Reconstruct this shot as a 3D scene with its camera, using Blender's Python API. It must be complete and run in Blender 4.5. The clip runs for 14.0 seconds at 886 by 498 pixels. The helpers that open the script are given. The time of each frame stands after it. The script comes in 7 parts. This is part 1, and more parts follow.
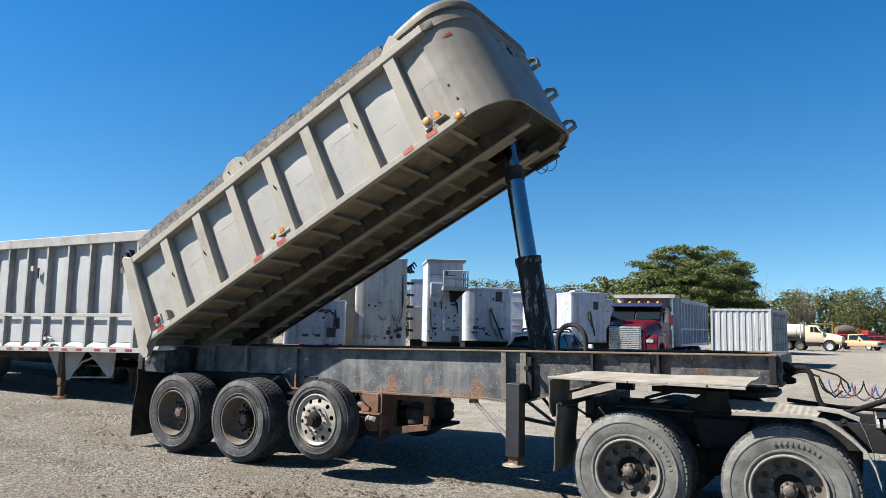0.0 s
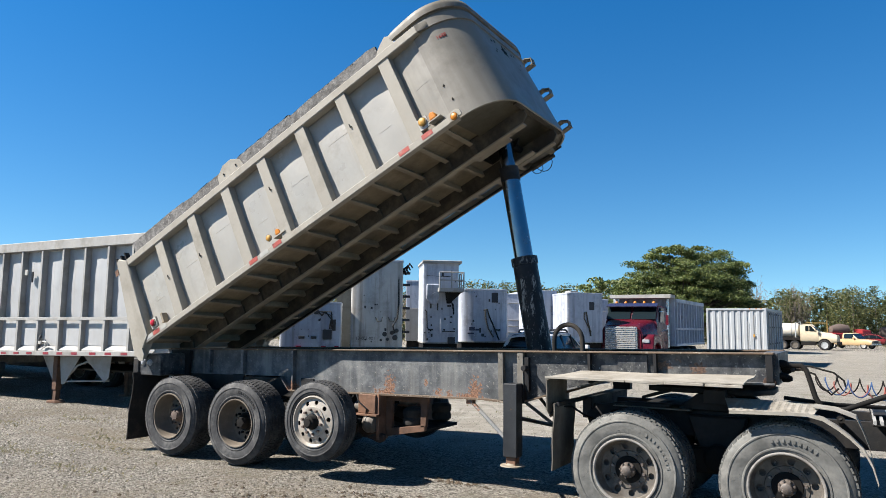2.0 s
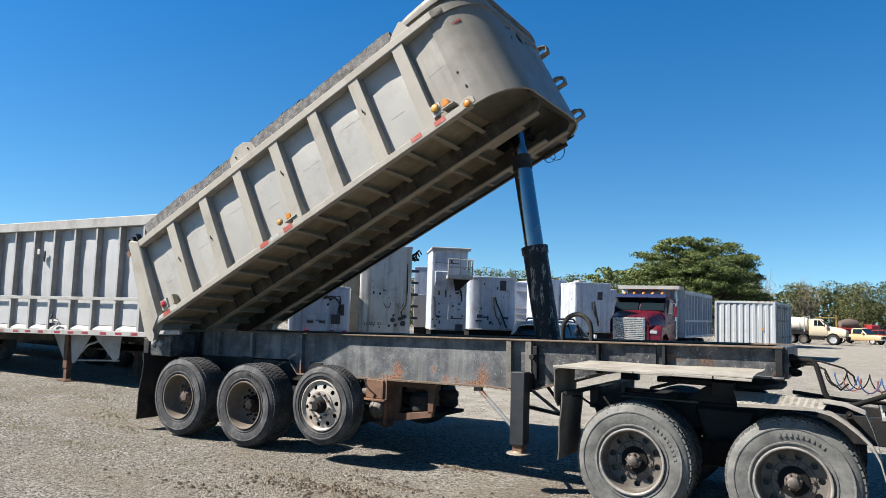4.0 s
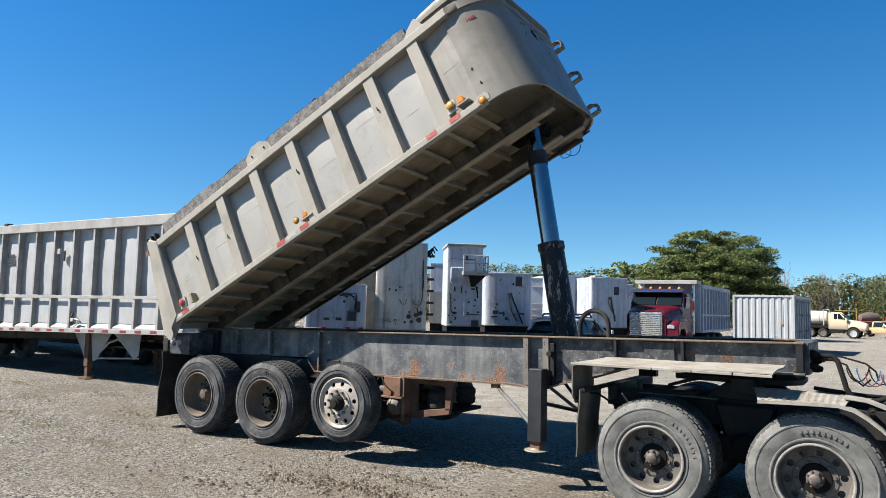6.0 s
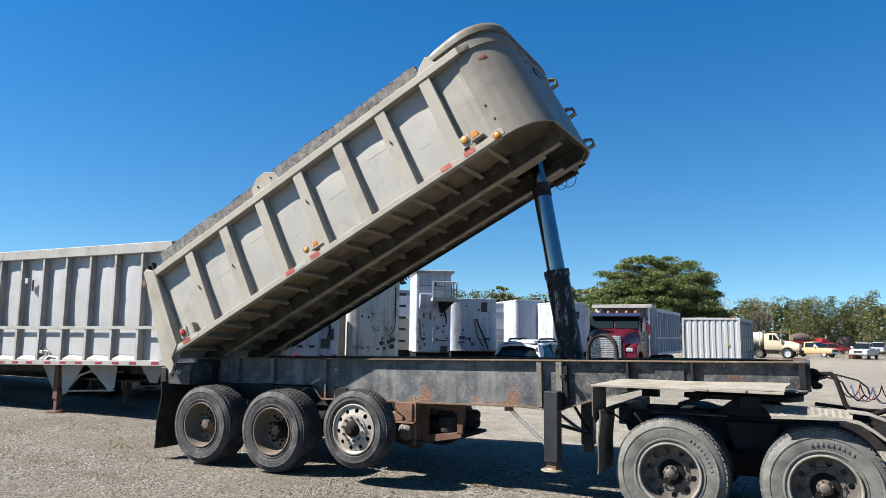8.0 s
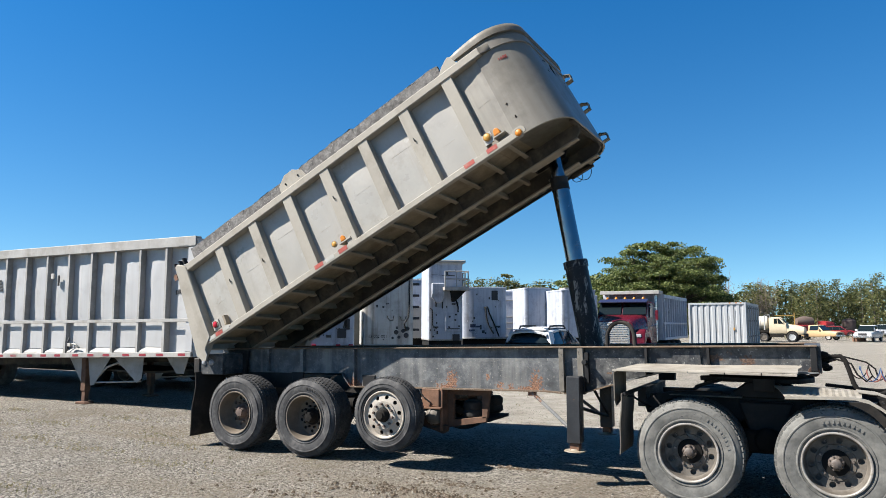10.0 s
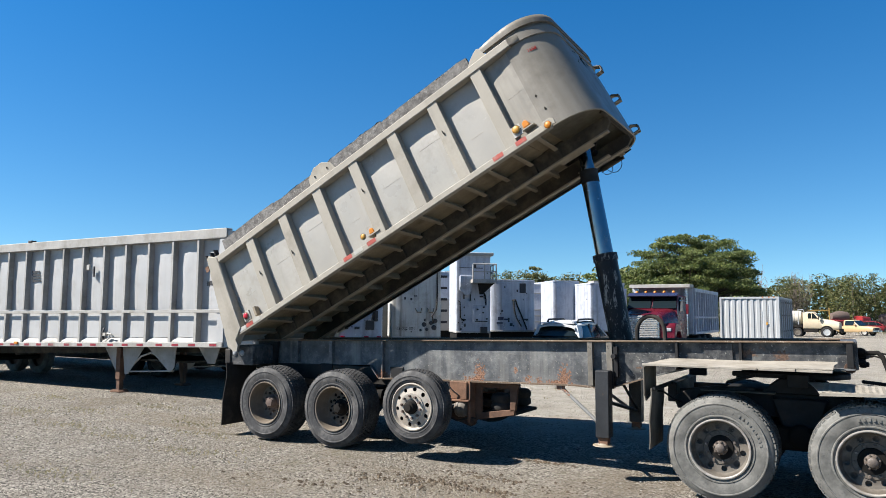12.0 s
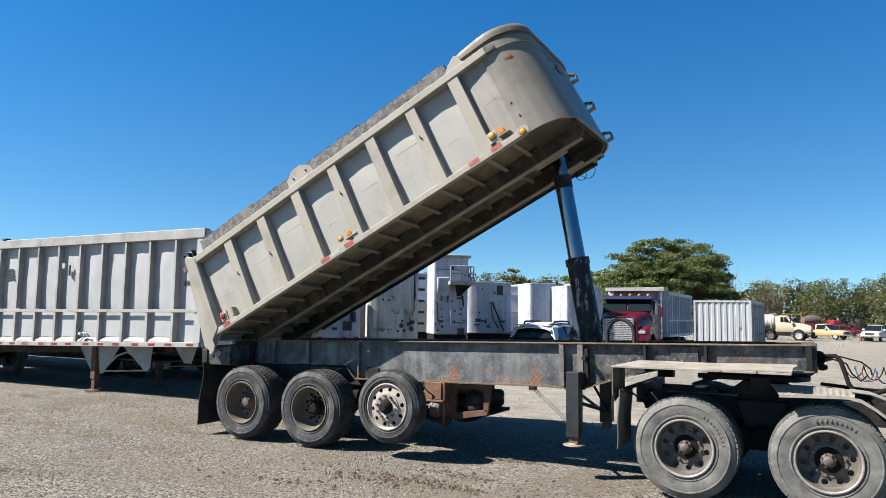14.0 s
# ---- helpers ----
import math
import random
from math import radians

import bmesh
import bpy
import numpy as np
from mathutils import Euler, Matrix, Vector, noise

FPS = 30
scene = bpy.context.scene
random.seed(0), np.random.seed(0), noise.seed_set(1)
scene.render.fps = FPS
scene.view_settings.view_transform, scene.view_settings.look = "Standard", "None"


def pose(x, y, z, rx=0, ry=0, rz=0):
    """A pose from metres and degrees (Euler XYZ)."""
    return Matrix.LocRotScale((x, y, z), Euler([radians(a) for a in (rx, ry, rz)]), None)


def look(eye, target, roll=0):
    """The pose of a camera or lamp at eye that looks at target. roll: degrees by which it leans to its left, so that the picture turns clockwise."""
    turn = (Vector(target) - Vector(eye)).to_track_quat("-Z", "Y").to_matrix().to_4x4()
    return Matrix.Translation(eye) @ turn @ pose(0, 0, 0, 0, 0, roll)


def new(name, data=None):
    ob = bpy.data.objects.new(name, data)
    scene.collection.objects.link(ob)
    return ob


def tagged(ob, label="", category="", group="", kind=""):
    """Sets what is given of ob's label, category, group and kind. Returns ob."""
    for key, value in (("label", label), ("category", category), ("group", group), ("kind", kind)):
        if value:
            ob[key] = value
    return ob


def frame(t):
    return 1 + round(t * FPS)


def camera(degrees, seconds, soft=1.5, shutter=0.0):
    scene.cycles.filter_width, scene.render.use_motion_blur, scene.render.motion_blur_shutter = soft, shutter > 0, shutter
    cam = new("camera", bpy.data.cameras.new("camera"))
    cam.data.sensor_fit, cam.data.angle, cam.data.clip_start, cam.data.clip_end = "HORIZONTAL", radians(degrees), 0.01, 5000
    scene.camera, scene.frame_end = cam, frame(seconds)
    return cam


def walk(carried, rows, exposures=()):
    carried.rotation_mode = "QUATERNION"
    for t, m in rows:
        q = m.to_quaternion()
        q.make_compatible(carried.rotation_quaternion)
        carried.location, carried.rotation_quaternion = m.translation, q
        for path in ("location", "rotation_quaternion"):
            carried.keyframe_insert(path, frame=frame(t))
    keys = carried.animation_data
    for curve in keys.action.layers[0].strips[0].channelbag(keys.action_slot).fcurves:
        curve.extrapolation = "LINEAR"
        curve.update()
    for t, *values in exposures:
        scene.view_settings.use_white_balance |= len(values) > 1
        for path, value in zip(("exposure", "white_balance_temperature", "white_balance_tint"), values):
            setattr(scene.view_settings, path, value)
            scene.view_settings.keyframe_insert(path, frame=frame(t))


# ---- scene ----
cam = camera(64.2, 14.0, soft=0.6)
PATH = [
    (0, (6.897, -7.749, 1.781), (5.8876, -6.0353, 1.992), 1.1),
    (0.5, (6.898, -7.744, 1.786), (5.8926, -6.0293, 2.004), 0.9),
    (1, (6.898, -7.745, 1.786), (5.8966, -6.0281, 2.01), 0.6),
    (1.5, (6.899, -7.741, 1.782), (5.9015, -6.0231, 2.008), 0.6),
    (2, (6.887, -7.746, 1.77), (5.8885, -6.0261, 1.986), 0.7),
    (2.5, (6.889, -7.739, 1.766), (5.8895, -6.0181, 1.964), 1.0),
    (3, (6.882, -7.755, 1.77), (5.8825, -6.0331, 1.957), 1.5),
    (5.5, (6.862, -7.759, 1.777), (5.811, -6.0659, 1.946), 1.7),
    (6, (6.856, -7.763, 1.791), (5.8001, -6.074, 1.956), 1.5),
    (6.5, (6.739, -7.764, 1.8), (5.6841, -6.073, 1.963), 1.4),
    (7, (6.564, -7.772, 1.795), (5.5566, -6.0563, 1.993), 1.4),
    (7.5, (6.334, -8.084, 1.778), (5.4188, -6.3218, 2.021), 0.9),
    (10, (6.216, -8.9, 1.794), (5.296, -7.136, 2.001), -0.0),
    (10.5, (6.224, -8.893, 1.8), (5.264, -7.15, 2.001), 0.4),
    (11, (6.192, -8.881, 1.792), (5.21, -7.15, 1.981), 0.4),
    (11.5, (6.201, -8.884, 1.802), (5.21, -7.156, 1.983), 0.3),
    (12, (6.207, -8.896, 1.801), (5.217, -7.168, 1.986), 0.4),
    (12.5, (6.245, -8.965, 1.804), (5.257, -7.236, 1.987), 0.7),
    (13, (6.223, -9.058, 1.798), (5.253, -7.319, 1.98), 0.8),
    (13.5, (6.262, -9.07, 1.801), (5.322, -7.315, 1.988), 0.8),
    (14, (6.327, -9.022, 1.808), (5.388, -7.266, 1.997), 0.8),
]
walk(cam, [(t, look(eye, target, roll)) for t, eye, target, roll in PATH], [(0.0, 1.5), (14.0, 1.5)])

# ---- light ----
SUN_FROM = Vector((-0.80, -0.54, 0.965)).normalized()
world = bpy.data.worlds.new("sky")
scene.world = world
world.use_nodes = True
wn = world.node_tree.nodes
sky = wn.new("ShaderNodeTexSky")
sky.sky_type = "NISHITA"
sky.sun_disc = False
sky.sun_elevation = math.asin(SUN_FROM.z)
sky.sun_rotation = math.atan2(SUN_FROM.x, SUN_FROM.y)
sky.altitude = 2000
sky.air_density, sky.dust_density, sky.ozone_density = 1.0, 0.0, 2.2
hue = wn.new("ShaderNodeHueSaturation")
hue.inputs["Saturation"].default_value = 1.27
tint = wn.new("ShaderNodeMix")
tint.data_type, tint.blend_type = "RGBA", "MULTIPLY"
tint.inputs["Factor"].default_value = 1.0
# look the sky up a few degrees higher, which dims the horizon
sky_tc, lift, unit = wn.new("ShaderNodeTexCoord"), wn.new("ShaderNodeVectorMath"), wn.new("ShaderNodeVectorMath")
lift.inputs[1].default_value = (0, 0, 0.045)
unit.operation = "NORMALIZE"
# paler and less blue towards the horizon
height, fade = wn.new("ShaderNodeSeparateXYZ"), wn.new("ShaderNodeValToRGB")
fade.color_ramp.elements[0].position, fade.color_ramp.elements[0].color = 0.08, (0.86, 0.94, 0.91, 1)
fade.color_ramp.elements[1].position, fade.color_ramp.elements[1].color = 0.42, (0.90, 1.035, 1.11, 1)
# overhead sky dimmed and less blue to weaken the fill in shade
zenith = fade.color_ramp.elements.new(1.0)
zenith.color = (0.72, 0.69, 0.63, 1)
world.node_tree.links.new(sky_tc.outputs["Generated"], height.inputs[0])
world.node_tree.links.new(height.outputs["Z"], fade.inputs[0])
world.node_tree.links.new(fade.outputs[0], [q for q in tint.inputs if q.name == "B" and q.type == "RGBA"][0])
world.node_tree.links.new(sky_tc.outputs["Generated"], lift.inputs[0])
world.node_tree.links.new(lift.outputs[0], unit.inputs[0])
world.node_tree.links.new(unit.outputs[0], sky.inputs["Vector"])
world.node_tree.links.new(sky.outputs[0], [q for q in tint.inputs if q.name == "A" and q.type == "RGBA"][0])
world.node_tree.links.new([q for q in tint.outputs if q.type == "RGBA"][0], hue.inputs["Color"])
world.node_tree.links.new(hue.outputs[0], wn["Background"].inputs[0])
wn["Background"].inputs[1].default_value = 0.057
sun_data = bpy.data.lights.new("sun", "SUN")
sun_data.energy, sun_data.angle, sun_data.color = 5.0, radians(0.5), (1.0, 0.95, 0.88)
sun = new("sun", sun_data)
sun.rotation_euler = SUN_FROM.to_track_quat("Z", "Y").to_euler()


# ---- mesh building ----
class Geo:
    """Gathers vertices and faces of one mesh."""

    def __init__(self):
        self.v, self.f = [], []

    def add(self, vs, fs):
        k = len(self.v)
        self.v += [tuple(p) for p in vs]
        self.f += [tuple(i + k for i in q) for q in fs]
        return self

    def box(self, x0, x1, y0, y1, z0, z1):
        vs = [(x, y, z) for x in (x0, x1) for y in (y0, y1) for z in (z0, z1)]
        return self.add(vs, [(0, 1, 3, 2), (4, 6, 7, 5), (0, 4, 5, 1), (2, 3, 7, 6), (0, 2, 6, 4), (1, 5, 7, 3)])

    def hexa(self, low, high):
        """A solid between two rings of points."""
        n = len(low)
        fs = [tuple(range(n))[::-1], tuple(range(n, 2 * n))]
        fs += [(i, (i + 1) % n, n + (i + 1) % n, n + i) for i in range(n)]
        return self.add(list(low) + list(high), fs)

    def prism(self, poly, plane, a, b):
        put = {"xz": lambda p, q, s: (p, s, q), "xy": lambda p, q, s: (p, q, s), "yz": lambda p, q, s: (s, p, q)}[plane]
        return self.hexa([put(p, q, a) for p, q in poly], [put(p, q, b) for p, q in poly])

    def lathe(self, prof, n=32, c=(0, 0, 0), axis="y", closed=False):
        """A profile of (radius, along) turned round an axis."""
        vs, fs, m = [], [], len(prof)
        for i in range(n):
            a = 2 * math.pi * i / n
            for r, s in prof:
                p, q = r * math.cos(a), r * math.sin(a)
                w = {"y": (p, s, q), "z": (p, q, s), "x": (s, p, q)}[axis]
                vs.append((w[0] + c[0], w[1] + c[1], w[2] + c[2]))
        for i in range(n):
            j = (i + 1) % n
            for k in range(m if closed else m - 1):
                l = (k + 1) % m
                fs.append((i * m + k, i * m + l, j * m + l, j * m + k))
        return self.add(vs, fs)

    def cyl(self, a, b, r0, r1=None, n=14):
        return self.tube([a, b], r0, n, r1)

    def tube(self, path, r, n=8, r_end=None):
        path = [Vector(p) for p in path]
        r_end = r if r_end is None else r_end
        vs, fs, m = [], [], len(path)
        up = None
        for i, p in enumerate(path):
            d = (path[min(i + 1, m - 1)] - path[max(i - 1, 0)]).normalized()
            if up is None:
                up = d.orthogonal().normalized()
            up = (up - d * up.dot(d)).normalized()
            side = d.cross(up)
            rr = r + (r_end - r) * i / max(m - 1, 1)
            for k in range(n):
                a = 2 * math.pi * k / n
                vs.append(p + rr * (math.cos(a) * up + math.sin(a) * side))
        for i in range(m - 1):
            for k in range(n):
                fs.append((i * n + k, i * n + (k + 1) % n, (i + 1) * n + (k + 1) % n, (i + 1) * n + k))
        fs += [tuple(range(n))[::-1], tuple(range((m - 1) * n, m * n))]
        return self.add(vs, fs)

    def ball(self, c, r, n=10, squash=(1, 1, 1)):
        vs, fs, h = [], [], n // 2
        for i in range(h + 1):
            t = math.pi * i / h
            for k in range(n):
                a = 2 * math.pi * k / n
                vs.append((c[0] + squash[0] * r * math.sin(t) * math.cos(a), c[1] + squash[1] * r * math.sin(t) * math.sin(a), c[2] + squash[2] * r * math.cos(t)))
        fs = [(i * n + k, (i + 1) * n + k, (i + 1) * n + (k + 1) % n, i * n + (k + 1) % n) for i in range(h) for k in range(n)]
        return self.add(vs, fs)

    def sheet(self, rows, thick=0.0, normal=(0, -1, 0)):
        """A grid of points; thick gives it a back."""
        r, c = len(rows), len(rows[0])
        vs = [p for row in rows for p in row]
        fs = [(i * c + j, i * c + j + 1, (i + 1) * c + j + 1, (i + 1) * c + j) for i in range(r - 1) for j in range(c - 1)]
        if thick:
            k = len(vs)
            vs = vs + [tuple(Vector(p) - thick * Vector(normal)) for p in vs]
            fs = fs + [tuple(i + k for i in q)[::-1] for q in fs]
            rim = [i for i in range(c)] + [i * c + c - 1 for i in range(1, r)] + [(r - 1) * c + j for j in range(c - 2, -1, -1)] + [i * c for i in range(r - 2, 0, -1)]
            fs += [(rim[i], rim[i - 1], rim[i - 1] + k, rim[i] + k) for i in range(len(rim))]
        return self.add(vs, fs)

    def holed(self, r0, r1, hole_r, mid, count, y, thick, bulge=0.0):
        """A ring-shaped disc, facing along y, with round holes through it."""
        for s in range(count):
            a0, a1 = 2 * math.pi * s / count, 2 * math.pi * (s + 1) / count
            am = (a0 + a1) / 2
            edge = []
            for k in range(4):
                edge.append((r0, a0 + (a1 - a0) * k / 4))
            edge.append((r0, a1))
            edge.append(((r0 + r1) / 2, a1))
            for k in range(5):
                edge.append((r1, a1 + (a0 - a1) * k / 4))
            edge.append(((r0 + r1) / 2, a0))
            ring = [(r * math.cos(a), r * math.sin(a)) for r, a in edge]
            cx, cz = mid * math.cos(am), mid * math.sin(am)
            inner = []
            for p, q in ring:
                d = Vector((p - cx, q - cz)).normalized() * hole_r
                inner.append((cx + d.x, cz + d.y))
            dep = lambda p, q: y + bulge * (math.hypot(p, q) - r0) / (r1 - r0)
            n = len(ring)
            vs = [(p, dep(p, q), q) for p, q in ring] + [(p, dep(p, q), q) for p, q in inner] + [(p, dep(p, q) + thick, q) for p, q in inner] + [(p, dep(p, q) + thick, q) for p, q in ring]
            fs = []
            for i in range(n):
                j = (i + 1) % n
                fs += [(i, j, n + j, n + i), (n + i, n + j, 2 * n + j, 2 * n + i), (2 * n + i, 2 * n + j, 3 * n + j, 3 * n + i)]
            self.add(vs, fs)
        return self

    def moved(self, m):
        self.v = [tuple(m @ Vector(p)) for p in self.v]
        return self

    def mesh(self, name, mat, bevel=0.0, smooth=35, seg=1):
        me = bpy.data.meshes.new(name)
        me.from_pydata(self.v, [], self.f)
        bm = bmesh.new()
        bm.from_mesh(me)
        bmesh.ops.recalc_face_normals(bm, faces=bm.faces)
        if bevel:
            es = [e for e in bm.edges if len(e.link_faces) == 2 and e.calc_face_angle(0) > 0.6]
            bmesh.ops.bevel(bm, geom=es, offset=bevel, segments=seg, affect="EDGES", clamp_overlap=True)
        bm.to_mesh(me)
        bm.free()
        if smooth:
            me.polygons.foreach_set("use_smooth", [True] * len(me.polygons))
            me.set_sharp_from_angle(angle=radians(smooth))
        me.materials.append(mat)
        return me


def part(name, geo, mat, parent, label="", at=None, bevel=0.0, smooth=35, seg=1):
    """One mesh object under a thing or a part; geo may be a Geo or a ready mesh."""
    me = geo.mesh(name, mat, bevel, smooth, seg) if isinstance(geo, Geo) else geo
    ob = new(name, me)
    ob.parent = parent
    if at is not None:
        ob.matrix_local = at
    if label:
        tagged(ob, label)
    return ob


def thing(name, label, category, m=None, group="", kind=""):
    ob = new(name)
    ob.empty_display_size = 0.2
    if m is not None:
        ob.matrix_basis = m
    return tagged(ob, label, category, group, kind)


def solo(name, geo, mat, label, category, m=None, group="", kind="", bevel=0.0, smooth=35):
    ob = new(name, geo.mesh(name, mat, bevel, smooth))
    if m is not None:
        ob.matrix_basis = m
    return tagged(ob, label, category, group, kind)


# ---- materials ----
ALBEDO_SCALE = 0.63  # lowers every colour so that shade renders darker against sun and sky


def material(name, color, rough=0.6, metal=0.0, vary=0.25, scale=3.0, fine=40.0, dirt=None, dirt_amount=0.0, dirt_scale=2.0, bump=0.15, bump_scale=60.0, streak=0.0, spec=0.35, spots=None, spot_level=0.66, spot_scale=9.0, per_object=0.0, scuffs=None, scuff_level=0.6, scuff_scale=30.0, spot_stretch=None):
    """A worn surface: base colour varied at two scales, dirt in patches and streaks, rust or chips in spots, fine relief."""
    color = tuple(c * ALBEDO_SCALE for c in color)
    dirt = dirt and tuple(c * ALBEDO_SCALE for c in dirt)
    spots = spots and tuple(c * ALBEDO_SCALE for c in spots)
    scuffs = scuffs and tuple(c * ALBEDO_SCALE for c in scuffs)
    mat = bpy.data.materials.new(name)
    mat.use_nodes = True
    nt = mat.node_tree
    N, L = nt.nodes, nt.links
    bsdf = N["Principled BSDF"]
    bsdf.inputs["Roughness"].default_value, bsdf.inputs["Metallic"].default_value = rough, metal
    bsdf.inputs["Specular IOR Level"].default_value = spec
    tc = N.new("ShaderNodeTexCoord")

    def noise_tex(sc, detail=4.0, stretch=None, rough_n=0.6):
        t = N.new("ShaderNodeTexNoise")
        t.inputs["Scale"].default_value, t.inputs["Detail"].default_value, t.inputs["Roughness"].default_value = sc, detail, rough_n
        if stretch:
            mp = N.new("ShaderNodeMapping")
            mp.inputs["Scale"].default_value = stretch
            L.new(tc.outputs["Object"], mp.inputs["Vector"])
            L.new(mp.outputs[0], t.inputs["Vector"])
        else:
            L.new(tc.outputs["Object"], t.inputs["Vector"])
        return t.outputs["Fac"]

    def ramp(fac, lo, hi, a=0.0, b=1.0):
        r = N.new("ShaderNodeMapRange")
        r.inputs["From Min"].default_value, r.inputs["From Max"].default_value = lo, hi
        r.inputs["To Min"].default_value, r.inputs["To Max"].default_value = a, b
        L.new(fac, r.inputs["Value"])
        return r.outputs[0]

    def mix(fac, a, b, mode="MIX"):
        m = N.new("ShaderNodeMix")
        m.data_type, m.blend_type = "RGBA", mode
        if isinstance(fac, float):
            m.inputs["Factor"].default_value = fac
        else:
            L.new(fac, m.inputs["Factor"])
        for key, val in (("A", a), ("B", b)):
            sock = [s for s in m.inputs if s.name == key and s.type == "RGBA"][0]
            if isinstance(val, tuple):
                sock.default_value = (*val, 1)
            else:
                L.new(val, sock)
        return [s for s in m.outputs if s.type == "RGBA"][0]

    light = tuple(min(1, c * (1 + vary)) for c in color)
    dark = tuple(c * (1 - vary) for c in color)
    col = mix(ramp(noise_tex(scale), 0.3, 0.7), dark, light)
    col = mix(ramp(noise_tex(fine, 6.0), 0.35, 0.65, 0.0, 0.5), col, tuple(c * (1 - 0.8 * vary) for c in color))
    if dirt:
        col = mix(ramp(noise_tex(dirt_scale, 8.0, None, 0.7), 0.62 - 0.3 * dirt_amount, 0.72, 0.0, min(1.0, 0.3 + dirt_amount)), col, dirt)
        if streak:
            col = mix(ramp(noise_tex(6.0, 4.0, (1, 1, 0.06)), 0.5, 0.75, 0.0, streak), col, dirt)
    if spots:
        col = mix(ramp(noise_tex(spot_scale, 10.0, spot_stretch, 0.75), spot_level, spot_level + 0.04), col, spots)
    if scuffs:
        col = mix(ramp(noise_tex(scuff_scale, 9.0, None, 0.7), scuff_level, scuff_level + 0.05, 0.0, 0.8), col, scuffs)
    if per_object:
        oi = N.new("ShaderNodeObjectInfo")
        col = mix(ramp(oi.outputs["Random"], 0, 1, 0, per_object), col, tuple(c * 0.45 for c in color))
    L.new(col, bsdf.inputs["Base Color"])
    rr = ramp(noise_tex(scale * 2.3, 5.0), 0.3, 0.7, max(0.02, rough - 0.12), min(1.0, rough + 0.12))
    L.new(rr, bsdf.inputs["Roughness"])
    if bump:
        b = N.new("ShaderNodeBump")
        b.inputs["Strength"].default_value, b.inputs["Distance"].default_value = bump, 0.01
        L.new(noise_tex(bump_scale, 5.0), b.inputs["Height"])
        L.new(b.outputs[0], bsdf.inputs["Normal"])
    return mat


RUST = (0.20, 0.085, 0.04)
M_BED = material("beige_paint", (0.445, 0.412, 0.352), 0.65, spec=0.2, vary=0.10, scale=1.5, fine=25, dirt=(0.25, 0.22, 0.17), dirt_amount=0.3, streak=0.35, bump=0.06, bump_scale=7, spots=(0.12, 0.085, 0.055), spot_level=0.70, spot_scale=10, scuffs=(0.50, 0.48, 0.43), scuff_level=0.64, scuff_scale=5)
# the front's shade is put into this darker copy, along with real stains
M_NOSE_SHADE = material("shaded_nose_paint", (0.295, 0.273, 0.232), 0.40, vary=0.08, scale=1.2, fine=20, dirt=(0.17, 0.15, 0.12), dirt_amount=0.36, streak=0.45, bump=0.05, bump_scale=5, spots=(0.07, 0.05, 0.035), spot_level=0.69, spot_scale=12)
# lighter copy of the nose colour for the sunlit side of the corner
M_SIDE = material("sunlit_corner_paint", (0.385, 0.36, 0.312), 0.40, vary=0.08, scale=1.2, fine=20, dirt=(0.17, 0.15, 0.12), dirt_amount=0.30, streak=0.35, bump=0.05, bump_scale=5, spots=(0.07, 0.05, 0.035), spot_level=0.69, spot_scale=12)
# lighter and less yellow than the ribs for the sky reflected in it
M_PANEL = material("beige_panel_paint", (0.485, 0.463, 0.418), 0.36, spec=0.5, vary=0.10, scale=1.1, fine=18, dirt=(0.30, 0.27, 0.215), dirt_amount=0.28, streak=0.4, bump=0.10, bump_scale=4, spots=(0.12, 0.085, 0.055), spot_level=0.715, spot_scale=9, scuffs=(0.56, 0.54, 0.50), scuff_level=0.62, scuff_scale=4)
M_OLIVE = material("dark_olive_floor_paint", (0.13, 0.118, 0.085), 0.5, vary=0.25, scale=4, dirt=(0.05, 0.042, 0.03), dirt_amount=0.5, bump=0.15)
M_UNDER = material("dusty_underside", (0.36, 0.30, 0.21), 0.85, vary=0.25, scale=3, dirt=(0.16, 0.125, 0.08), dirt_amount=0.5, bump=0.25, spots=(0.10, 0.075, 0.05), spot_level=0.64, spot_scale=6)
M_GRIME = material("grimy_lip_paint", (0.235, 0.213, 0.175), 0.6, vary=0.16, scale=3, dirt=(0.10, 0.085, 0.065), dirt_amount=0.5, streak=0.5, bump=0.08, bump_scale=9)
M_UNDER2 = material("grimy_bracket_steel", (0.34, 0.29, 0.21), 0.85, vary=0.3, scale=4, dirt=(0.05, 0.04, 0.03), dirt_amount=0.5, bump=0.2, spec=0.2)
# this black also stands in for shade in the recess, gaps and undersides
M_SILL = material("dirt_and_shade_black_steel", (0.035, 0.031, 0.027), 0.75, vary=0.4, spec=0.25, dirt=(0.14, 0.115, 0.08), dirt_amount=0.45, bump=0.25)
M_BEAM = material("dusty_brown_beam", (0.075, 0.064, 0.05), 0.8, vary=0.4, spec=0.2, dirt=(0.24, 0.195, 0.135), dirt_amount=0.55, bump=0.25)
M_EDGE = material("worn_tan_steel", (0.36, 0.30, 0.22), 0.6, vary=0.15, dirt=(0.2, 0.15, 0.1), dirt_amount=0.35)
M_PLANK = material("weathered_wood", (0.22, 0.21, 0.20), 0.95, vary=0.6, scale=14, fine=60, dirt=(0.075, 0.07, 0.066), dirt_amount=0.45, dirt_scale=12, bump=0.8, bump_scale=45, scuffs=(0.38, 0.365, 0.35), scuff_level=0.58, scuff_scale=26)
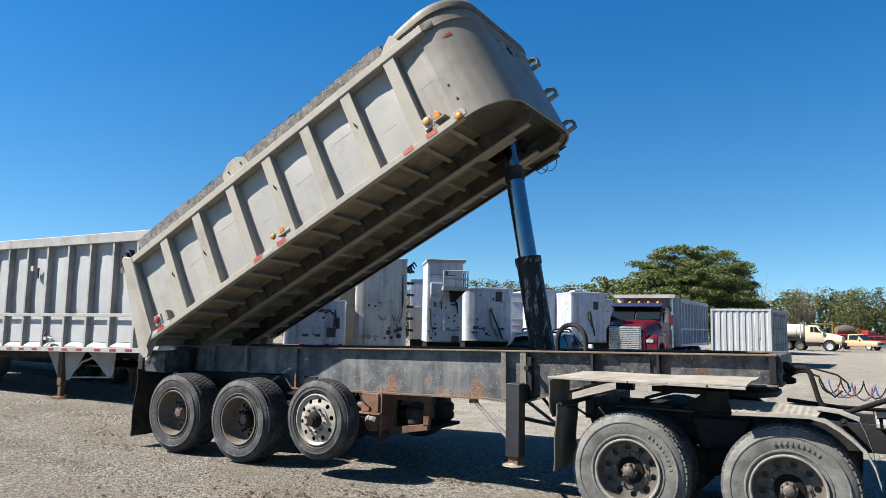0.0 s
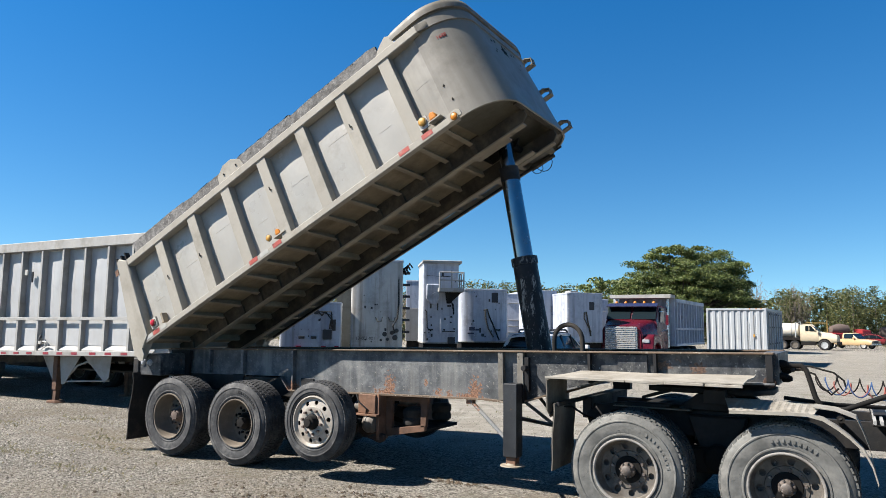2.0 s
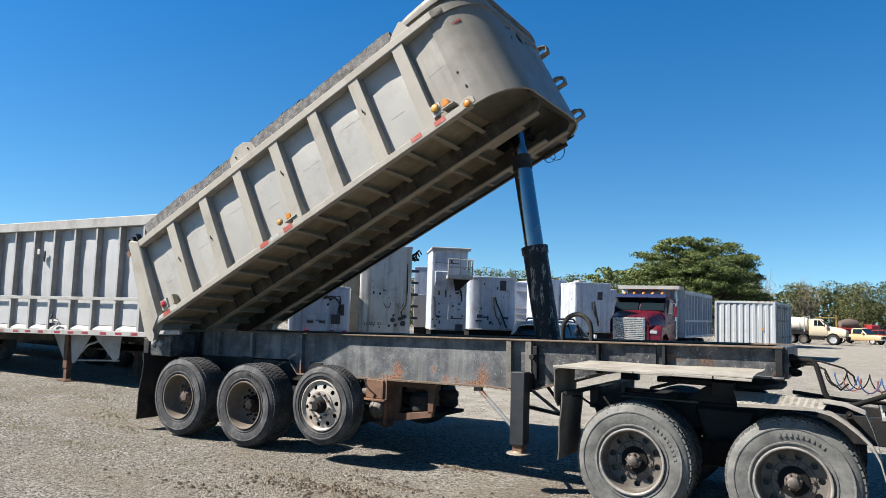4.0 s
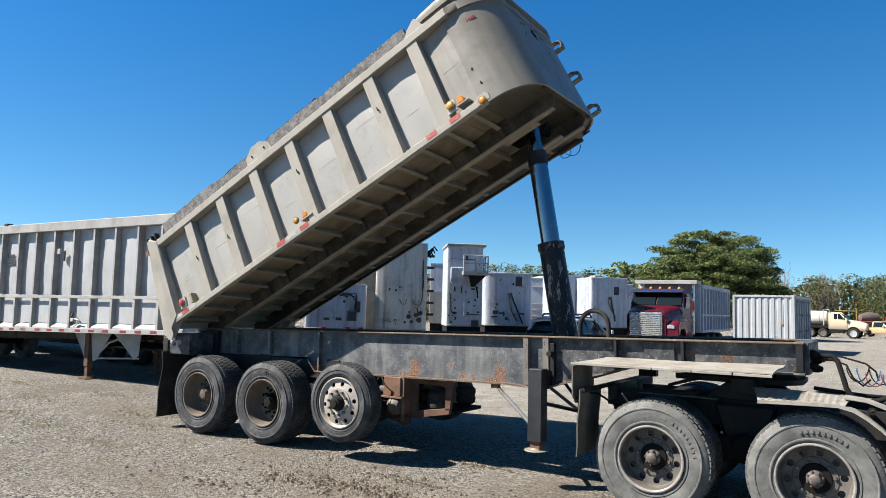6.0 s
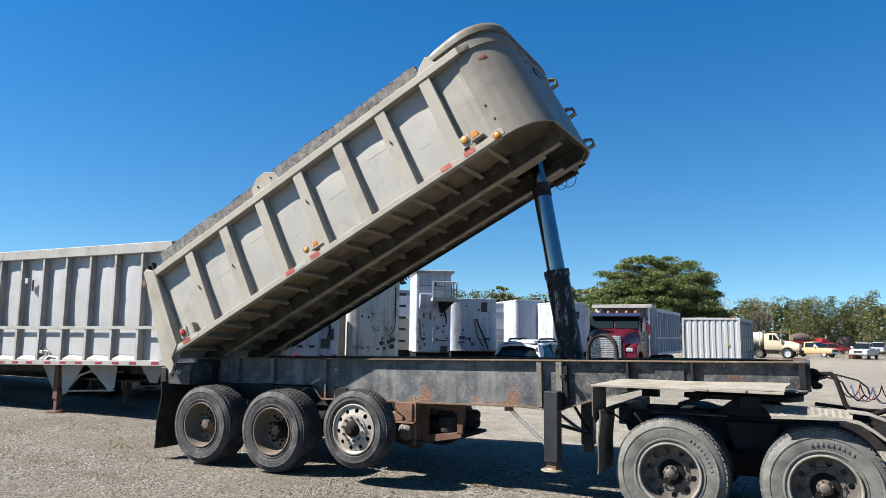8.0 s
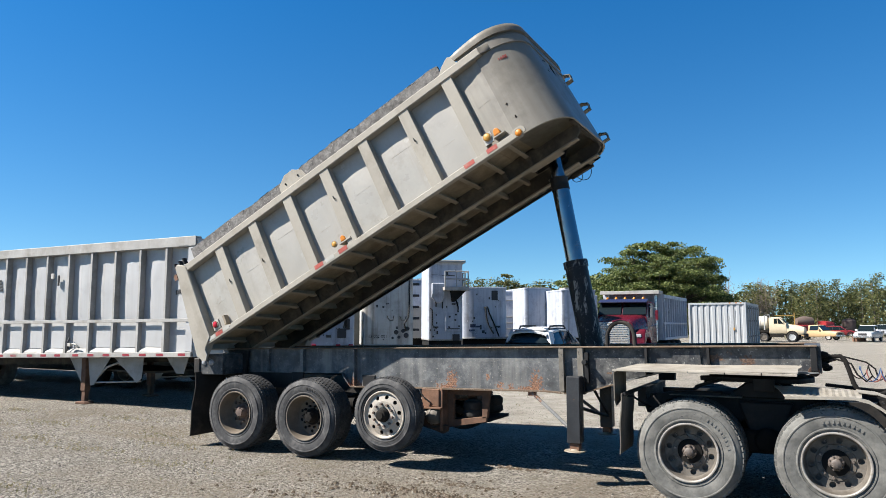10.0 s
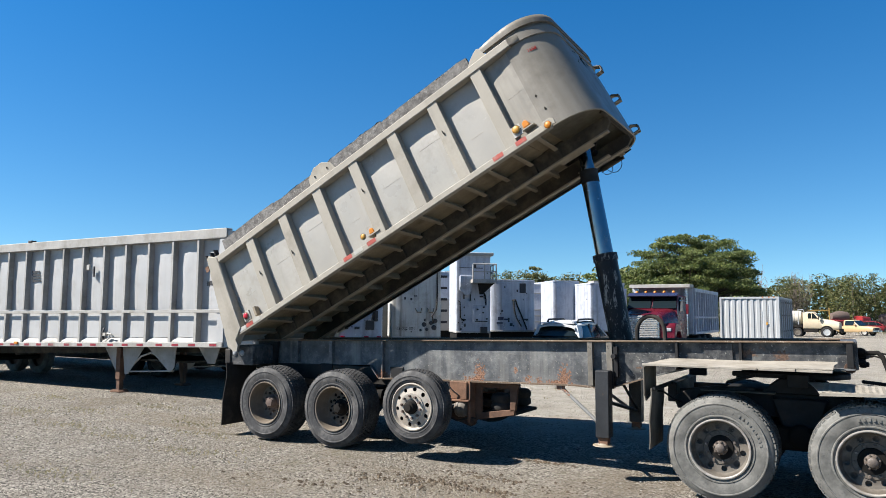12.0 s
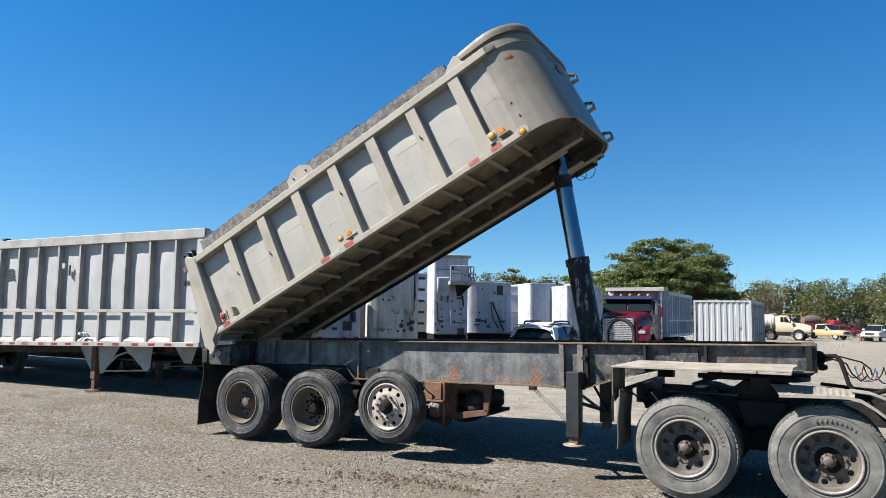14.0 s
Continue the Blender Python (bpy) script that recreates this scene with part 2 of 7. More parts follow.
M_RAIL = material("faded_black_paint", (0.150, 0.157, 0.163), 0.55, spec=0.25, vary=0.6, scale=3.5, fine=30, dirt=(0.315, 0.31, 0.29), dirt_amount=0.42, dirt_scale=3.5, streak=0.75, bump=0.35, spots=(0.16, 0.085, 0.05), spot_level=0.64, spot_scale=11, scuffs=(0.40, 0.38, 0.335), scuff_level=0.60, scuff_scale=34)
M_GOOSE = material("speckled_black_paint", (0.036, 0.039, 0.045), 0.55, vary=0.5, scale=5, dirt=(0.22, 0.215, 0.20), dirt_amount=0.58, dirt_scale=6, streak=0.5, bump=0.15, spots=(0.34, 0.335, 0.31), spot_level=0.585, spot_scale=26, scuffs=(0.16, 0.09, 0.055), scuff_level=0.63, scuff_scale=5)
M_BLACK = material("black_steel", (0.022, 0.022, 0.023), 0.65, vary=0.4, dirt=(0.09, 0.075, 0.058), dirt_amount=0.35, spec=0.25, bump=0.2, spots=RUST, spot_level=0.72)
M_RUST_D = material("dark_rusty_steel", (0.085, 0.048, 0.032), 0.9, vary=0.4, scale=5, dirt=(0.04, 0.03, 0.025), dirt_amount=0.5, bump=0.4)
M_RUST_L = material("brown_rusted_leg", (0.175, 0.095, 0.06), 0.85, vary=0.4, scale=5, dirt=(0.06, 0.04, 0.032), dirt_amount=0.5, bump=0.4)
M_RUST = material("rusty_steel", (0.27, 0.145, 0.09), 0.85, vary=0.4, scale=5, dirt=(0.07, 0.045, 0.035), dirt_amount=0.5, bump=0.4)
M_TYRE = material("trailer_tyre", (0.068, 0.068, 0.07), 0.8, vary=0.45, scale=5, fine=30, dirt=(0.20, 0.19, 0.175), dirt_amount=0.42, dirt_scale=5, bump=0.25, bump_scale=30)
M_TYRE_G = material("dusty_drive_tyre", (0.180, 0.178, 0.165), 0.9, vary=0.45, scale=5, fine=30, dirt=(0.30, 0.288, 0.262), dirt_amount=0.5, dirt_scale=6, bump=0.3, bump_scale=25, spots=(0.09, 0.09, 0.088), spot_level=0.60, spot_scale=16)
M_RIM = material("dirty_steel_rim", (0.19, 0.168, 0.142), 0.6, 0.05, vary=0.3, scale=8, dirt=(0.075, 0.057, 0.042), dirt_amount=0.6, dirt_scale=6, bump=0.15)
M_DEEP = material("tan_dusty_rim", (0.215, 0.178, 0.138), 0.7, 0.0, vary=0.2, scale=6, dirt=(0.12, 0.09, 0.065), dirt_amount=0.45, bump=0.12)
M_ALU_RIM = material("aluminium_wheel", (0.50, 0.45, 0.385), 0.5, 0.12, vary=0.1, scale=6, dirt=(0.30, 0.24, 0.18), dirt_amount=0.3)
M_HUB = material("rusty_hub", (0.17, 0.125, 0.105), 0.75, vary=0.35, scale=18, dirt=(0.08, 0.05, 0.04), dirt_amount=0.4, bump=0.3)
M_DRIVEHUB = material("greasy_pale_hub", (0.17, 0.14, 0.12), 0.55, vary=0.45, scale=22, dirt=(0.05, 0.042, 0.038), dirt_amount=0.5, dirt_scale=14, bump=0.3, spots=(0.40, 0.34, 0.30), spot_level=0.58, spot_scale=20)
M_DARK = material("grime_and_shade_dark", (0.013, 0.012, 0.011), 0.85, vary=0.3, dirt=(0.04, 0.032, 0.025), dirt_amount=0.4, spec=0.2)
M_CHROME = material("cylinder_chrome", (0.36, 0.37, 0.40), 0.2, 1.0, vary=0.12, scale=3, dirt=(0.12, 0.12, 0.13), dirt_amount=0.2, bump=0.02)
M_TUBE = material("chipped_black_paint", (0.014, 0.014, 0.016), 0.5, vary=0.3, spec=0.25, spots=(0.30, 0.285, 0.26), spot_level=0.555, spot_scale=11, spot_stretch=(1.6, 1.6, 0.4), scuffs=(0.16, 0.15, 0.14), scuff_level=0.6, scuff_scale=26, bump=0.15)
M_ALU = material("aluminium_sheet", (0.53, 0.53, 0.53), 0.42, 0.0, spec=0.5, vary=0.08, scale=1.5, fine=12, dirt=(0.37, 0.355, 0.325), dirt_amount=0.28, streak=0.4, bump=0.5, bump_scale=2.2)
M_ALU2 = material("dull_aluminium", (0.47, 0.462, 0.44), 0.7, 0.0, spec=0.2, vary=0.16, scale=3, dirt=(0.25, 0.23, 0.195), dirt_amount=0.42, streak=0.3, bump=0.15, spots=(0.16, 0.14, 0.12), spot_level=0.68, spot_scale=8)
M_FLANGE = material("rusty_worn_flange", (0.19, 0.135, 0.092), 0.75, vary=0.35, scale=4, dirt=(0.11, 0.07, 0.045), dirt_amount=0.55, bump=0.25, scuffs=(0.40, 0.34, 0.27), scuff_level=0.58, scuff_scale=18)
M_POST = material("dusty_black_stiffener", (0.20, 0.183, 0.155), 0.7, vary=0.4, scale=5, dirt=(0.33, 0.30, 0.25), dirt_amount=0.45, streak=0.6, bump=0.2, spots=(0.06, 0.055, 0.05), spot_level=0.58, spot_scale=9)
M_LEG = material("scratched_black_paint", (0.036, 0.039, 0.044), 0.5, vary=0.4, spec=0.3, dirt=(0.10, 0.085, 0.07), dirt_amount=0.35, bump=0.2, scuffs=(0.26, 0.25, 0.235), scuff_level=0.635, scuff_scale=15, spots=(0.15, 0.075, 0.04), spot_level=0.68, spot_scale=12)
M_TREAD = material("dusty_fender", (0.43, 0.395, 0.335), 0.7, 0.05, vary=0.22, scale=5, dirt=(0.22, 0.185, 0.14), dirt_amount=0.5, dirt_scale=4, bump=0.4, bump_scale=45, spots=(0.13, 0.11, 0.085), spot_level=0.66, spot_scale=14)
M_TYRE_D = material("black_tyre", (0.018, 0.018, 0.018), 0.8, vary=0.25, scale=5)
M_LIP = material("bare_rim_lip", (0.46, 0.43, 0.39), 0.45, 0.2, vary=0.25, scale=9, dirt=(0.2, 0.16, 0.12), dirt_amount=0.55, dirt_scale=7)
M_RUBBER = material("rubber", (0.032, 0.03, 0.028), 0.85, vary=0.3, spec=0.25, dirt=(0.12, 0.10, 0.08), dirt_amount=0.45, bump=0.2)
# blue tint puts skylight on the shaded fronts into the colour
M_WHITE = material("white_unit_paint", (0.56, 0.605, 0.70), 0.5, vary=0.10, scale=1.0, fine=9, dirt=(0.22, 0.215, 0.22), dirt_amount=0.38, dirt_scale=2.2, streak=0.75, bump=0.05, spots=(0.07, 0.065, 0.065), spot_level=0.645, spot_scale=6, spot_stretch=(1, 1, 0.55), scuffs=(0.82, 0.85, 0.9), scuff_level=0.62, scuff_scale=7)
M_OLDWHITE = material("stained_white_paint", (0.64, 0.635, 0.60), 0.6, vary=0.14, scale=1.2, fine=9, dirt=(0.17, 0.145, 0.115), dirt_amount=0.42, dirt_scale=1.5, streak=0.9, bump=0.05, spots=(0.12, 0.08, 0.05), spot_level=0.68, spot_scale=4)
M_GAP_SHADE = material("shaded_gap_grey_green", (0.17, 0.175, 0.155), 0.7, vary=0.2, dirt=(0.09, 0.08, 0.065), dirt_amount=0.5, streak=0.6)
M_RACK = material("dull_yellow_paint", (0.42, 0.26, 0.07), 0.6, vary=0.25, dirt=(0.2, 0.15, 0.08), dirt_amount=0.35)
M_GREY = material("grey_unit_paint", (0.42, 0.41, 0.39), 0.6, vary=0.12, dirt=(0.25, 0.22, 0.18), dirt_amount=0.3, streak=0.4)
M_CONT = material("container_paint", (0.50, 0.525, 0.545), 0.5, vary=0.07, dirt=(0.33, 0.31, 0.28), dirt_amount=0.25, streak=0.4, spots=(0.3, 0.13, 0.06), spot_level=0.76, spot_scale=5)
M_RED = material("red_truck_paint", (0.13, 0.008, 0.02), 0.3, vary=0.15, dirt=(0.2, 0.1, 0.08), dirt_amount=0.12)
M_REDCAR = material("red_car_paint", (0.38, 0.04, 0.045), 0.35, vary=0.1, dirt=(0.3, 0.15, 0.1), dirt_amount=0.15)
M_CREAM = material("cream_paint", (0.80, 0.68, 0.49), 0.45, vary=0.07, dirt=(0.4, 0.33, 0.22), dirt_amount=0.25)
M_TAN = material("tan_paint", (0.66, 0.46, 0.25), 0.4, vary=0.08, dirt=(0.4, 0.3, 0.18), dirt_amount=0.2)
M_SILVER = material("silver_car_paint", (0.62, 0.64, 0.66), 0.25, 0.15, vary=0.05, dirt=(0.4, 0.4, 0.38), dirt_amount=0.1)
M_WCAR = material("white_car_paint", (0.72, 0.73, 0.74), 0.3, vary=0.05, dirt=(0.4, 0.38, 0.34), dirt_amount=0.1)
M_NAVY = material("dark_blue_visor", (0.03, 0.035, 0.09), 0.35, vary=0.15)
M_GRILLE = material("chrome_grille", (0.7, 0.7, 0.7), 0.25, 0.8, vary=0.1)
M_CARTYRE = material("car_tyre", (0.025, 0.025, 0.026), 0.8, vary=0.2)
M_AMBER = material("amber_lens", (0.70, 0.24, 0.015), 0.45, vary=0.12, scale=30)
M_YELLOW = material("yellow_lens", (0.66, 0.34, 0.06), 0.5, vary=0.12, scale=30)
M_REDLENS = material("red_lens", (0.55, 0.03, 0.05), 0.2, vary=0.15, scale=30)
M_TAPE_R = material("red_tape", (0.50, 0.10, 0.075), 0.5, vary=0.2, scale=20, dirt=(0.42, 0.36, 0.3), dirt_amount=0.35, dirt_scale=14)
M_TAPE_D = material("dull_red_tape", (0.33, 0.035, 0.05), 0.45, vary=0.25, scale=20, dirt=(0.3, 0.25, 0.22), dirt_amount=0.3)
M_TAPE_W = material("white_tape", (0.55, 0.53, 0.48), 0.4, vary=0.08, scale=20)
M_CLEAR = material("dull_clear_lens", (0.42, 0.44, 0.47), 0.3, vary=0.1, scale=30)
M_BLUEHOSE = material("blue_hose", (0.04, 0.11, 0.28), 0.4, vary=0.15)
M_REDHOSE = material("red_hose", (0.42, 0.10, 0.07), 0.4, vary=0.15)
M_ORANGE = material("orange_bracket", (0.62, 0.22, 0.05), 0.6, vary=0.15)
M_BARS = material("dark_marking", (0.05, 0.05, 0.055), 0.6, vary=0.2)
M_MARKRED = material("red_marking", (0.45, 0.05, 0.04), 0.6, vary=0.15)
M_POLY = material("polyethylene_tank", (0.72, 0.68, 0.58), 0.5, vary=0.06)
M_BARK = material("bark", (0.10, 0.075, 0.055), 0.9, vary=0.3, bump=0.5, bump_scale=20)
M_TWIG = material("grey_twigs", (0.24, 0.20, 0.16), 0.9, vary=0.25)
M_STONE = material("gravel_stone", (0.345, 0.317, 0.268), 0.9, vary=0.25, scale=0.8, fine=60, per_object=0.0)
M_CLOD = material("damp_earth", (0.125, 0.092, 0.06), 0.95, vary=0.4, scale=9, fine=60, bump=0.5)
M_FLAP = material("dusty_rubber", (0.19, 0.172, 0.145), 0.9, vary=0.35, scale=4, dirt=(0.31, 0.275, 0.225), dirt_amount=0.5, streak=0.5, bump=0.2, spec=0.2)
M_SOIL = material("rusty_scrap", (0.24, 0.13, 0.08), 0.9, vary=0.4)


def glass_material():
    mat = bpy.data.materials.new("tinted_glass")
    mat.use_nodes = True
    b = mat.node_tree.nodes["Principled BSDF"]
    b.inputs["Base Color"].default_value = (0.008, 0.013, 0.015, 1)
    b.inputs["Roughness"].default_value = 0.12
    b.inputs["Specular IOR Level"].default_value = 0.4
    return mat


M_GLASS = glass_material()


def leaf_material(name, a, b, c):
    mat = bpy.data.materials.new(name)
    mat.use_nodes = True
    nt = mat.node_tree
    bsdf = nt.nodes["Principled BSDF"]
    geo = nt.nodes.new("ShaderNodeNewGeometry")
    cr = nt.nodes.new("ShaderNodeValToRGB")
    cr.color_ramp.elements[0].color = (*a, 1)
    cr.color_ramp.elements[1].color = (*c, 1)
    e = cr.color_ramp.elements.new(0.5)
    e.color = (*b, 1)
    nt.links.new(geo.outputs["Random Per Island"], cr.inputs[0])
    tr = nt.nodes.new("ShaderNodeBsdfTranslucent")
    mx = nt.nodes.new("ShaderNodeMixShader")
    mx.inputs[0].default_value = 0.3
    nt.links.new(cr.outputs[0], bsdf.inputs["Base Color"])
    nt.links.new(cr.outputs[0], tr.inputs[0])
    bsdf.inputs["Roughness"].default_value = 0.6
    nt.links.new(bsdf.outputs[0], mx.inputs[1])
    nt.links.new(tr.outputs[0], mx.inputs[2])
    nt.links.new(mx.outputs[0], nt.nodes["Material Output"].inputs[0])
    return mat


M_LEAF = leaf_material("tree_leaves", (0.030, 0.050, 0.013), (0.085, 0.118, 0.027), (0.17, 0.185, 0.055))
M_LEAF2 = leaf_material("thicket_leaves", (0.03, 0.044, 0.013), (0.075, 0.09, 0.024), (0.165, 0.15, 0.05))
M_STONE2 = leaf_material("mixed_stones", (0.07, 0.062, 0.05), (0.21, 0.19, 0.16), (0.36, 0.335, 0.29))
M_GRASS = leaf_material("weeds", (0.10, 0.10, 0.04), (0.17, 0.15, 0.07), (0.26, 0.21, 0.12))


def ground_material():
    mat = bpy.data.materials.new("gravel_yard")
    mat.use_nodes = True
    nt = mat.node_tree
    N, L = nt.nodes, nt.links
    bsdf = N["Principled BSDF"]
    bsdf.inputs["Roughness"].default_value = 0.95
    bsdf.inputs["Specular IOR Level"].default_value = 0.2
    tc = N.new("ShaderNodeTexCoord")

    def tex(kind, sc, **k):
        t = N.new(kind)
        t.inputs["Scale"].default_value = sc
        for key, val in k.items():
            t.inputs[key].default_value = val
        L.new(tc.outputs["Object"], t.inputs["Vector"])
        return t

    def ramp(fac, lo, hi, a=0.0, b=1.0):
        r = N.new("ShaderNodeMapRange")
        for key, val in zip(("From Min", "From Max", "To Min", "To Max"), (lo, hi, a, b)):
            r.inputs[key].default_value = val
        L.new(fac, r.inputs["Value"])
        return r.outputs[0]

    def mix(fac, a, b, mode="MIX"):
        m = N.new("ShaderNodeMix")
        m.data_type, m.blend_type = "RGBA", mode
        if isinstance(fac, float):
            m.inputs["Factor"].default_value = fac
        else:
            L.new(fac, m.inputs["Factor"])
        for key, val in (("A", a), ("B", b)):
            sock = [s for s in m.inputs if s.name == key and s.type == "RGBA"][0]
            if isinstance(val, tuple):
                sock.default_value = (*val, 1)
            else:
                L.new(val, sock)
        return [s for s in m.outputs if s.type == "RGBA"][0]

    peb = tex("ShaderNodeTexVoronoi", 44)
    peb2 = tex("ShaderNodeTexVoronoi", 95)
    grey = N.new("ShaderNodeSeparateColor")
    L.new(peb.outputs["Color"], grey.inputs[0])
    stones = mix(ramp(grey.outputs[0], 0, 1), (0.03, 0.027, 0.023), (0.46, 0.425, 0.365))
    big = tex("ShaderNodeTexNoise", 0.35, Detail=6.0, Roughness=0.6)
    mid = tex("ShaderNodeTexNoise", 1.7, Detail=8.0, Roughness=0.65)
    col = mix(ramp(mid.outputs["Fac"], 0.45, 0.68, 0.0, 0.6), stones, (0.205, 0.18, 0.145))
    col = mix(ramp(big.outputs["Fac"], 0.50, 0.66, 0.0, 0.6), col, (0.15, 0.12, 0.085))
    # bare earth where trucks have turned
    for (cx, cy), (rx, ry), amount in (((2.4, -2.2), (1.7, 0.7), 0.6), ((0.2, -3.2), (1.8, 0.5), 0.45), ((-3.0, -1.0), (2.2, 0.18), 0.6), ((-3.6, -0.4), (2.0, 0.5), 0.5)):
        mp = N.new("ShaderNodeMapping")
        mp.vector_type = "TEXTURE"
        mp.inputs["Location"].default_value, mp.inputs["Scale"].default_value = (cx, cy, 0), (rx, ry, 1)
        L.new(tc.outputs["Object"], mp.inputs["Vector"])
        ln = N.new("ShaderNodeVectorMath")
        ln.operation = "LENGTH"
        L.new(mp.outputs[0], ln.inputs[0])
        ad = N.new("ShaderNodeMath")
        ad.operation = "MULTIPLY_ADD"
        ad.inputs[1].default_value = 2.6
        L.new(mid.outputs["Fac"], ad.inputs[0])
        L.new(ln.outputs["Value"], ad.inputs[2])
        col = mix(ramp(ad.outputs[0], 2.5, 1.6, 0.0, amount), col, (0.20, 0.165, 0.118))
    # long smears of packed earth where wheels have rolled
    mpw = N.new("ShaderNodeMapping")
    mpw.inputs["Rotation"].default_value, mpw.inputs["Scale"].default_value = (0, 0, radians(-12)), (0.22, 1.3, 1.0)
    L.new(tc.outputs["Object"], mpw.inputs["Vector"])
    smear = N.new("ShaderNodeTexNoise")
    smear.inputs["Scale"].default_value, smear.inputs["Detail"].default_value, smear.inputs["Roughness"].default_value = 1.1, 8.0, 0.65
    L.new(mpw.outputs[0], smear.inputs["Vector"])
    col = mix(ramp(smear.outputs["Fac"], 0.57, 0.72, 0.0, 0.55), col, (0.20, 0.172, 0.128))
    # paler ground colour that brightens the open yard where it renders too dark
    for (cx, cy), (rx, ry), amount in (((9.0, 12.0), (13.0, 10.5), 0.5), ((24.0, 45.0), (40.0, 34.0), 0.55), ((1.0, 6.5), (6.5, 5.0), 0.85)):
        mp = N.new("ShaderNodeMapping")
        mp.vector_type = "TEXTURE"
        mp.inputs["Location"].default_value, mp.inputs["Scale"].default_value = (cx, cy, 0), (rx, ry, 1)
        L.new(tc.outputs["Object"], mp.inputs["Vector"])
        ln = N.new("ShaderNodeVectorMath")
        ln.operation = "LENGTH"
        L.new(mp.outputs[0], ln.inputs[0])
        col = mix(ramp(ln.outputs["Value"], 1.1, 0.85, 0.0, amount), col, mix(ramp(mid.outputs["Fac"], 0.35, 0.65), (0.27, 0.246, 0.207), (0.42, 0.392, 0.342)))
    clod = tex("ShaderNodeTexNoise", 7.0, Detail=10.0, Roughness=0.75)
    col = mix(ramp(clod.outputs["Fac"], 0.58, 0.72, 0.0, 0.65), col, (0.075, 0.062, 0.047))
    weed = tex("ShaderNodeTexNoise", 0.22, Detail=9.0, Roughness=0.7)
    col = mix(ramp(weed.outputs["Fac"], 0.60, 0.70, 0.0, 0.55), col, (0.15, 0.14, 0.075))
    L.new(col, bsdf.inputs["Base Color"])
    bump = N.new("ShaderNodeBump")
    bump.inputs["Strength"].default_value, bump.inputs["Distance"].default_value = 1.0, 0.028
    s = N.new("ShaderNodeMath")
    s.operation = "ADD"
    L.new(peb.outputs["Distance"], s.inputs[0])
    L.new(peb2.outputs["Distance"], s.inputs[1])
    inv = N.new("ShaderNodeMath")
    inv.operation = "MULTIPLY"
    inv.inputs[1].default_value = -1.0
    L.new(s.outputs[0], inv.inputs[0])
    L.new(inv.outputs[0], bump.inputs["Height"])
    L.new(bump.outputs[0], bsdf.inputs["Normal"])
    return mat


M_GROUND = ground_material()

# ---- ground ----
STEPS = sorted(set([-600, -420, -300, -210, -150, -110, -80, -60, -45] + [i * 1.0 for i in range(-34, 35)] + [45, 60, 80, 110, 150, 210, 300, 420, 600]))


def ground_z(x, y):
    """The yard is almost flat: soft waves of a few centimetres, a little lower far away and where the tractor stands."""
    r = math.hypot(x, y)
    z = 0.018 * noise.noise(Vector((x * 0.35, y * 0.35, 0.0))) - 0.008
    return z - 0.30 * min(1.0, max(0.0, (r - 35) / 45)) - 0.06 * min(1.0, max(0.0, (4.2 - math.hypot((x - 6.2) * 0.8, y)) / 1.6))


g = Geo().sheet([[(x, y, ground_z(x, y)) for x in STEPS] for y in STEPS])
solo("ground", g, M_GROUND, "pale grey and tan gravel yard with dirt patches", "ground", kind="structure", smooth=180)


def add_marks(mat, marks, color):
    """Stains of a given place and size on a surface: (centre, radii) in the object's own metres, with ragged edges."""
    nt = mat.node_tree
    N, L = nt.nodes, nt.links
    sock = N["Principled BSDF"].inputs["Base Color"]
    tc = N.new("ShaderNodeTexCoord")
    nz = N.new("ShaderNodeTexNoise")
    nz.inputs["Scale"].default_value, nz.inputs["Detail"].default_value = 34.0, 12.0
    L.new(tc.outputs["Object"], nz.inputs["Vector"])
    tone = N.new("ShaderNodeTexNoise")
    tone.inputs["Scale"].default_value, tone.inputs["Detail"].default_value = 55.0, 8.0
    L.new(tc.outputs["Object"], tone.inputs["Vector"])
    cr = N.new("ShaderNodeValToRGB")
    cr.color_ramp.elements[0].position, cr.color_ramp.elements[1].position = 0.38, 0.66
    cr.color_ramp.elements[0].color = (*[c * 0.55 for c in color], 1)
    cr.color_ramp.elements[1].color = (color[0] * 1.75, color[1] * 2.0, color[2] * 2.1, 1)
    L.new(tone.outputs["Fac"], cr.inputs[0])
    for (cx, cz), (rx, rz) in marks:
        src = sock.links[0].from_socket
        mp = N.new("ShaderNodeMapping")
        mp.vector_type = "TEXTURE"
        mp.inputs["Location"].default_value, mp.inputs["Scale"].default_value = (cx, -0.56, cz), (rx, 5.0, rz)
        L.new(tc.outputs["Object"], mp.inputs["Vector"])
        ln = N.new("ShaderNodeVectorMath")
        ln.operation = "LENGTH"
        L.new(mp.outputs[0], ln.inputs[0])
        ad = N.new("ShaderNodeMath")
        ad.operation = "MULTIPLY_ADD"
        ad.inputs[1].default_value = 3.4
        L.new(nz.outputs["Fac"], ad.inputs[0])
        L.new(ln.outputs["Value"], ad.inputs[2])
        mr = N.new("ShaderNodeMapRange")
        mr.inputs["From Min"].default_value, mr.inputs["From Max"].default_value = 2.66, 2.3
        mr.inputs["To Max"].default_value = 0.9
        L.new(ad.outputs[0], mr.inputs["Value"])
        mx = N.new("ShaderNodeMix")
        mx.data_type = "RGBA"
        L.new(mr.outputs[0], mx.inputs["Factor"])
        a, b = [s for s in mx.inputs if s.type == "RGBA"]
        L.new(src, a)
        L.new(cr.outputs[0], b)
        L.new([s for s in mx.outputs if s.type == "RGBA"][0], sock)


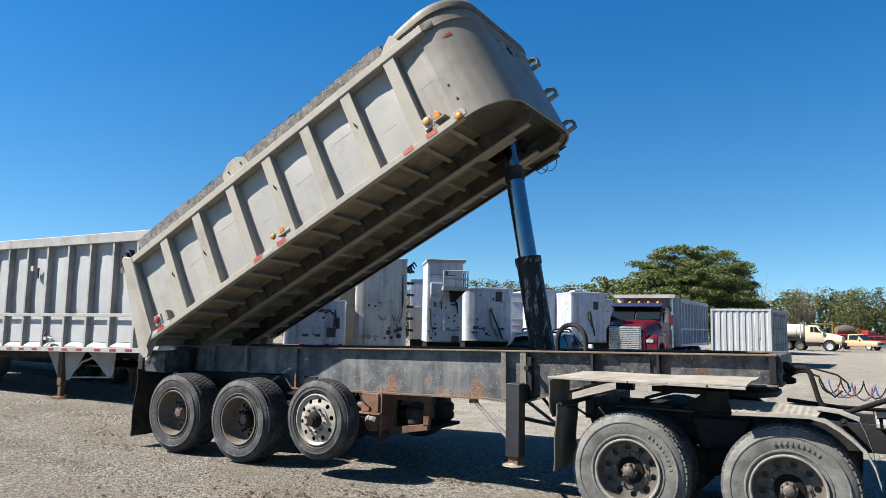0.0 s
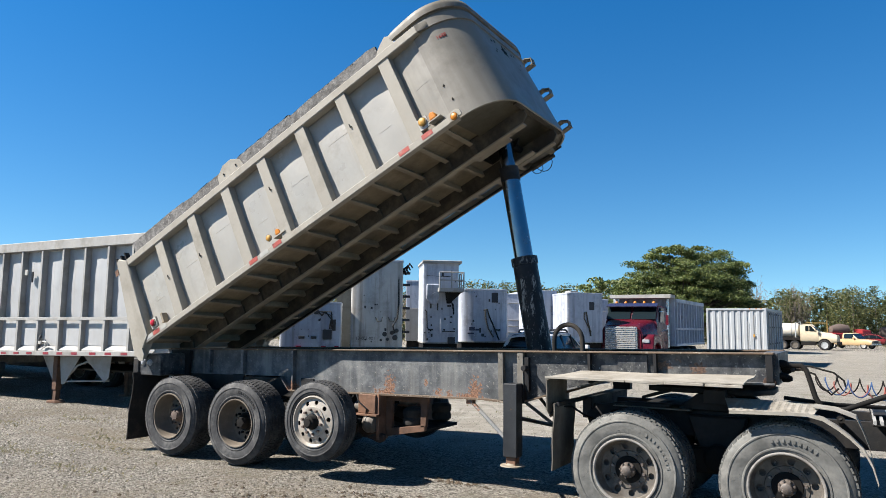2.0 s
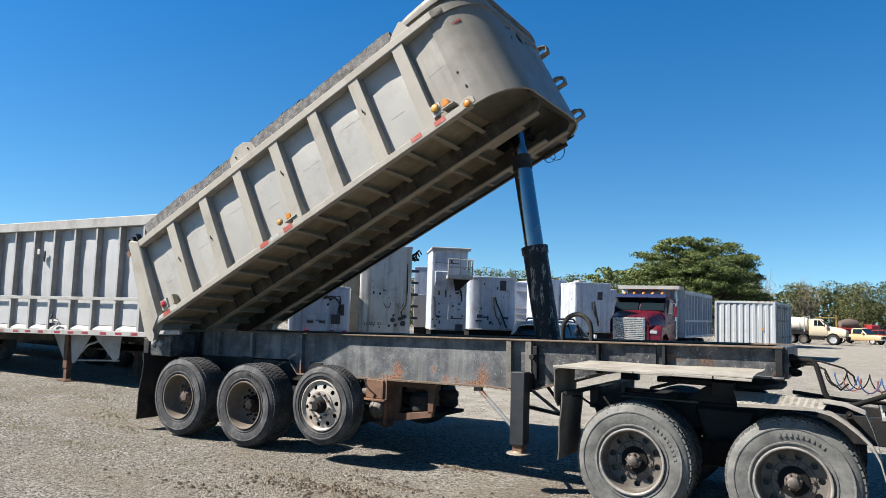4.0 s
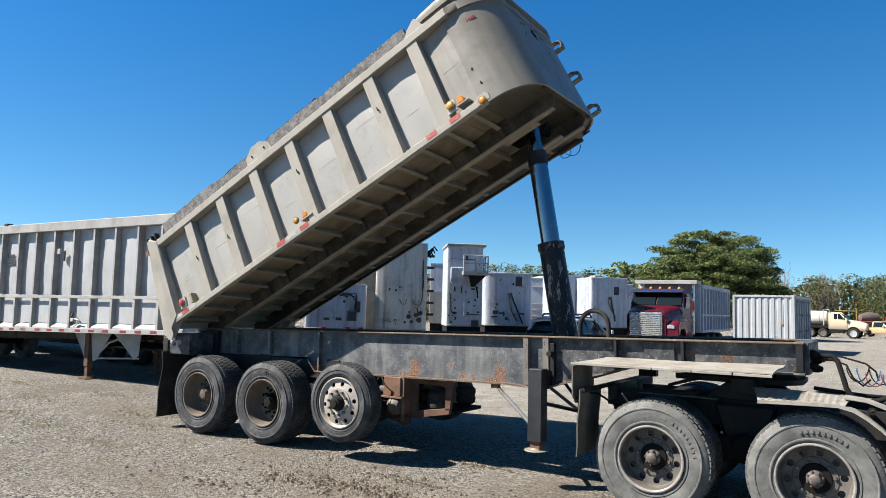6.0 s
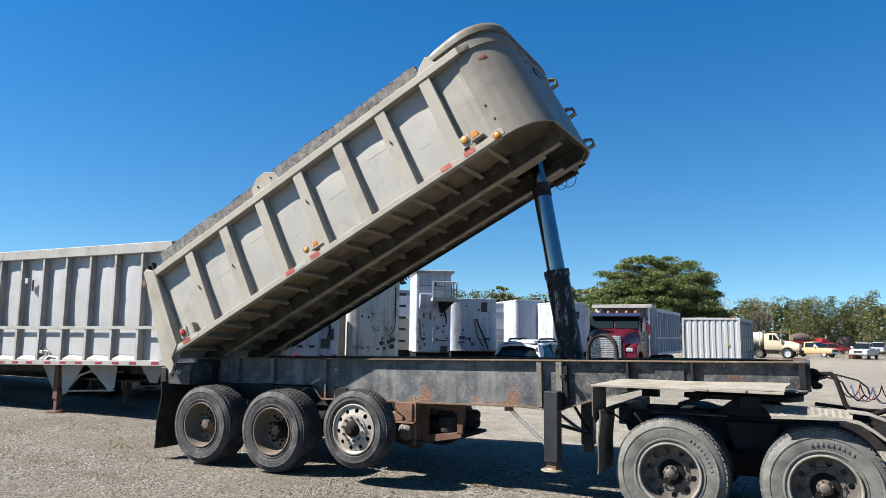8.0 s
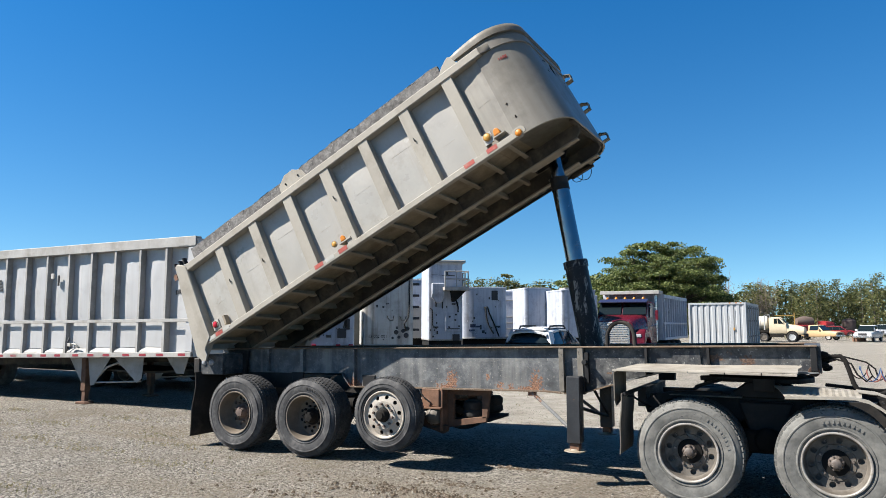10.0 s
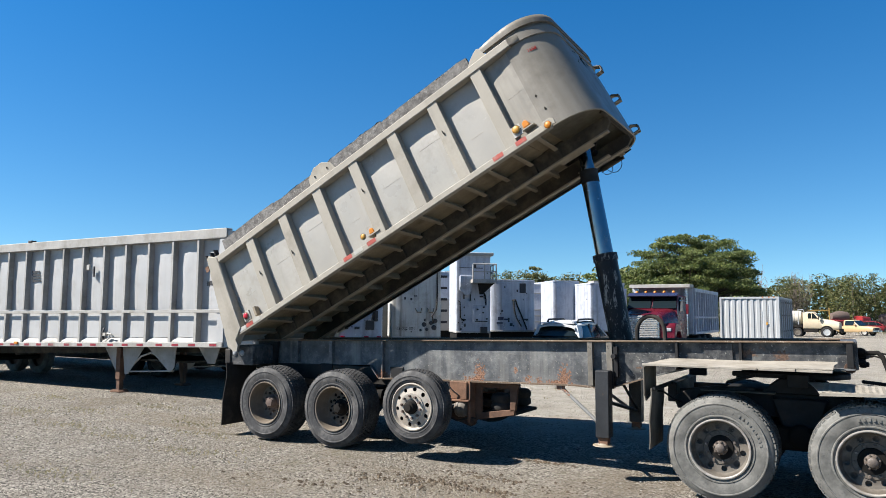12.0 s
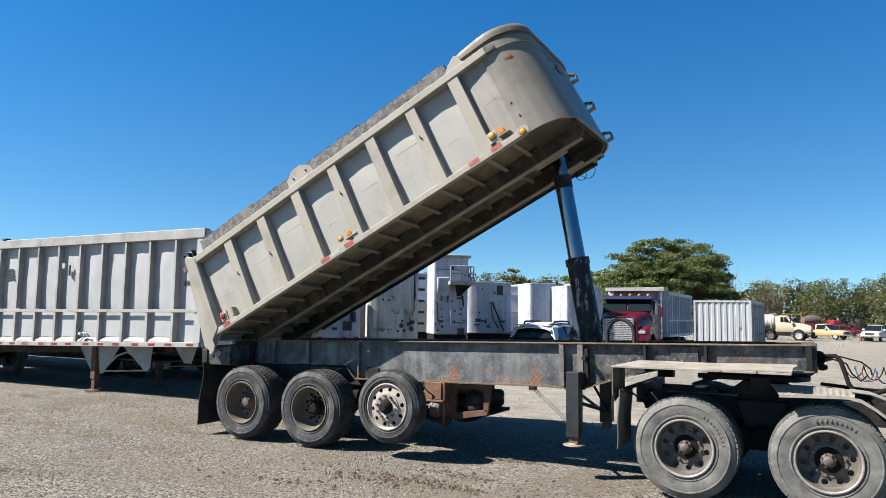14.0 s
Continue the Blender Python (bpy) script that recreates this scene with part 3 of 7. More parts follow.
add_marks(M_RAIL, [((2.02, 0.985), (0.075, 0.16)), ((1.93, 0.925), (0.16, 0.045)), ((3.18, 0.965), (0.08, 0.16)), ((3.10, 0.915), (0.17, 0.04)), ((2.70, 0.94), (0.06, 0.05)), ((2.85, 0.925), (0.05, 0.05)), ((0.52, 0.94), (0.1, 0.07)), ((3.56, 0.93), (0.06, 0.06)), ((2.53, 1.06), (0.03, 0.04))], (0.165, 0.078, 0.045))
add_marks(M_GOOSE, [((5.60, 1.27), (0.075, 0.07)), ((5.28, 1.30), (0.09, 0.05)), ((4.1, 1.12), (0.04, 0.015)), ((4.62, 1.2), (0.05, 0.05))], (0.085, 0.045, 0.028))

def lettering(text, size, parent, m, mat, name="marking", bend=0.0):
    cu = bpy.data.curves.new(name, "FONT")
    cu.body, cu.size, cu.extrude, cu.align_x, cu.align_y = text, size, 0.002, "CENTER", "CENTER"
    tmp = bpy.data.objects.new("tmp", cu)
    scene.collection.objects.link(tmp)
    me = bpy.data.meshes.new_from_object(tmp.evaluated_get(bpy.context.evaluated_depsgraph_get()))
    bpy.data.objects.remove(tmp)
    bpy.data.curves.remove(cu)
    if bend:
        for p in me.vertices:
            x, z = p.co.x / bend, p.co.z
            p.co.x, p.co.z = (bend + z) * math.sin(x), (bend + z) * math.cos(x) - bend
    me.materials.clear()
    me.materials.append(mat)
    ob = new(name, me)
    ob.parent = parent
    ob.matrix_local = m
    return ob


# ---- wheels ----
MESHES = {}


def tyre_mesh(key, R, w, mat, ribs, count, lug):
    if key in MESHES:
        return MESHES[key]
    rr = 0.29
    prof = [(rr, 0.03), (rr + 0.012, 0.012), (rr + 0.03, 0.008), (rr + 0.034, 0.0), (rr + 0.045, 0.0), (rr + 0.05, 0.006), (R - 0.12, -0.008), (R - 0.085, -0.006), (R - 0.08, -0.011), (R - 0.07, -0.011), (R - 0.065, 0.0), (R - 0.03, 0.014), (R - 0.012, 0.03),
            (R - 0.004, 0.05), (R - 0.004, w - 0.05), (R - 0.012, w - 0.03), (R - 0.04, w - 0.012), (R - 0.1, w), (rr + 0.05, w), (rr, w - 0.03)]
    g = Geo().lathe(prof, 72)
    y0, y1 = 0.022, w - 0.022
    step = (y1 - y0) / ribs
    for k in range(ribs):
        a_off = (k % 2) * 0.5
        for i in range(count):
            a = 2 * math.pi * (i + a_off) / count
            b = a + 2 * math.pi / count * 0.74
            ya, yb = y0 + k * step + 0.005, y0 + (k + 1) * step - 0.005
            low = R - 0.012 - (0.008 if k in (0, ribs - 1) else 0)
            top = R + lug - (0.010 if k in (0, ribs - 1) else 0)
            sk = 0.012 * (1 if k % 2 else -1)
            pts = lambda r: [(r * math.cos(a), ya, r * math.sin(a)), (r * math.cos(b), ya, r * math.sin(b)), (r * math.cos(b + sk), yb, r * math.sin(b + sk)), (r * math.cos(a + sk), yb, r * math.sin(a + sk))]
            g.hexa(pts(low), pts(top))
    MESHES[key] = g.mesh("tyre", mat, 0, 40)
    return MESHES[key]


def rim_mesh(kind):
    if kind in MESHES:
        return MESHES[kind]
    g = Geo()
    if kind == "deep":
        g.lathe([(0.292, 0.02), (0.300, 0.006), (0.296, -0.004), (0.284, -0.002), (0.276, 0.03), (0.268, 0.08), (0.262, 0.17), (0.238, 0.20)], 48)
        g.holed(0.13, 0.24, 0.024, 0.195, 10, 0.20, 0.012)
        g.lathe([(0.135, 0.20), (0.09, 0.20), (0.0, 0.201)], 24)
        mat = M_DEEP
    elif kind == "convex":
        g.lathe([(0.292, 0.03), (0.300, 0.012), (0.297, 0.0), (0.286, -0.003), (0.272, 0.02), (0.262, 0.03)], 48)
        g.holed(0.175, 0.264, 0.027, 0.222, 10, 0.008, 0.012, 0.022)
        g.lathe([(0.176, 0.008), (0.172, -0.004), (0.10, -0.006), (0.09, 0.0)], 40)
        mat = M_ALU_RIM
    else:
        g.lathe([(0.292, 0.02), (0.300, 0.006), (0.297, -0.004), (0.284, -0.002), (0.272, 0.03), (0.264, 0.08), (0.252, 0.12)], 48)
        g.holed(0.175, 0.254, 0.03, 0.212, 10, 0.125, 0.012, -0.01)
        g.lathe([(0.176, 0.125), (0.170, 0.118), (0.10, 0.118), (0.0, 0.119)], 40)
        mat = M_RIM
    MESHES[kind] = g.mesh("rim", mat, 0, 40)
    return MESHES[kind]


def nut(g, a, r, y, s=0.014, h=0.03):
    c = (r * math.cos(a), y, r * math.sin(a))
    g.cyl((c[0], y, c[2]), (c[0], y - h, c[2]), s, s * 0.85, 6)


def hub_mesh(kind, mat):
    key = "hub" + kind + mat.name
    if key in MESHES:
        return MESHES[key]
    g = Geo()
    if kind == "deep":
        g.lathe([(0.115, 0.205), (0.112, 0.18), (0.085, 0.17), (0.082, 0.12), (0.068, 0.105), (0.055, 0.085), (0.0, 0.08)], 24)
        for i in range(10):
            nut(g, 2 * math.pi * i / 10, 0.142, 0.20, 0.016, 0.035)
        for i in range(6):
            nut(g, 2 * math.pi * i / 6, 0.062, 0.11, 0.011, 0.03)
        g.lathe([(0.26, 0.23), (0.0, 0.23)], 24)
    elif kind == "convex":
        g.lathe([(0.092, 0.01), (0.09, -0.02), (0.075, -0.035), (0.07, -0.075), (0.05, -0.085), (0.045, -0.1), (0.0, -0.102)], 24)
        g.lathe([(0.26, 0.06), (0.0, 0.06)], 24)
    else:
        g.lathe([(0.072, 0.12), (0.070, 0.085), (0.056, 0.07), (0.050, 0.05), (0.045, 0.03), (0.03, 0.02), (0.0, 0.018)], 24)
        for i in range(10):
            nut(g, 2 * math.pi * (i + 0.5) / 10, 0.145, 0.12, 0.016, 0.022)
        for i in range(8):
            nut(g, 2 * math.pi * i / 8 + 0.2, 0.062, 0.080, 0.010, 0.035)
        g.lathe([(0.255, 0.16), (0.0, 0.16)], 24)
    MESHES[key] = g.mesh("hub", mat, 0, 40)
    return MESHES[key]


def wheel(parent, x, y, z, kind, R, w, tyre_key, tyre_mat, ribs, count, lug, far=False, turn=0.0, hub_mat=None, label=""):
    m = pose(x, y, z, 0, 0, 180 if far else 0) @ pose(0, 0, 0, 0, turn, 0)
    rim = part("wheel", rim_mesh(kind), None, parent, label, m)
    part("tyre", tyre_mesh(tyre_key, R, w, tyre_mat, ribs, count, lug), None, rim)
    part("hub", hub_mesh(kind, hub_mat or M_HUB), None, rim)
    if kind == "drive":
        if "lip" not in MESHES:
            MESHES["lip"] = Geo().lathe([(0.293, 0.004), (0.301, 0.002), (0.300, -0.008), (0.290, -0.012), (0.280, -0.008), (0.276, 0.01)], 48).mesh("rim_lip", M_LIP, 0, 60)
        part("rim_lip", MESHES["lip"], None, rim)
        if "flange" not in MESHES:
            MESHES["flange"] = Geo().lathe([(0.125, 0.121), (0.120, 0.104), (0.075, 0.098), (0.070, 0.121)], 28).mesh("hub_flange", M_DARK, 0, 40)
        part("hub_flange", MESHES["flange"], None, rim)
    if kind == "convex":
        if "nuts" not in MESHES:
            g = Geo()
            nut(g, 0, 0.138, -0.004, 0.017, 0.035)
            MESHES["nuts"] = g.mesh("lug_nut", M_HUB, 0, 40)
        for i in range(10):
            part("lug_nut", MESHES["nuts"], None, rim, "", pose(0, 0, 0, 0, 36 * i, 0))
    return rim


# ---- dump trailer ----
trailer = thing("dump_trailer", "beige dump trailer with its body raised on a hydraulic cylinder", "trailer")
CH = pose(0, 0, 0, 0, -1.17, 0)
BED_ANGLE = 27.2
BED = pose(-1.58, 0, 0.92, 0, -BED_ANGLE, 0)


def ch(name, g, mat, label="", bevel=0.004, parent=None):
    return part(name, g, mat, parent or trailer, label, CH, bevel)


def bd(name, g, mat, label="", bevel=0.006, smooth=35):
    return part(name, g, mat, trailer, label, BED, bevel, smooth)


TOP = 1.433
WEB = [(-2.0, 1.07), (0.32, 1.07), (0.46, 0.905), (3.30, 0.905), (3.72, 0.875), (4.28, 1.045), (4.75, 1.16), (6.27, 1.16), (6.27, TOP - 0.01), (-2.0, TOP - 0.01)]
for s in (-1, 1):
    g = Geo().prism([q for q in WEB[:5]] + [(3.72, TOP - 0.01), (-2.0, TOP - 0.01)], "xz", s * 0.565, s * 0.553)
    ch("frame_rail", g, M_RAIL, "faded grey-black steel beam with rust patches", 0)
    g = Geo().prism(WEB[4:9] + [(3.72, TOP - 0.01)], "xz", s * 0.565, s * 0.553)
    ch("gooseneck_rail", g, M_GOOSE, "speckled black gooseneck beam", 0)
    g = Geo().box(-2.0, 6.27, min(s * 0.635, s * 0.49), max(s * 0.635, s * 0.49), TOP - 0.018, TOP)
    ch("top_flange", g, M_FLANGE, "rusty worn upper flange")
    low = WEB[1:8]
    for a, b in zip(low[:-1], low[1:]):
        g = Geo().prism([a, b, (b[0], b[1] - 0.018), (a[0], a[1] - 0.018)], "xz", s * 0.635, s * 0.49)
        ch("bottom_flange", g, M_FLANGE if a[0] > 0.4 and a[0] < 3.8 else M_RAIL, bevel=0)
    for x, w, mt in ((-1.05, 0.03, M_RAIL), (-0.42, 0.05, M_RAIL), (0.50, 0.03, M_RAIL), (3.50, 0.06, M_POST), (3.73, 0.07, M_POST), (4.52, 0.03, M_BLACK), (5.19, 0.03, M_BLACK), (6.20, 0.06, M_BLACK)):
        zb = 0.9 if 0.45 < x < 3.75 else (1.09 if x < 0.45 else 1.165)
        if x == 4.52:
            zb = 1.11
        g = Geo().box(x, x + w, min(s * 0.63, s * 0.565), max(s * 0.63, s * 0.565), zb, TOP - 0.02)
        ch("stiffener", g, mt, bevel=0.003)
    g = Geo().box(4.82, 5.12, min(s * 0.585, s * 0.567), max(s * 0.585, s * 0.567), 1.2, 1.40)
    ch("patch_plate", g, M_GOOSE, "black welded repair plate", 0.003)
for x in (-1.7, -0.9, -0.1, 0.7, 1.6, 2.5, 4.5, 5.3):
    z0 = 1.1 if x < 0.3 or x > 4 else 1.0
    ch("crossmember", Geo().box(x, x + 0.08, -0.55, 0.55, z0 + 0.1, 1.35), M_BLACK)
ch("end_box", Geo().box(6.14, 6.30, -0.55, 0.55, 1.14, 1.425), M_GOOSE, "black front bolster of the frame", 0.004)
ch("neck_top_plate", Geo().box(4.72, 6.14, -0.48, 0.48, TOP - 0.05, TOP - 0.03), M_RUST_D, "rusty brown top plate of the gooseneck")
ch("kingpin_plate", Geo().box(4.9, 6.2, -0.5, 0.5, 1.13, 1.165), M_BLACK)
ch("tow_hook", Geo().lathe([(0.055, -0.02), (0.055, 0.02), (0.025, 0.02), (0.025, -0.02)], 18, (6.225, -0.60, 1.165), "y", True), M_RUST_D, "rusty ring on a plate")
for x, y, z, r in ((6.31, -0.42, 1.33, 0.035), (6.33, -0.30, 1.30, 0.045), (6.32, -0.20, 1.25, 0.03), (6.31, -0.46, 1.22, 0.03), (6.34, -0.36, 1.19, 0.035)):
    ch("line_coupling", Geo().lathe([(0.0, x + 0.06), (r * 0.6, x + 0.055), (r, x + 0.02), (r, x - 0.02), (r * 0.7, x - 0.035), (0.0, x - 0.035)], 12, (0, y, z), "x"), M_DARK, "greasy line coupling", 0)
g = Geo().box(3.80, 3.86, -0.62, -0.567, 1.0, 1.36)
g.cyl((3.83, -0.62, 1.25), (3.83, -0.70, 1.25), 0.03)
ch("pin_bracket", g, M_BLACK, "black pin bracket", 0.004)

# landing legs
for s in (-1, 1):
    y0, y1 = (-0.80, -0.645) if s < 0 else (0.645, 0.80)
    leg = part("landing_leg", Geo().box(3.615, 3.775, y0, y1, 0.40, 1.165), M_LEG, trailer, "scratched black square landing leg", None, 0.008)
    part("inner_leg", Geo().box(3.64, 3.75, y0 + 0.025, y1 - 0.025, 0.315, 0.42), M_RUST, leg, "rusty inner leg", None, 0.004)
    ym = (y0 + y1) / 2
    part("foot", Geo().lathe([(0.0, 0.335), (0.06, 0.335), (0.075, 0.318), (0.125, 0.315), (0.13, 0.305), (0.0, 0.30)], 24, (3.69, ym, 0), "z"), M_EDGE, leg, "dusty round foot plate")
    g = Geo().cyl((3.12, s * 0.58, 0.93), (3.63, s * 0.70, 0.55), 0.022, 0.022, 8)
    g.box(3.07, 3.16, s * 0.58 - 0.03, s * 0.58 + 0.03, 0.90, 0.955)
    part("brace", g, M_RAIL, trailer, "grey diagonal brace bar")
    part("mounting_plate", Geo().box(3.60, 3.79, min(s * 0.64, s * 0.56), max(s * 0.64, s * 0.56), 0.95, 1.16), M_BLACK, trailer, "", None, 0.004)
part("cross_brace", Geo().cyl((3.72, -0.66, 0.80), (3.72, 0.66, 0.55), 0.022, 0.022, 8), M_BLACK, trailer)
part("cross_brace", Geo().cyl((3.74, -0.10, 0.98), (3.72, 0.64, 0.58), 0.018, 0.018, 8), M_BLACK, trailer)
part("gear_shaft", Geo().cyl((3.70, -0.66, 1.05), (3.70, 0.66, 1.05), 0.02, 0.02, 8), M_BLACK, trailer)

# axles and suspension
# dark beams added to fill the shaded gap between rails and wheels
for s in (-1, 1):
    g = Geo().prism([(-1.92, 1.05), (0.36, 1.05), (0.44, 0.93), (1.28, 0.92), (1.20, 0.80), (-1.80, 0.84)], "xz", s * 0.56, s * 0.47)
    part("suspension_beam", g, M_SILL, trailer, "added black side beam filling the shaded gap below the rail", None, 0.006)
for x in (-1.62, -0.52, 0.72):
    part("suspension_beam", Geo().box(x, x + 0.12, -0.47, 0.47, 0.86, 1.02), M_SILL, trailer, "", None, 0.006)
for x, z in ((-1.16, 0.52), (0.08, 0.52), (1.365, 0.63)):
    part("axle", Geo().cyl((x, -0.95, z), (x, 0.95, z), 0.065, 0.065, 16), M_BLACK, trailer, "grimy axle beam")
    for s in (-1, 1):
        g = Geo().lathe([(0.0, -0.1), (0.20, -0.1), (0.21, -0.08), (0.21, 0.09), (0.0, 0.1)], 28, (x, s * 0.72, z))
        part("brake_drum", g, M_DARK, trailer)
        g = Geo().cyl((x + 0.12, s * 0.5, z + 0.12), (x + 0.38, s * 0.5, z + 0.14), 0.085, 0.085, 18)
        g.cyl((x + 0.22, s * 0.5, z + 0.122), (x + 0.26, s * 0.5, z + 0.125), 0.095, 0.095, 18)
        part("brake_chamber", g, M_RIM if x > 1 else M_DARK, trailer, "grey brake chamber" if x > 1 else "")
    for s in (-1, 1):
        if x < 1:
            g = Geo()
            for k in range(5):
                L2 = 0.52 - 0.07 * k
                g.box(x - L2, x + L2, s * 0.52 - 0.045, s * 0.52 + 0.045, z + 0.09 + 0.018 * k, z + 0.105 + 0.018 * k)
            part("leaf_spring", g, M_DARK, trailer)
            g = Geo().prism([(x + 0.52, 1.07), (x + 0.74, 1.07), (x + 0.68, 0.62), (x + 0.58, 0.62)], "xz", s * 0.52 - 0.06, s * 0.52 + 0.06)
            part("spring_hanger", g, M_BLACK, trailer, "", None, 0.006)
for s in (-1, 1):
    y0, y1 = (-0.66, -0.46) if s < 0 else (0.46, 0.66)
    g = Geo().box(1.60, 1.86, y0, y1, 0.70, 0.93)
    part("hanger_box", g, M_RUST, trailer, "rusty brown suspension hanger box", None, 0.008)
    g = Geo().box(1.45, 1.90, y0 - 0.03, y1, 0.675, 0.70)
    part("hanger_shelf", g, M_RUST, trailer, "", None, 0.004)
    for a in ([(1.90, 0.93), (2.52, 0.92), (2.50, 0.85), (1.90, 0.86)], [(1.90, 0.52), (2.46, 0.60), (2.46, 0.53), (1.92, 0.43)], [(1.90, 0.86), (1.99, 0.86), (1.99, 0.53), (1.90, 0.50)], [(2.40, 0.86), (2.50, 0.86), (2.47, 0.58), (2.40, 0.57)]):
        if s < 0:
            part("portal_bar", Geo().prism(a, "xz", s * 0.44, s * 0.50), M_RUST_L, trailer, "rusty lift-axle frame bar", None, 0.004)
    g = Geo().prism([(1.86, 0.94), (1.90, 0.94), (1.90, 0.40), (1.86, 0.40)], "xz", min(s * 0.44, s * 0.64), max(s * 0.44, s * 0.64))
    part("hanger_plate", g, M_RUST, trailer, "", None, 0.003)
    g = Geo().prism([(1.30, 0.56), (1.34, 0.64), (1.88, 0.52), (1.88, 0.42)], "xz", s * 0.50 - 0.05, s * 0.50 + 0.05)
    part("trailing_arm", g, M_BLACK, trailer, "", None, 0.006)
    g = Geo().lathe([(0.0, 0.50), (0.09, 0.50), (0.125, 0.53), (0.13, 0.58), (0.115, 0.61), (0.13, 0.65), (0.125, 0.70), (0.09, 0.73), (0.0, 0.73)], 24, (2.2, s * 0.34, 0.05), "z")
    part("air_spring", g, M_RUBBER, trailer, "black rubber air spring")
part("lift_frame", Geo().box(1.95, 2.4, -0.40, 0.40, 0.50, 0.54), M_DARK, trailer, "", None, 0.004)
for s in (-1, 1):
    g = Geo().lathe([(0.0, 1.66), (0.06, 1.665), (0.10, 1.69), (0.112, 1.72), (0.118, 1.725), (0.118, 1.745), (0.112, 1.75), (0.112, 1.80), (0.095, 1.84), (0.03, 1.855), (0.0, 1.855)], 22, (0, s * 0.60, 0.585), "x")
    part("lift_chamber", g, M_RIM, trailer, "grey dusty brake chamber of the lift axle")
    g = Geo().tube([(1.47, s * 0.66, 0.90), (1.52, s * 0.68, 0.72), (1.62, s * 0.66, 0.60), (1.58, s * 0.64, 0.46), (1.70, s * 0.62, 0.42), (1.86, s * 0.62, 0.46)], 0.012, 6)
    part("air_line", g, M_RUBBER, trailer)
    g = Geo().prism([(1.40, 0.50), (1.90, 0.36), (1.96, 0.40), (1.96, 0.46), (1.46, 0.58)], "xz", s * 0.62, s * 0.56)
    part("lift_arm", g, M_RUST_D, trailer, "rusty lift arm", None, 0.005)
part("air_line", Geo().tube([(1.55, -0.63, 0.92), (1.62, -0.68, 0.84), (1.74, -0.67, 0.76), (1.72, -0.66, 0.70)], 0.008, 6), M_BLACK, trailer)
part("air_line", Geo().tube([(1.50, -0.62, 0.90), (1.46, -0.70, 0.80), (1.50, -0.72, 0.66), (1.56, -0.68, 0.58), (1.52, -0.64, 0.50)], 0.008, 6), M_BLACK, trailer)

for x in (-1.13, 0.105):
    for far in (False, True):
        wheel(trailer, x, 1.22 if far else -1.22, 0.522, "deep", 0.512, 0.42, "wide", M_TYRE, 7, 64, 0.008, far, 17 * x, M_HUB if x < 0 else M_DARK, "deep-dished steel wheel, wide dusty black tyre")
for far in (False, True):
    wheel(trailer, 1.365, 1.22 if far else -1.22, 0.637, "convex", 0.462, 0.27, "single", M_TYRE, 5, 70, 0.006, far, 9, M_DARK, "dull aluminium wheel of the raised lift axle")

# rear of the chassis
g = Geo().box(-2.02, -1.50, -1.08, -0.55, 1.06, 1.36)
ch("light_box", g, M_GOOSE, "black rear light box", 0.01)
for x in (-1.86, -1.72):
    ch("tail_lamp", Geo().lathe([(0.0, -0.025), (0.03, -0.022), (0.045, 0.0), (0.048, 0.01)], 20, (x, -1.084, 1.24)), M_CLEAR, "dull round lamp lens")
rows = []
for k in range(9):
    z = 1.10 - 0.93 * k / 8
    rows.append([(-1.93 - 0.10 * (k / 8) ** 2 + 0.02 * math.sin(k), y, z) for y in (-1.2, -1.0, -0.8, -0.6)])
ch("mud_flap", Geo().sheet(rows, 0.012, (-1, 0, 0)), M_RUBBER, "black rubber mud flap", 0)
ch("mud_flap", Geo().sheet([[(p[0], -p[1], p[2]) for p in r] for r in rows], 0.012, (-1, 0, 0)), M_RUBBER, "", 0)
ch("rear_beam", Geo().box(-2.06, -1.94, -1.1, 1.1, 1.08, 1.30), M_BLACK, "black rear beam", 0.01)
for s in (-1, 1):
    ch("hinge_bracket", Geo().prism([(-1.80, 1.40), (-1.40, 1.40), (-1.48, 0.86), (-1.68, 0.86)], "xz", s * 0.66, s * 0.60), M_BLACK)
part("hinge_pin", Geo().cyl((-1.58, -0.72, 0.92), (-1.58, 0.72, 0.92), 0.045, 0.045, 16), M_RUST, trailer, "rusty hinge pin")

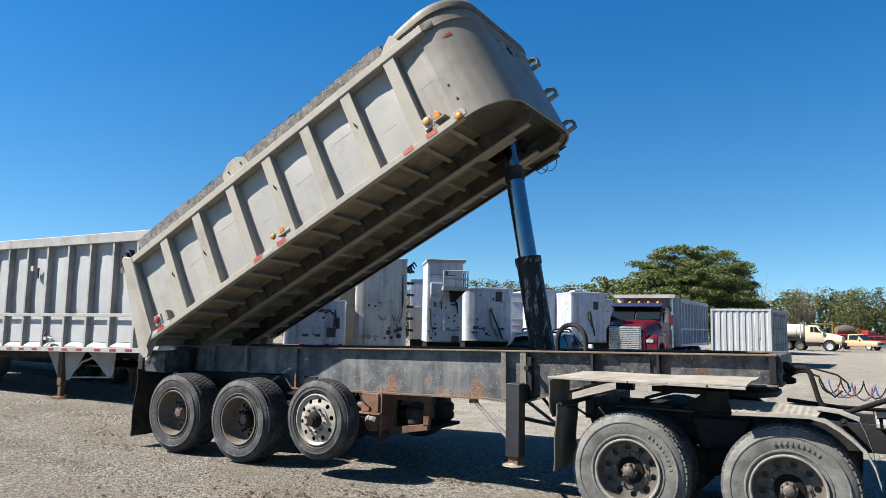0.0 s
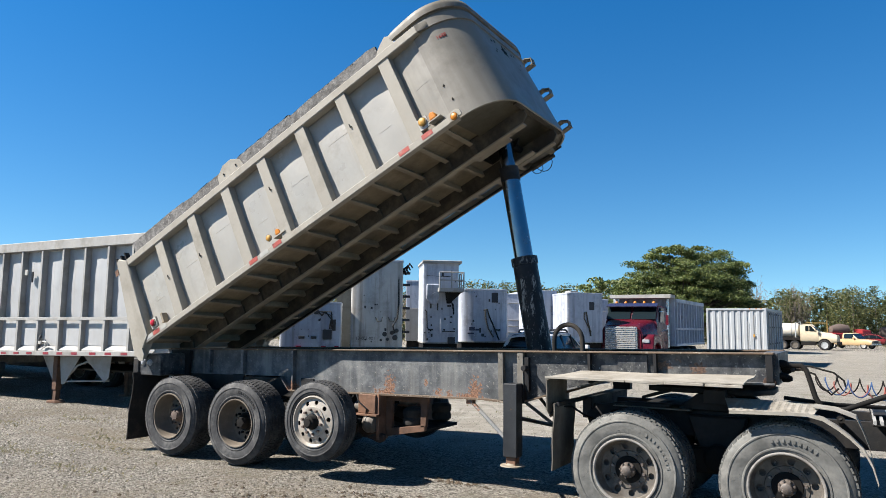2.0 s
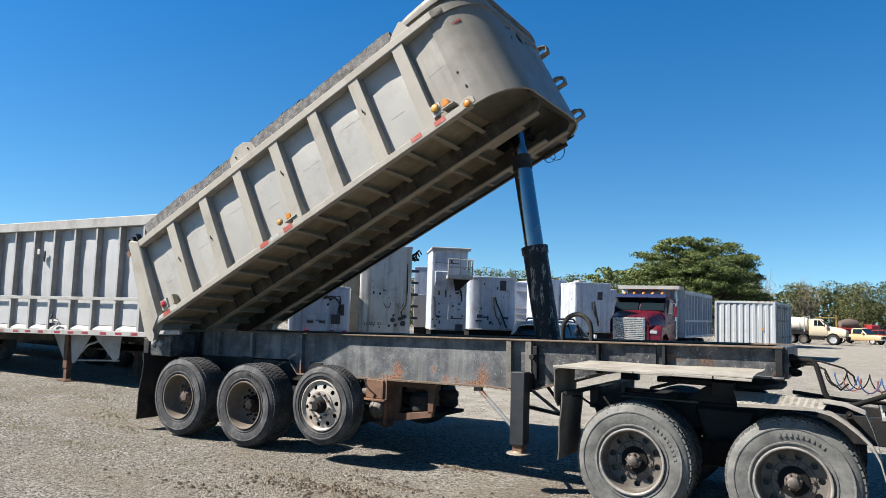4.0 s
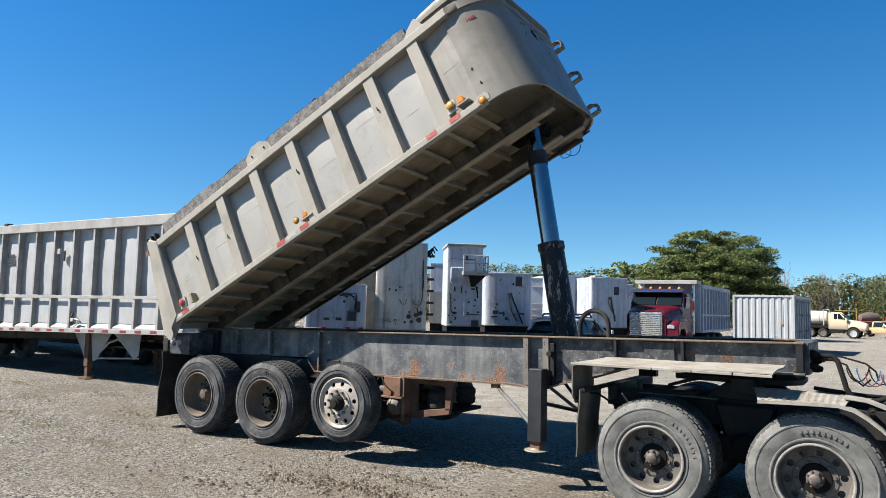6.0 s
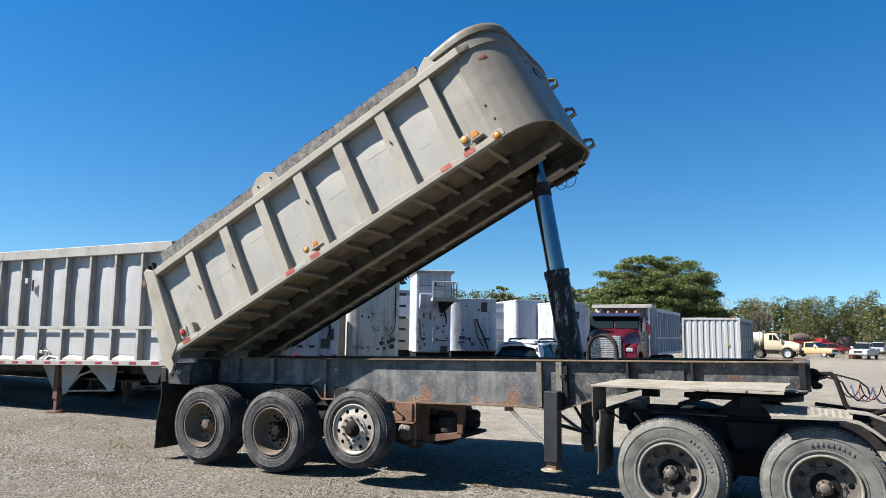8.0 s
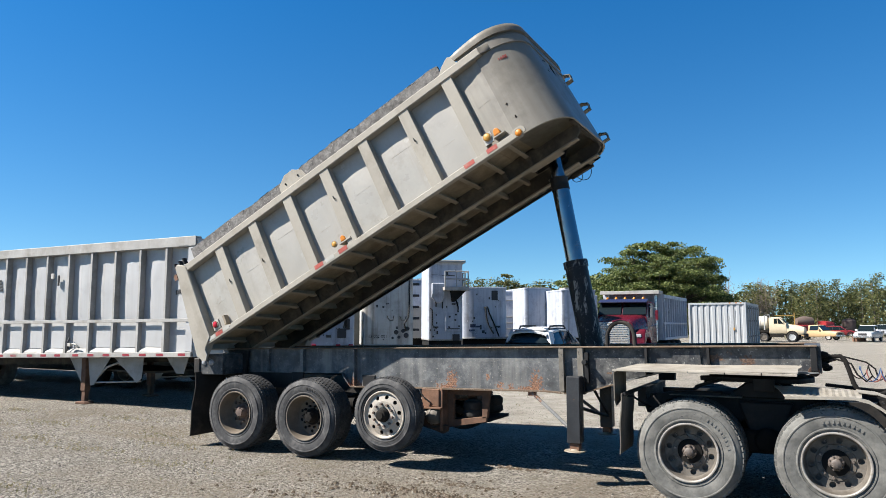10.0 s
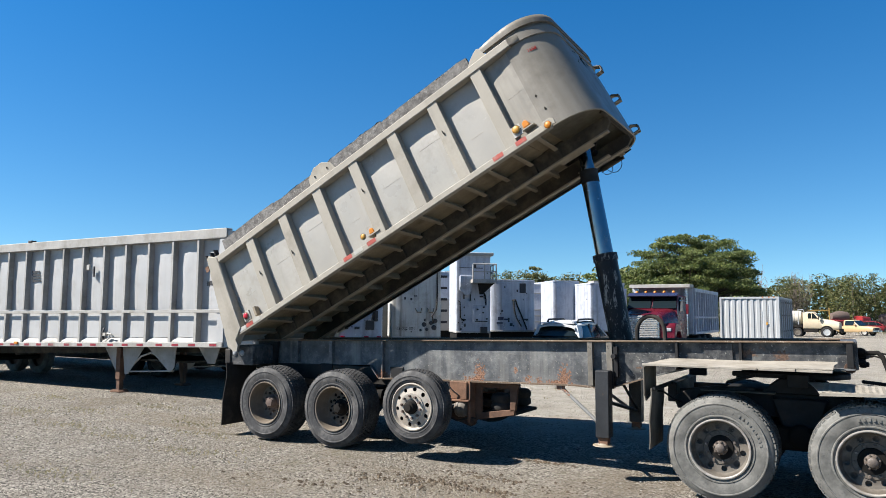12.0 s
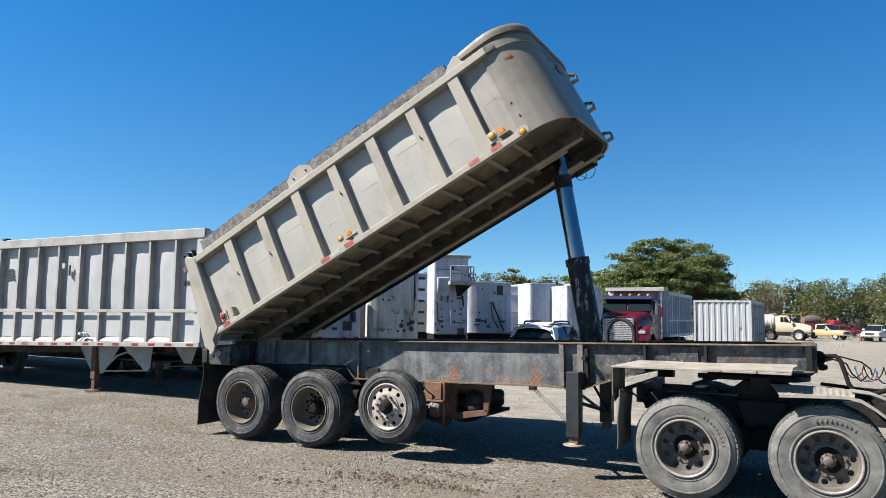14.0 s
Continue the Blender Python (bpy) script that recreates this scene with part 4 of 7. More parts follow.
# dump body, in its own tilted axes: u forward, y across, v up
for s in (-1, 1):
    def yy(a, b):
        return (min(s * a, s * b), max(s * a, s * b))
    bd("lower_rail", Geo().box(0.02, 5.72, *yy(1.22, 1.13), 0.535, 0.617), M_BED, "beige lower side rail", 0.008)
    bd("upper_rail", Geo().box(0.24, 5.74, *yy(1.228, 1.10), 1.735, 1.845), M_BED, "beige upper side rail", 0.012)
    for k in range(7):
        u = 1.01 + 0.71 * k
        w0, w1 = 0.165, 0.14
        rib = Geo().hexa([(u - w0, s * 1.09, 0.612), (u, s * 1.09, 0.612), (u, s * 1.215, 0.612), (u - w0, s * 1.215, 0.612)], [(u - w1 - 0.02, s * 1.09, 1.74), (u, s * 1.09, 1.74), (u, s * 1.215, 1.74), (u - w1 - 0.02, s * 1.215, 1.74)])
        bd("side_rib", rib, M_BED, "", 0.005)
    edges = [0.22] + [1.01 + 0.71 * k for k in range(7)] + [5.74]
    for k in range(8):
        a, b = edges[k] - (0.10 if k else 0), edges[k + 1] - (0.08 if k < 7 else 0)
        rows = []
        for i in range(9):
            q = i / 8
            flush = 0.064 if k == 7 else 0.0
            rows.append([(a + (b - a) * j / 8, s * (flush * j / 8 + 1.094 + 0.022 * math.sin(math.pi * q) * math.sin(math.pi * j / 8) + 0.009 * noise.noise(Vector((a * 3 + j * 0.5, q * 2.5, s)))), 0.60 + 1.16 * q) for j in range(9)])
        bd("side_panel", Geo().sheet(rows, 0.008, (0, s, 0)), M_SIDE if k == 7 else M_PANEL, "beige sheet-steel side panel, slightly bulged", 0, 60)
        seam = [(p[0], p[1], p[2]) for p in rows[3 + k % 3][3:8]]
        bd("weld_seam", Geo().tube(seam[:3 + k % 3], 0.0018, 5), M_BED, "", 0)
    post = [(0.035, 1.90), (0.09, 1.93), (0.235, 1.82), (0.26, 0.62), (0.10, 0.50), (-0.05, 0.40), (-0.11, 0.47)]
    bd("rear_post", Geo().prism(post, "xz", s * 1.235, s * 1.09), M_BED, "wide beige rear corner post", 0.012)
    g = Geo().prism([(-0.06, 0.46), (0.10, 0.50), (0.11, 0.40), (0.05, 0.33), (-0.02, 0.36)], "xz", s * 1.25, s * 1.225)
    bd("latch_hook", g, M_BED, "", 0.003)
    bd("post_patch", Geo().box(-0.035, 0.035, *yy(1.243, 1.236), 1.70, 1.79), M_RUST, "rusty square plate", 0)
    for du in (0.0, 0.10, 0.19):
        bd("hinge_lug", Geo().box(du, du + 0.025, *yy(1.20, 1.12), 1.88, 1.98), M_BLACK, "", 0.003)
    for a, b in ((0.40, 1.556), (1.56, 2.42), (2.62, 3.70), (3.704, 5.16)):
        n = max(8, int((b - a) / 0.045))
        low = [(a + (b - a) * i / n, y, 1.84) for y in yy(1.175, 1.13) for i in (range(n + 1) if y == yy(1.175, 1.13)[0] else range(n, -1, -1))]
        high = [(p[0], p[1], 2.02 + 0.010 * math.sin(a * 3) + 0.016 * noise.noise(Vector((p[0] * 4.3, 3.0, s))) + 0.014 * noise.noise(Vector((p[0] * 19, p[1] * 8, s)))) for p in low]
        bd("sideboard", Geo().hexa(low, high), M_PLANK, "splintered weathered grey plank sideboard", 0)
    bd("plank_bracket", Geo().prism([(2.28, 1.80), (2.80, 1.80), (2.74, 1.97), (2.60, 2.06), (2.44, 2.06), (2.30, 1.96)], "xz", s * 1.20, s * 1.176), M_BED, "beige gusset plate with bolts", 0.004)
    for du in (2.42, 2.66):
        bd("bolt", Geo().cyl((du, s * 1.20, 1.93), (du, s * 1.215, 1.93), 0.014, 0.014, 8), M_DARK)
    bd("plank_bracket", Geo().prism([(5.10, 1.82), (5.45, 1.82), (5.40, 1.89), (5.37, 1.98), (5.33, 2.00), (5.21, 1.93)], "xz", s * 1.205, s * 1.17), M_BED, "", 0.004)
    end = lambda v: [(5.735, s * 1.10, v), (5.735, s * 1.228, v), (5.87, s * 1.166, v), (5.87, s * 1.10, v)]
    bd("rail_end", Geo().hexa(end(1.742), end(1.84)), M_GRIME, "grey slanted end plate of the upper rail", 0.004)


U_NOSE = 6.27


def nose_path(inset, u_front, n=12, r=0.52):
    """The plan line of the rounded front: from one side round to the other."""
    y_out = 1.165 - inset
    uf = u_front - inset
    pts = [(5.64, -y_out), (uf - r, -y_out)]
    pts += [(uf - r + r * math.sin(a), -y_out + r - r * math.cos(a)) for a in [math.pi / 2 * i / n for i in range(1, n + 1)]]
    pts += [(uf, y) for y in (-0.2, 0.2)]
    pts += [(p[0], -p[1]) for p in pts[:n + 2][::-1]]
    return pts


def nose_band(v0, v1, out, lean=0.0, steps=6, u0=U_NOSE):
    rows = []
    for i in range(steps + 1):
        v = v0 + (v1 - v0) * i / steps
        rows.append([(u, y, v) for u, y in nose_path(-out, u0 - 0.03 * (v - 0.6) + lean * (v - v0))])
    return Geo().sheet(rows)


def closed_band(v0, v1, out, u0=U_NOSE, start=None, t=0.02):
    rows = []
    for o, v in ((out - t, v0), (out, v0), (out, v1), (out - t, v1), (out - t, v0)):
        pts = nose_path(-o, u0 - 0.03 * (v - 0.6))
        if start:
            pts = [(start, pts[0][1])] + pts[1:-1] + [(start, pts[-1][1])]
        rows.append([(u, y, v) for u, y in pts])
    return Geo().sheet(rows)


bd("nose_shell", nose_band(0.555, 1.80, 0.0), M_NOSE_SHADE, "rounded beige steel front of the body", 0, 60)
bd("nose_skirt", closed_band(0.548, 0.66, 0.006), M_NOSE_SHADE, "", 0, 60)
bd("nose_band", closed_band(1.745, 1.862, 0.018, start=5.72, t=0.02), M_NOSE_SHADE, "beige rail bent round the front", 0, 60)
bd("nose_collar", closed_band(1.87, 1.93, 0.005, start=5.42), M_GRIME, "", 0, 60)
rows = []
for o, k in ((0.02, 0.0), (0.034, 0.02), (0.036, 0.5), (0.030, 0.95), (0.020, 1.0), (-0.015, 1.0), (-0.015, 0.0), (0.02, 0.0)):
    ring = []
    for u, y in [(5.32, -1.165 - o * 0.3), (5.45, -1.165 - o), (5.6, -1.165 - o)] + nose_path(-o, U_NOSE - 0.04)[1:-1] + [(5.6, 1.165 + o), (5.45, 1.165 + o), (5.32, 1.165 + o * 0.3)]:
        ring.append((u, y, 1.905 + k * (0.085 + 0.03 * min(1, max(0, (u - 5.32) / 0.35)))))
    rows.append(ring)
bd("nose_cap", Geo().sheet(rows), M_GRIME, "grimy beige rolled lip along the top of the front", 0, 60)
for s in (-1, 1):
    arc = [(u, s * y) for u, y in nose_path(0.004, U_NOSE - 0.004)[:14]]
    arc.append((arc[-1][0], s * 0.47))
    bd("nose_floor", Geo().sheet([[(u, y, 0.572) for u, y in arc], [(5.62, y, 0.572) for u, y in arc]], 0.010, (0, 0, -1)), M_OLIVE, "dark olive floor plate in the rounded corner", 0)
    # black lining puts the shade inside the hoist recess into its colour
    bd("recess_wall", Geo().box(5.30, 6.22, s * 0.455 - 0.006, s * 0.455 + 0.006, 0.604, 0.86), M_SILL, "wall of the hoist recess, blackened for its shade", 0)
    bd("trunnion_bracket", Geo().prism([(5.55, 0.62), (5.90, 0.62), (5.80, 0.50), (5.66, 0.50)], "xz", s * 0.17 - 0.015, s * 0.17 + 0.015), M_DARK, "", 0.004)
bd("recess_roof", Geo().box(5.30, 6.23, -0.449, 0.449, 0.85, 0.862), M_SILL, "roof of the hoist recess, blackened for its shade", 0)
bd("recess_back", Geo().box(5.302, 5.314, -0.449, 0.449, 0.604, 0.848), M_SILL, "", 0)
bd("trunnion_pin", Geo().cyl((5.724, -0.45, 0.56), (5.724, 0.45, 0.56), 0.045, 0.045, 14), M_DARK, "greasy trunnion pin")
bd("nose_lip", Geo().box(6.20, 6.252, -0.70, 0.70, 0.542, 0.566), M_BEAM, "worn lower edge of the front", 0.006)

bd("floor_plate", Geo().box(0.0, 5.30, -1.13, 1.13, 0.617, 0.64), M_UNDER, "dusty underside of the body", 0)
for s in (-1, 1):
    bd("floor_plate", Geo().box(5.302, 5.74, min(s * 0.462, s * 1.13), max(s * 0.462, s * 1.13), 0.618, 0.64), M_UNDER, "", 0)
bd("tailgate", Geo().box(-0.08, -0.03, -1.13, 1.13, 0.55, 1.80), M_BED, "beige tailgate", 0.01)
for s in (-1, 1):
    y0, y1 = s * 0.47 - 0.012, s * 0.47 + 0.012
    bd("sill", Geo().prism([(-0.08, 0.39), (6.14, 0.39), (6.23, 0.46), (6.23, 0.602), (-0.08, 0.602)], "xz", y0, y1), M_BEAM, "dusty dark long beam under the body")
    bd("sill_flange", Geo().box(-0.08, 6.16, s * 0.47 - 0.05, s * 0.47 + 0.05, 0.372, 0.392), M_EDGE, "worn tan lower flange", 0.003)
    bd("sill_shoe", Geo().box(5.42, 5.90, min(s * 0.30, s * 0.415), max(s * 0.30, s * 0.415), 0.376, 0.398), M_EDGE, "", 0.004)
k = 0
u = 0.22
while u < 5.8:
    for s in (-1, 1):
        wing = [(s * 1.135, 0.615), (s * 1.135, 0.572), (s * 0.485, 0.535), (s * 0.485, 0.615)]
        bd("cross_bracket", Geo().prism(wing, "yz", u, u + 0.012), M_UNDER2, "", 0)
        lip = [(s * 1.135, 0.574), (s * 1.135, 0.562), (s * 0.485, 0.522), (s * 0.485, 0.535)]
        bd("bracket_lip", Geo().prism(lip, "yz", u - 0.012, u + 0.045), M_EDGE, "", 0.002)
        clip = (s * 0.485, s * 0.512)
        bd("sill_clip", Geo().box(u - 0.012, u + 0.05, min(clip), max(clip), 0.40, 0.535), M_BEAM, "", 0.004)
    if u < 5.1:
        bd("cross_channel", Geo().box(u, u + 0.05, -0.455, 0.455, 0.53, 0.615), M_UNDER, "", 0.003)
    u += 0.375
    k += 1
bd("front_channel", Geo().box(5.92, 6.00, 0.485, 1.0, 0.49, 0.60), M_UNDER2, "", 0.004)
bd("far_pipe", Geo().cyl((0.4, 1.05, 0.50), (5.9, 1.05, 0.50), 0.02, 0.02, 8), M_BLACK, "black pipe along the underside")

# lamps, tapes, hooks and steps on the body
bd("lamp_bracket", Geo().prism([(5.62, 0.53), (5.79, 0.54), (5.79, 0.60), (5.75, 0.635), (5.66, 0.635), (5.62, 0.61)], "xz", -1.243, -1.222), M_BED, "", 0.003)
LAMP = [(0.050, 0.012), (0.047, -0.010), (0.036, -0.018), (0.0, -0.021)]


def body_lamp(u, v, mat, label, r=1.0):
    lamp = bd("marker_lamp", Geo().lathe([(a * r, b * r) for a, b in LAMP], 20, (u, -1.245, v)), mat, label)
    part("lamp_ring", Geo().lathe([(0.050 * r, -0.006), (0.056 * r, -0.006), (0.056 * r, 0.012), (0.050 * r, 0.012)], 20, (u, -1.245, v), "y", True), M_EDGE, lamp)


body_lamp(5.70, 0.565, M_AMBER, "round amber marker lamp", 0.9)
body_lamp(5.335, 0.745, M_YELLOW, "faded yellow marker lamp", 1.0)
bd("lamp_plate", Geo().prism([(5.27, 0.66), (5.40, 0.66), (5.40, 0.80), (5.27, 0.80)], "xz", -1.236, -1.215), M_TAPE_W, "", 0.002)
bd("lamp_plate", Geo().box(5.40, 5.56, -1.24, -1.10, 0.685, 0.70), M_BED, "", 0.002)
bd("side_lamp", Geo().prism([(5.415, 0.71), (5.505, 0.71), (5.495, 0.78), (5.46, 0.80), (5.425, 0.78)], "xz", -1.23, -1.12), M_AMBER, "amber side lamp", 0.008)
body_lamp(2.80, 0.715, M_YELLOW, "faded yellow marker lamp", 0.8)
bd("side_lamp", Geo().prism([(2.89, 0.70), (2.97, 0.70), (2.96, 0.76), (2.93, 0.78), (2.90, 0.76)], "xz", -1.22, -1.12), M_AMBER, "amber side lamp", 0.008)
bd("lamp_plate", Geo().box(2.86, 3.06, -1.23, -1.10, 0.672, 0.69), M_BED, "", 0.002)
bd("lamp_plate", Geo().prism([(0.375, 0.65), (0.50, 0.65), (0.50, 0.79), (0.375, 0.79)], "xz", -1.236, -1.2), M_TAPE_W, "", 0.002)
body_lamp(0.435, 0.725, M_REDLENS, "red marker lamp", 0.95)
bd("lamp_plate", Geo().box(0.56, 0.60, -1.20, -1.11, 0.66, 0.80), M_EDGE, "", 0.003)
for u0, mt in ((0.06, M_TAPE_R), (0.20, M_TAPE_W), (0.36, M_TAPE_R), (0.50, M_TAPE_W), (2.36, M_TAPE_R), (2.56, M_TAPE_W), (2.80, M_TAPE_R), (4.90, M_TAPE_R), (5.24, M_TAPE_R)):
    bd("reflector_tape", Geo().box(u0, u0 + 0.15, -1.2235, -1.2195, 0.565, 0.622), mt, "", 0)
for u0, v0 in ((0.93, 1.18), (1.60, 1.15), (3.05, 1.30), (4.46, 1.30), (0.12, 0.98)):
    path = [(u0, -1.216, v0 + 0.03), (u0 + 0.004, -1.224, v0 + 0.015), (u0 + 0.005, -1.226, v0 - 0.02), (u0 + 0.014, -1.225, v0 - 0.034), (u0 + 0.024, -1.222, v0 - 0.015)]
    bd("tie_hook", Geo().tube(path, 0.0055, 6), M_DARK, "", 0)
for v in (1.79, 1.25, 0.70):
    uf = U_NOSE - 0.01 - 0.03 * (v - 0.6)
    path = [(uf - 0.2, 0, v), (uf + 0.06, 0, v + 0.01), (uf + 0.07, 0, v + 0.08), (uf, 0, v + 0.12), (uf - 0.2, 0, v + 0.11)]
    g = Geo()
    for a, b in zip(path[:-1], path[1:]):
        d = Vector((b[0] - a[0], 0, b[2] - a[2])).normalized() * 0.014
        g.prism([(a[0] - d.x, a[2] - d.z), (b[0] + d.x, b[2] + d.z), (b[0] + d.x + d.z, b[2] + d.z - d.x), (a[0] - d.x + d.z, a[2] - d.z - d.x)], "xz", 1.0, 1.12)
    bd("step_loop", g, M_GRIME, "grey steel step loop on the front", 0.002)
bd("spout", Geo().cyl((5.80, 1.0, 0.50), (6.10, 1.02, 0.52), 0.012, 0.012, 8), M_BLACK)
bd("spout_box", Geo().box(5.58, 5.95, 1.02, 1.10, 0.47, 0.53), M_SILL, "", 0.008)
bd("wire", Geo().tube([(5.9, 1.05, 0.47), (5.885, 1.06, 0.42), (5.84, 1.06, 0.37), (5.78, 1.06, 0.35), (5.72, 1.055, 0.37), (5.68, 1.05, 0.42), (5.66, 1.04, 0.47)], 0.006, 6), M_BLACK)
bd("wire", Geo().tube([(5.75, 1.05, 0.47), (5.73, 1.06, 0.41), (5.67, 1.06, 0.38), (5.61, 1.05, 0.40), (5.58, 1.04, 0.47)], 0.006, 6), M_BLACK)
bd("dent_hole", Geo().prism([(5.705, 1.00), (5.722, 1.02), (5.735, 1.0), (5.718, 0.98)], "xz", -1.169, -1.166), M_DARK, "", 0)
bd("dent_hole", Geo().prism([(5.735, 0.79), (5.748, 0.825), (5.762, 0.79), (5.748, 0.775)], "xz", -1.169, -1.166), M_DARK, "", 0)

lettering("1688", 0.062, trailer, BED @ pose(5.935, -1.120, 1.575, 90, 0, 24) @ pose(0, 0, 0.003), M_MARKRED, "unit_number", 0.52)
star = [(-0.09, 1.60), (-0.03, 1.615), (0.0, 1.69), (0.025, 1.62), (0.10, 1.61), (0.05, 1.575), (0.075, 1.52), (0.01, 1.55), (-0.05, 1.53), (-0.035, 1.575)]
bd("dent_hole", Geo().prism(star, "yz", 6.238, 6.246), M_DARK, "black torn hole in the sheet", 0)
for y0, v0, r in ((-0.34, 1.62, 0.016), (-0.22, 1.66, 0.02), (-0.30, 1.50, 0.012), (0.12, 1.70, 0.016), (0.26, 1.64, 0.02), (0.36, 1.66, 0.014), (-0.36, 1.44, 0.015), (0.46, 1.55, 0.012), (0.30, 1.42, 0.010)):
    uf = U_NOSE + 0.001 - 0.03 * (v0 - 0.6)
    bd("dent_hole", Geo().prism([(y0 + r * math.cos(q), v0 + r * math.sin(q) * 1.2) for q in (0.2, 1.3, 2.4, 3.6, 4.9)], "yz", uf - 0.003, uf + 0.002), M_DARK, "", 0)

# hydraulic cylinder
BASE, TIP = Vector((3.76, 0, 1.22)), BED @ Vector((5.724, 0, 0.595))
AX = (TIP - BASE).normalized()


def along(z):
    return BASE + AX * ((z - BASE.z) / AX.z)


def stage(name, z0, z1, r, mat, label):
    part(name, Geo().cyl(along(z0), along(z1), r, r, 32), mat, trailer, label)


stage("cylinder_barrel", 1.22, 2.52, 0.145, M_TUBE, "chipped black outer cylinder tube")
stage("cylinder_collar", 2.50, 2.585, 0.158, M_TUBE, "black collar")
stage("cylinder_stage", 2.58, 3.56, 0.112, M_CHROME, "dark shiny steel cylinder stage")
stage("cylinder_collar", 3.53, 3.70, 0.118, M_BLACK, "black greasy collar")
stage("cylinder_stage", 3.69, 4.06, 0.088, M_CHROME, "dark shiny steel cylinder stage")
part("cylinder_cradle", Geo().box(3.50, 4.02, -0.5, 0.5, 1.12, 1.24), M_BLACK, trailer, "", None, 0.006)
part("hose", Geo().tube([(3.94, -0.12, 1.3)] + [(4.115 - 0.165 * math.cos(a), -0.16, 1.62 + 0.18 * math.sin(a)) for a in [math.pi * k / 12 for k in range(13)]] + [(4.29, -0.18, 1.45), (4.33, -0.18, 1.3)], 0.026, 10), M_RUBBER, trailer, "black hydraulic hose loop")

# ---- tractor unit ----
tractor = thing("tractor_unit", "dusty rear frame of a semi tractor with dual drive wheels", "truck")


def tr(name, g, mat, label="", bevel=0.005, parent=None, smooth=35):
    return part(name, g, mat, parent or tractor, label, None, bevel, smooth)


for s in (-1, 1):
    y0, y1 = min(s * 0.38, s * 0.46), max(s * 0.38, s * 0.46)
    tr("frame_rail", Geo().box(4.5, 9.6, y0, y1, 0.74, 0.985), M_BLACK, "greasy black frame rail")
    for x, R in ((5.07, 0), (6.38, 0)):
        tr("spring_beam", Geo().prism([(x - 0.45, 0.62), (x + 0.45, 0.62), (x + 0.3, 0.74), (x - 0.3, 0.74)], "xz", s * 0.5 - 0.05, s * 0.5 + 0.05), M_DARK)
    tr("walking_beam", Geo().prism([(5.2, 0.42), (6.25, 0.42), (6.0, 0.66), (5.45, 0.66)], "xz", s * 0.55 - 0.06, s * 0.55 + 0.06), M_DARK, "", 0.02)
    tr("saddle", Geo().prism([(5.45, 0.95), (6.0, 0.95), (5.85, 0.50), (5.6, 0.50)], "xz", s * 0.50 - 0.05, s * 0.50 + 0.05), M_BLACK, "", 0.02)
    tr("hub_reduction", Geo().lathe([(0.0, -0.03), (0.1, -0.03), (0.13, 0.0), (0.13, 0.06), (0.0, 0.06)], 20, (5.73, s * 0.62, 0.56)), M_DARK, "", 0.004)
for x in (5.015, 6.345):
    tr("drive_axle", Geo().lathe([(0.09, -0.62), (0.10, -0.3), (0.22, -0.12), (0.24, 0.0), (0.22, 0.12), (0.10, 0.3), (0.09, 0.62)], 24, (x, 0, 0.458)), M_DARK, "dark greasy axle housing")
    for far in (False, True):
        s = 1 if far else -1
        wheel(tractor, x, s * 1.16, 0.464, "drive", 0.526, 0.27, "drive_outer", M_TYRE_G, 5, 56, 0.010, far, 13 * x, M_DRIVEHUB, "dirty steel drive wheel with a grey dusty tyre")
        wheel(tractor, x, s * 0.85, 0.464, "drive", 0.524, 0.27, "drive_inner", M_TYRE, 5, 56, 0.010, far, 40 * x, M_DRIVEHUB, "inner dual wheel")
        tr("brake_drum", Geo().lathe([(0.0, -0.1), (0.2, -0.1), (0.21, 0.1), (0.0, 0.1)], 24, (x, s * 0.66, 0.458)), M_DARK)
for x in (4.35, 5.7, 7.0, 8.2):
    tr("crossmember", Geo().box(x, x + 0.1, -0.38, 0.38, 0.82, 1.04), M_BLACK)
fw = tr("fifth_wheel", Geo().prism([(5.05, -0.40), (5.35, -0.46), (6.05, -0.46), (6.2, -0.2), (6.2, 0.2), (6.05, 0.46), (5.35, 0.46), (5.05, 0.40), (5.3, 0.1), (5.3, -0.1)], "xy", 1.145, 1.20), M_BLACK, "black greasy fifth wheel plate", 0.008)
for s in (-1, 1):
    part("pivot_bracket", Geo().prism([(5.35, 0.995), (6.05, 0.995), (5.85, 1.15), (5.55, 1.15)], "xz", s * 0.46 - 0.05, s * 0.46 + 0.05), M_BLACK, fw, "", None, 0.006)
    part("ramp", Geo().prism([(5.0, 1.09), (5.3, 1.19), (5.3, 1.15), (5.0, 1.06)], "xz", s * 0.40 - 0.07, s * 0.40 + 0.07), M_BLACK, fw, "", None, 0.004)
tr("slide_plate", Geo().box(4.95, 6.3, -0.5, 0.5, 0.985, 1.0), M_DARK, "", 0.003)
# flat deck fender over the rear drive wheels
rows = []
for i in range(15):
    q = i / 14
    x = 4.285 + 1.775 * q
    sag = 0.004 * math.sin(q * 9) + 0.025 * q
    rows.append([(x + (0.10 if j > 0.5 else 0) * 0.3, -1.26 + 0.60 * j, 1.290 + sag + (0.035 if q > 0.02 else 0.01) * j) for j in (0, 0.25, 0.5, 0.75, 1)])
deck = tr("deck_fender", Geo().sheet(rows, 0.012, (0, 0, 1)), M_TREAD, "pale dusty flat sheet-metal fender", 0, smooth=30)
for a, b in ((4.28, 5.05), (5.06, 5.40), (5.41, 5.74), (5.75, 6.055)):
    part("edge_strip", Geo().box(a, b, -1.268, -1.255, 1.276, 1.300), M_TREAD, deck, "", None, 0.003)
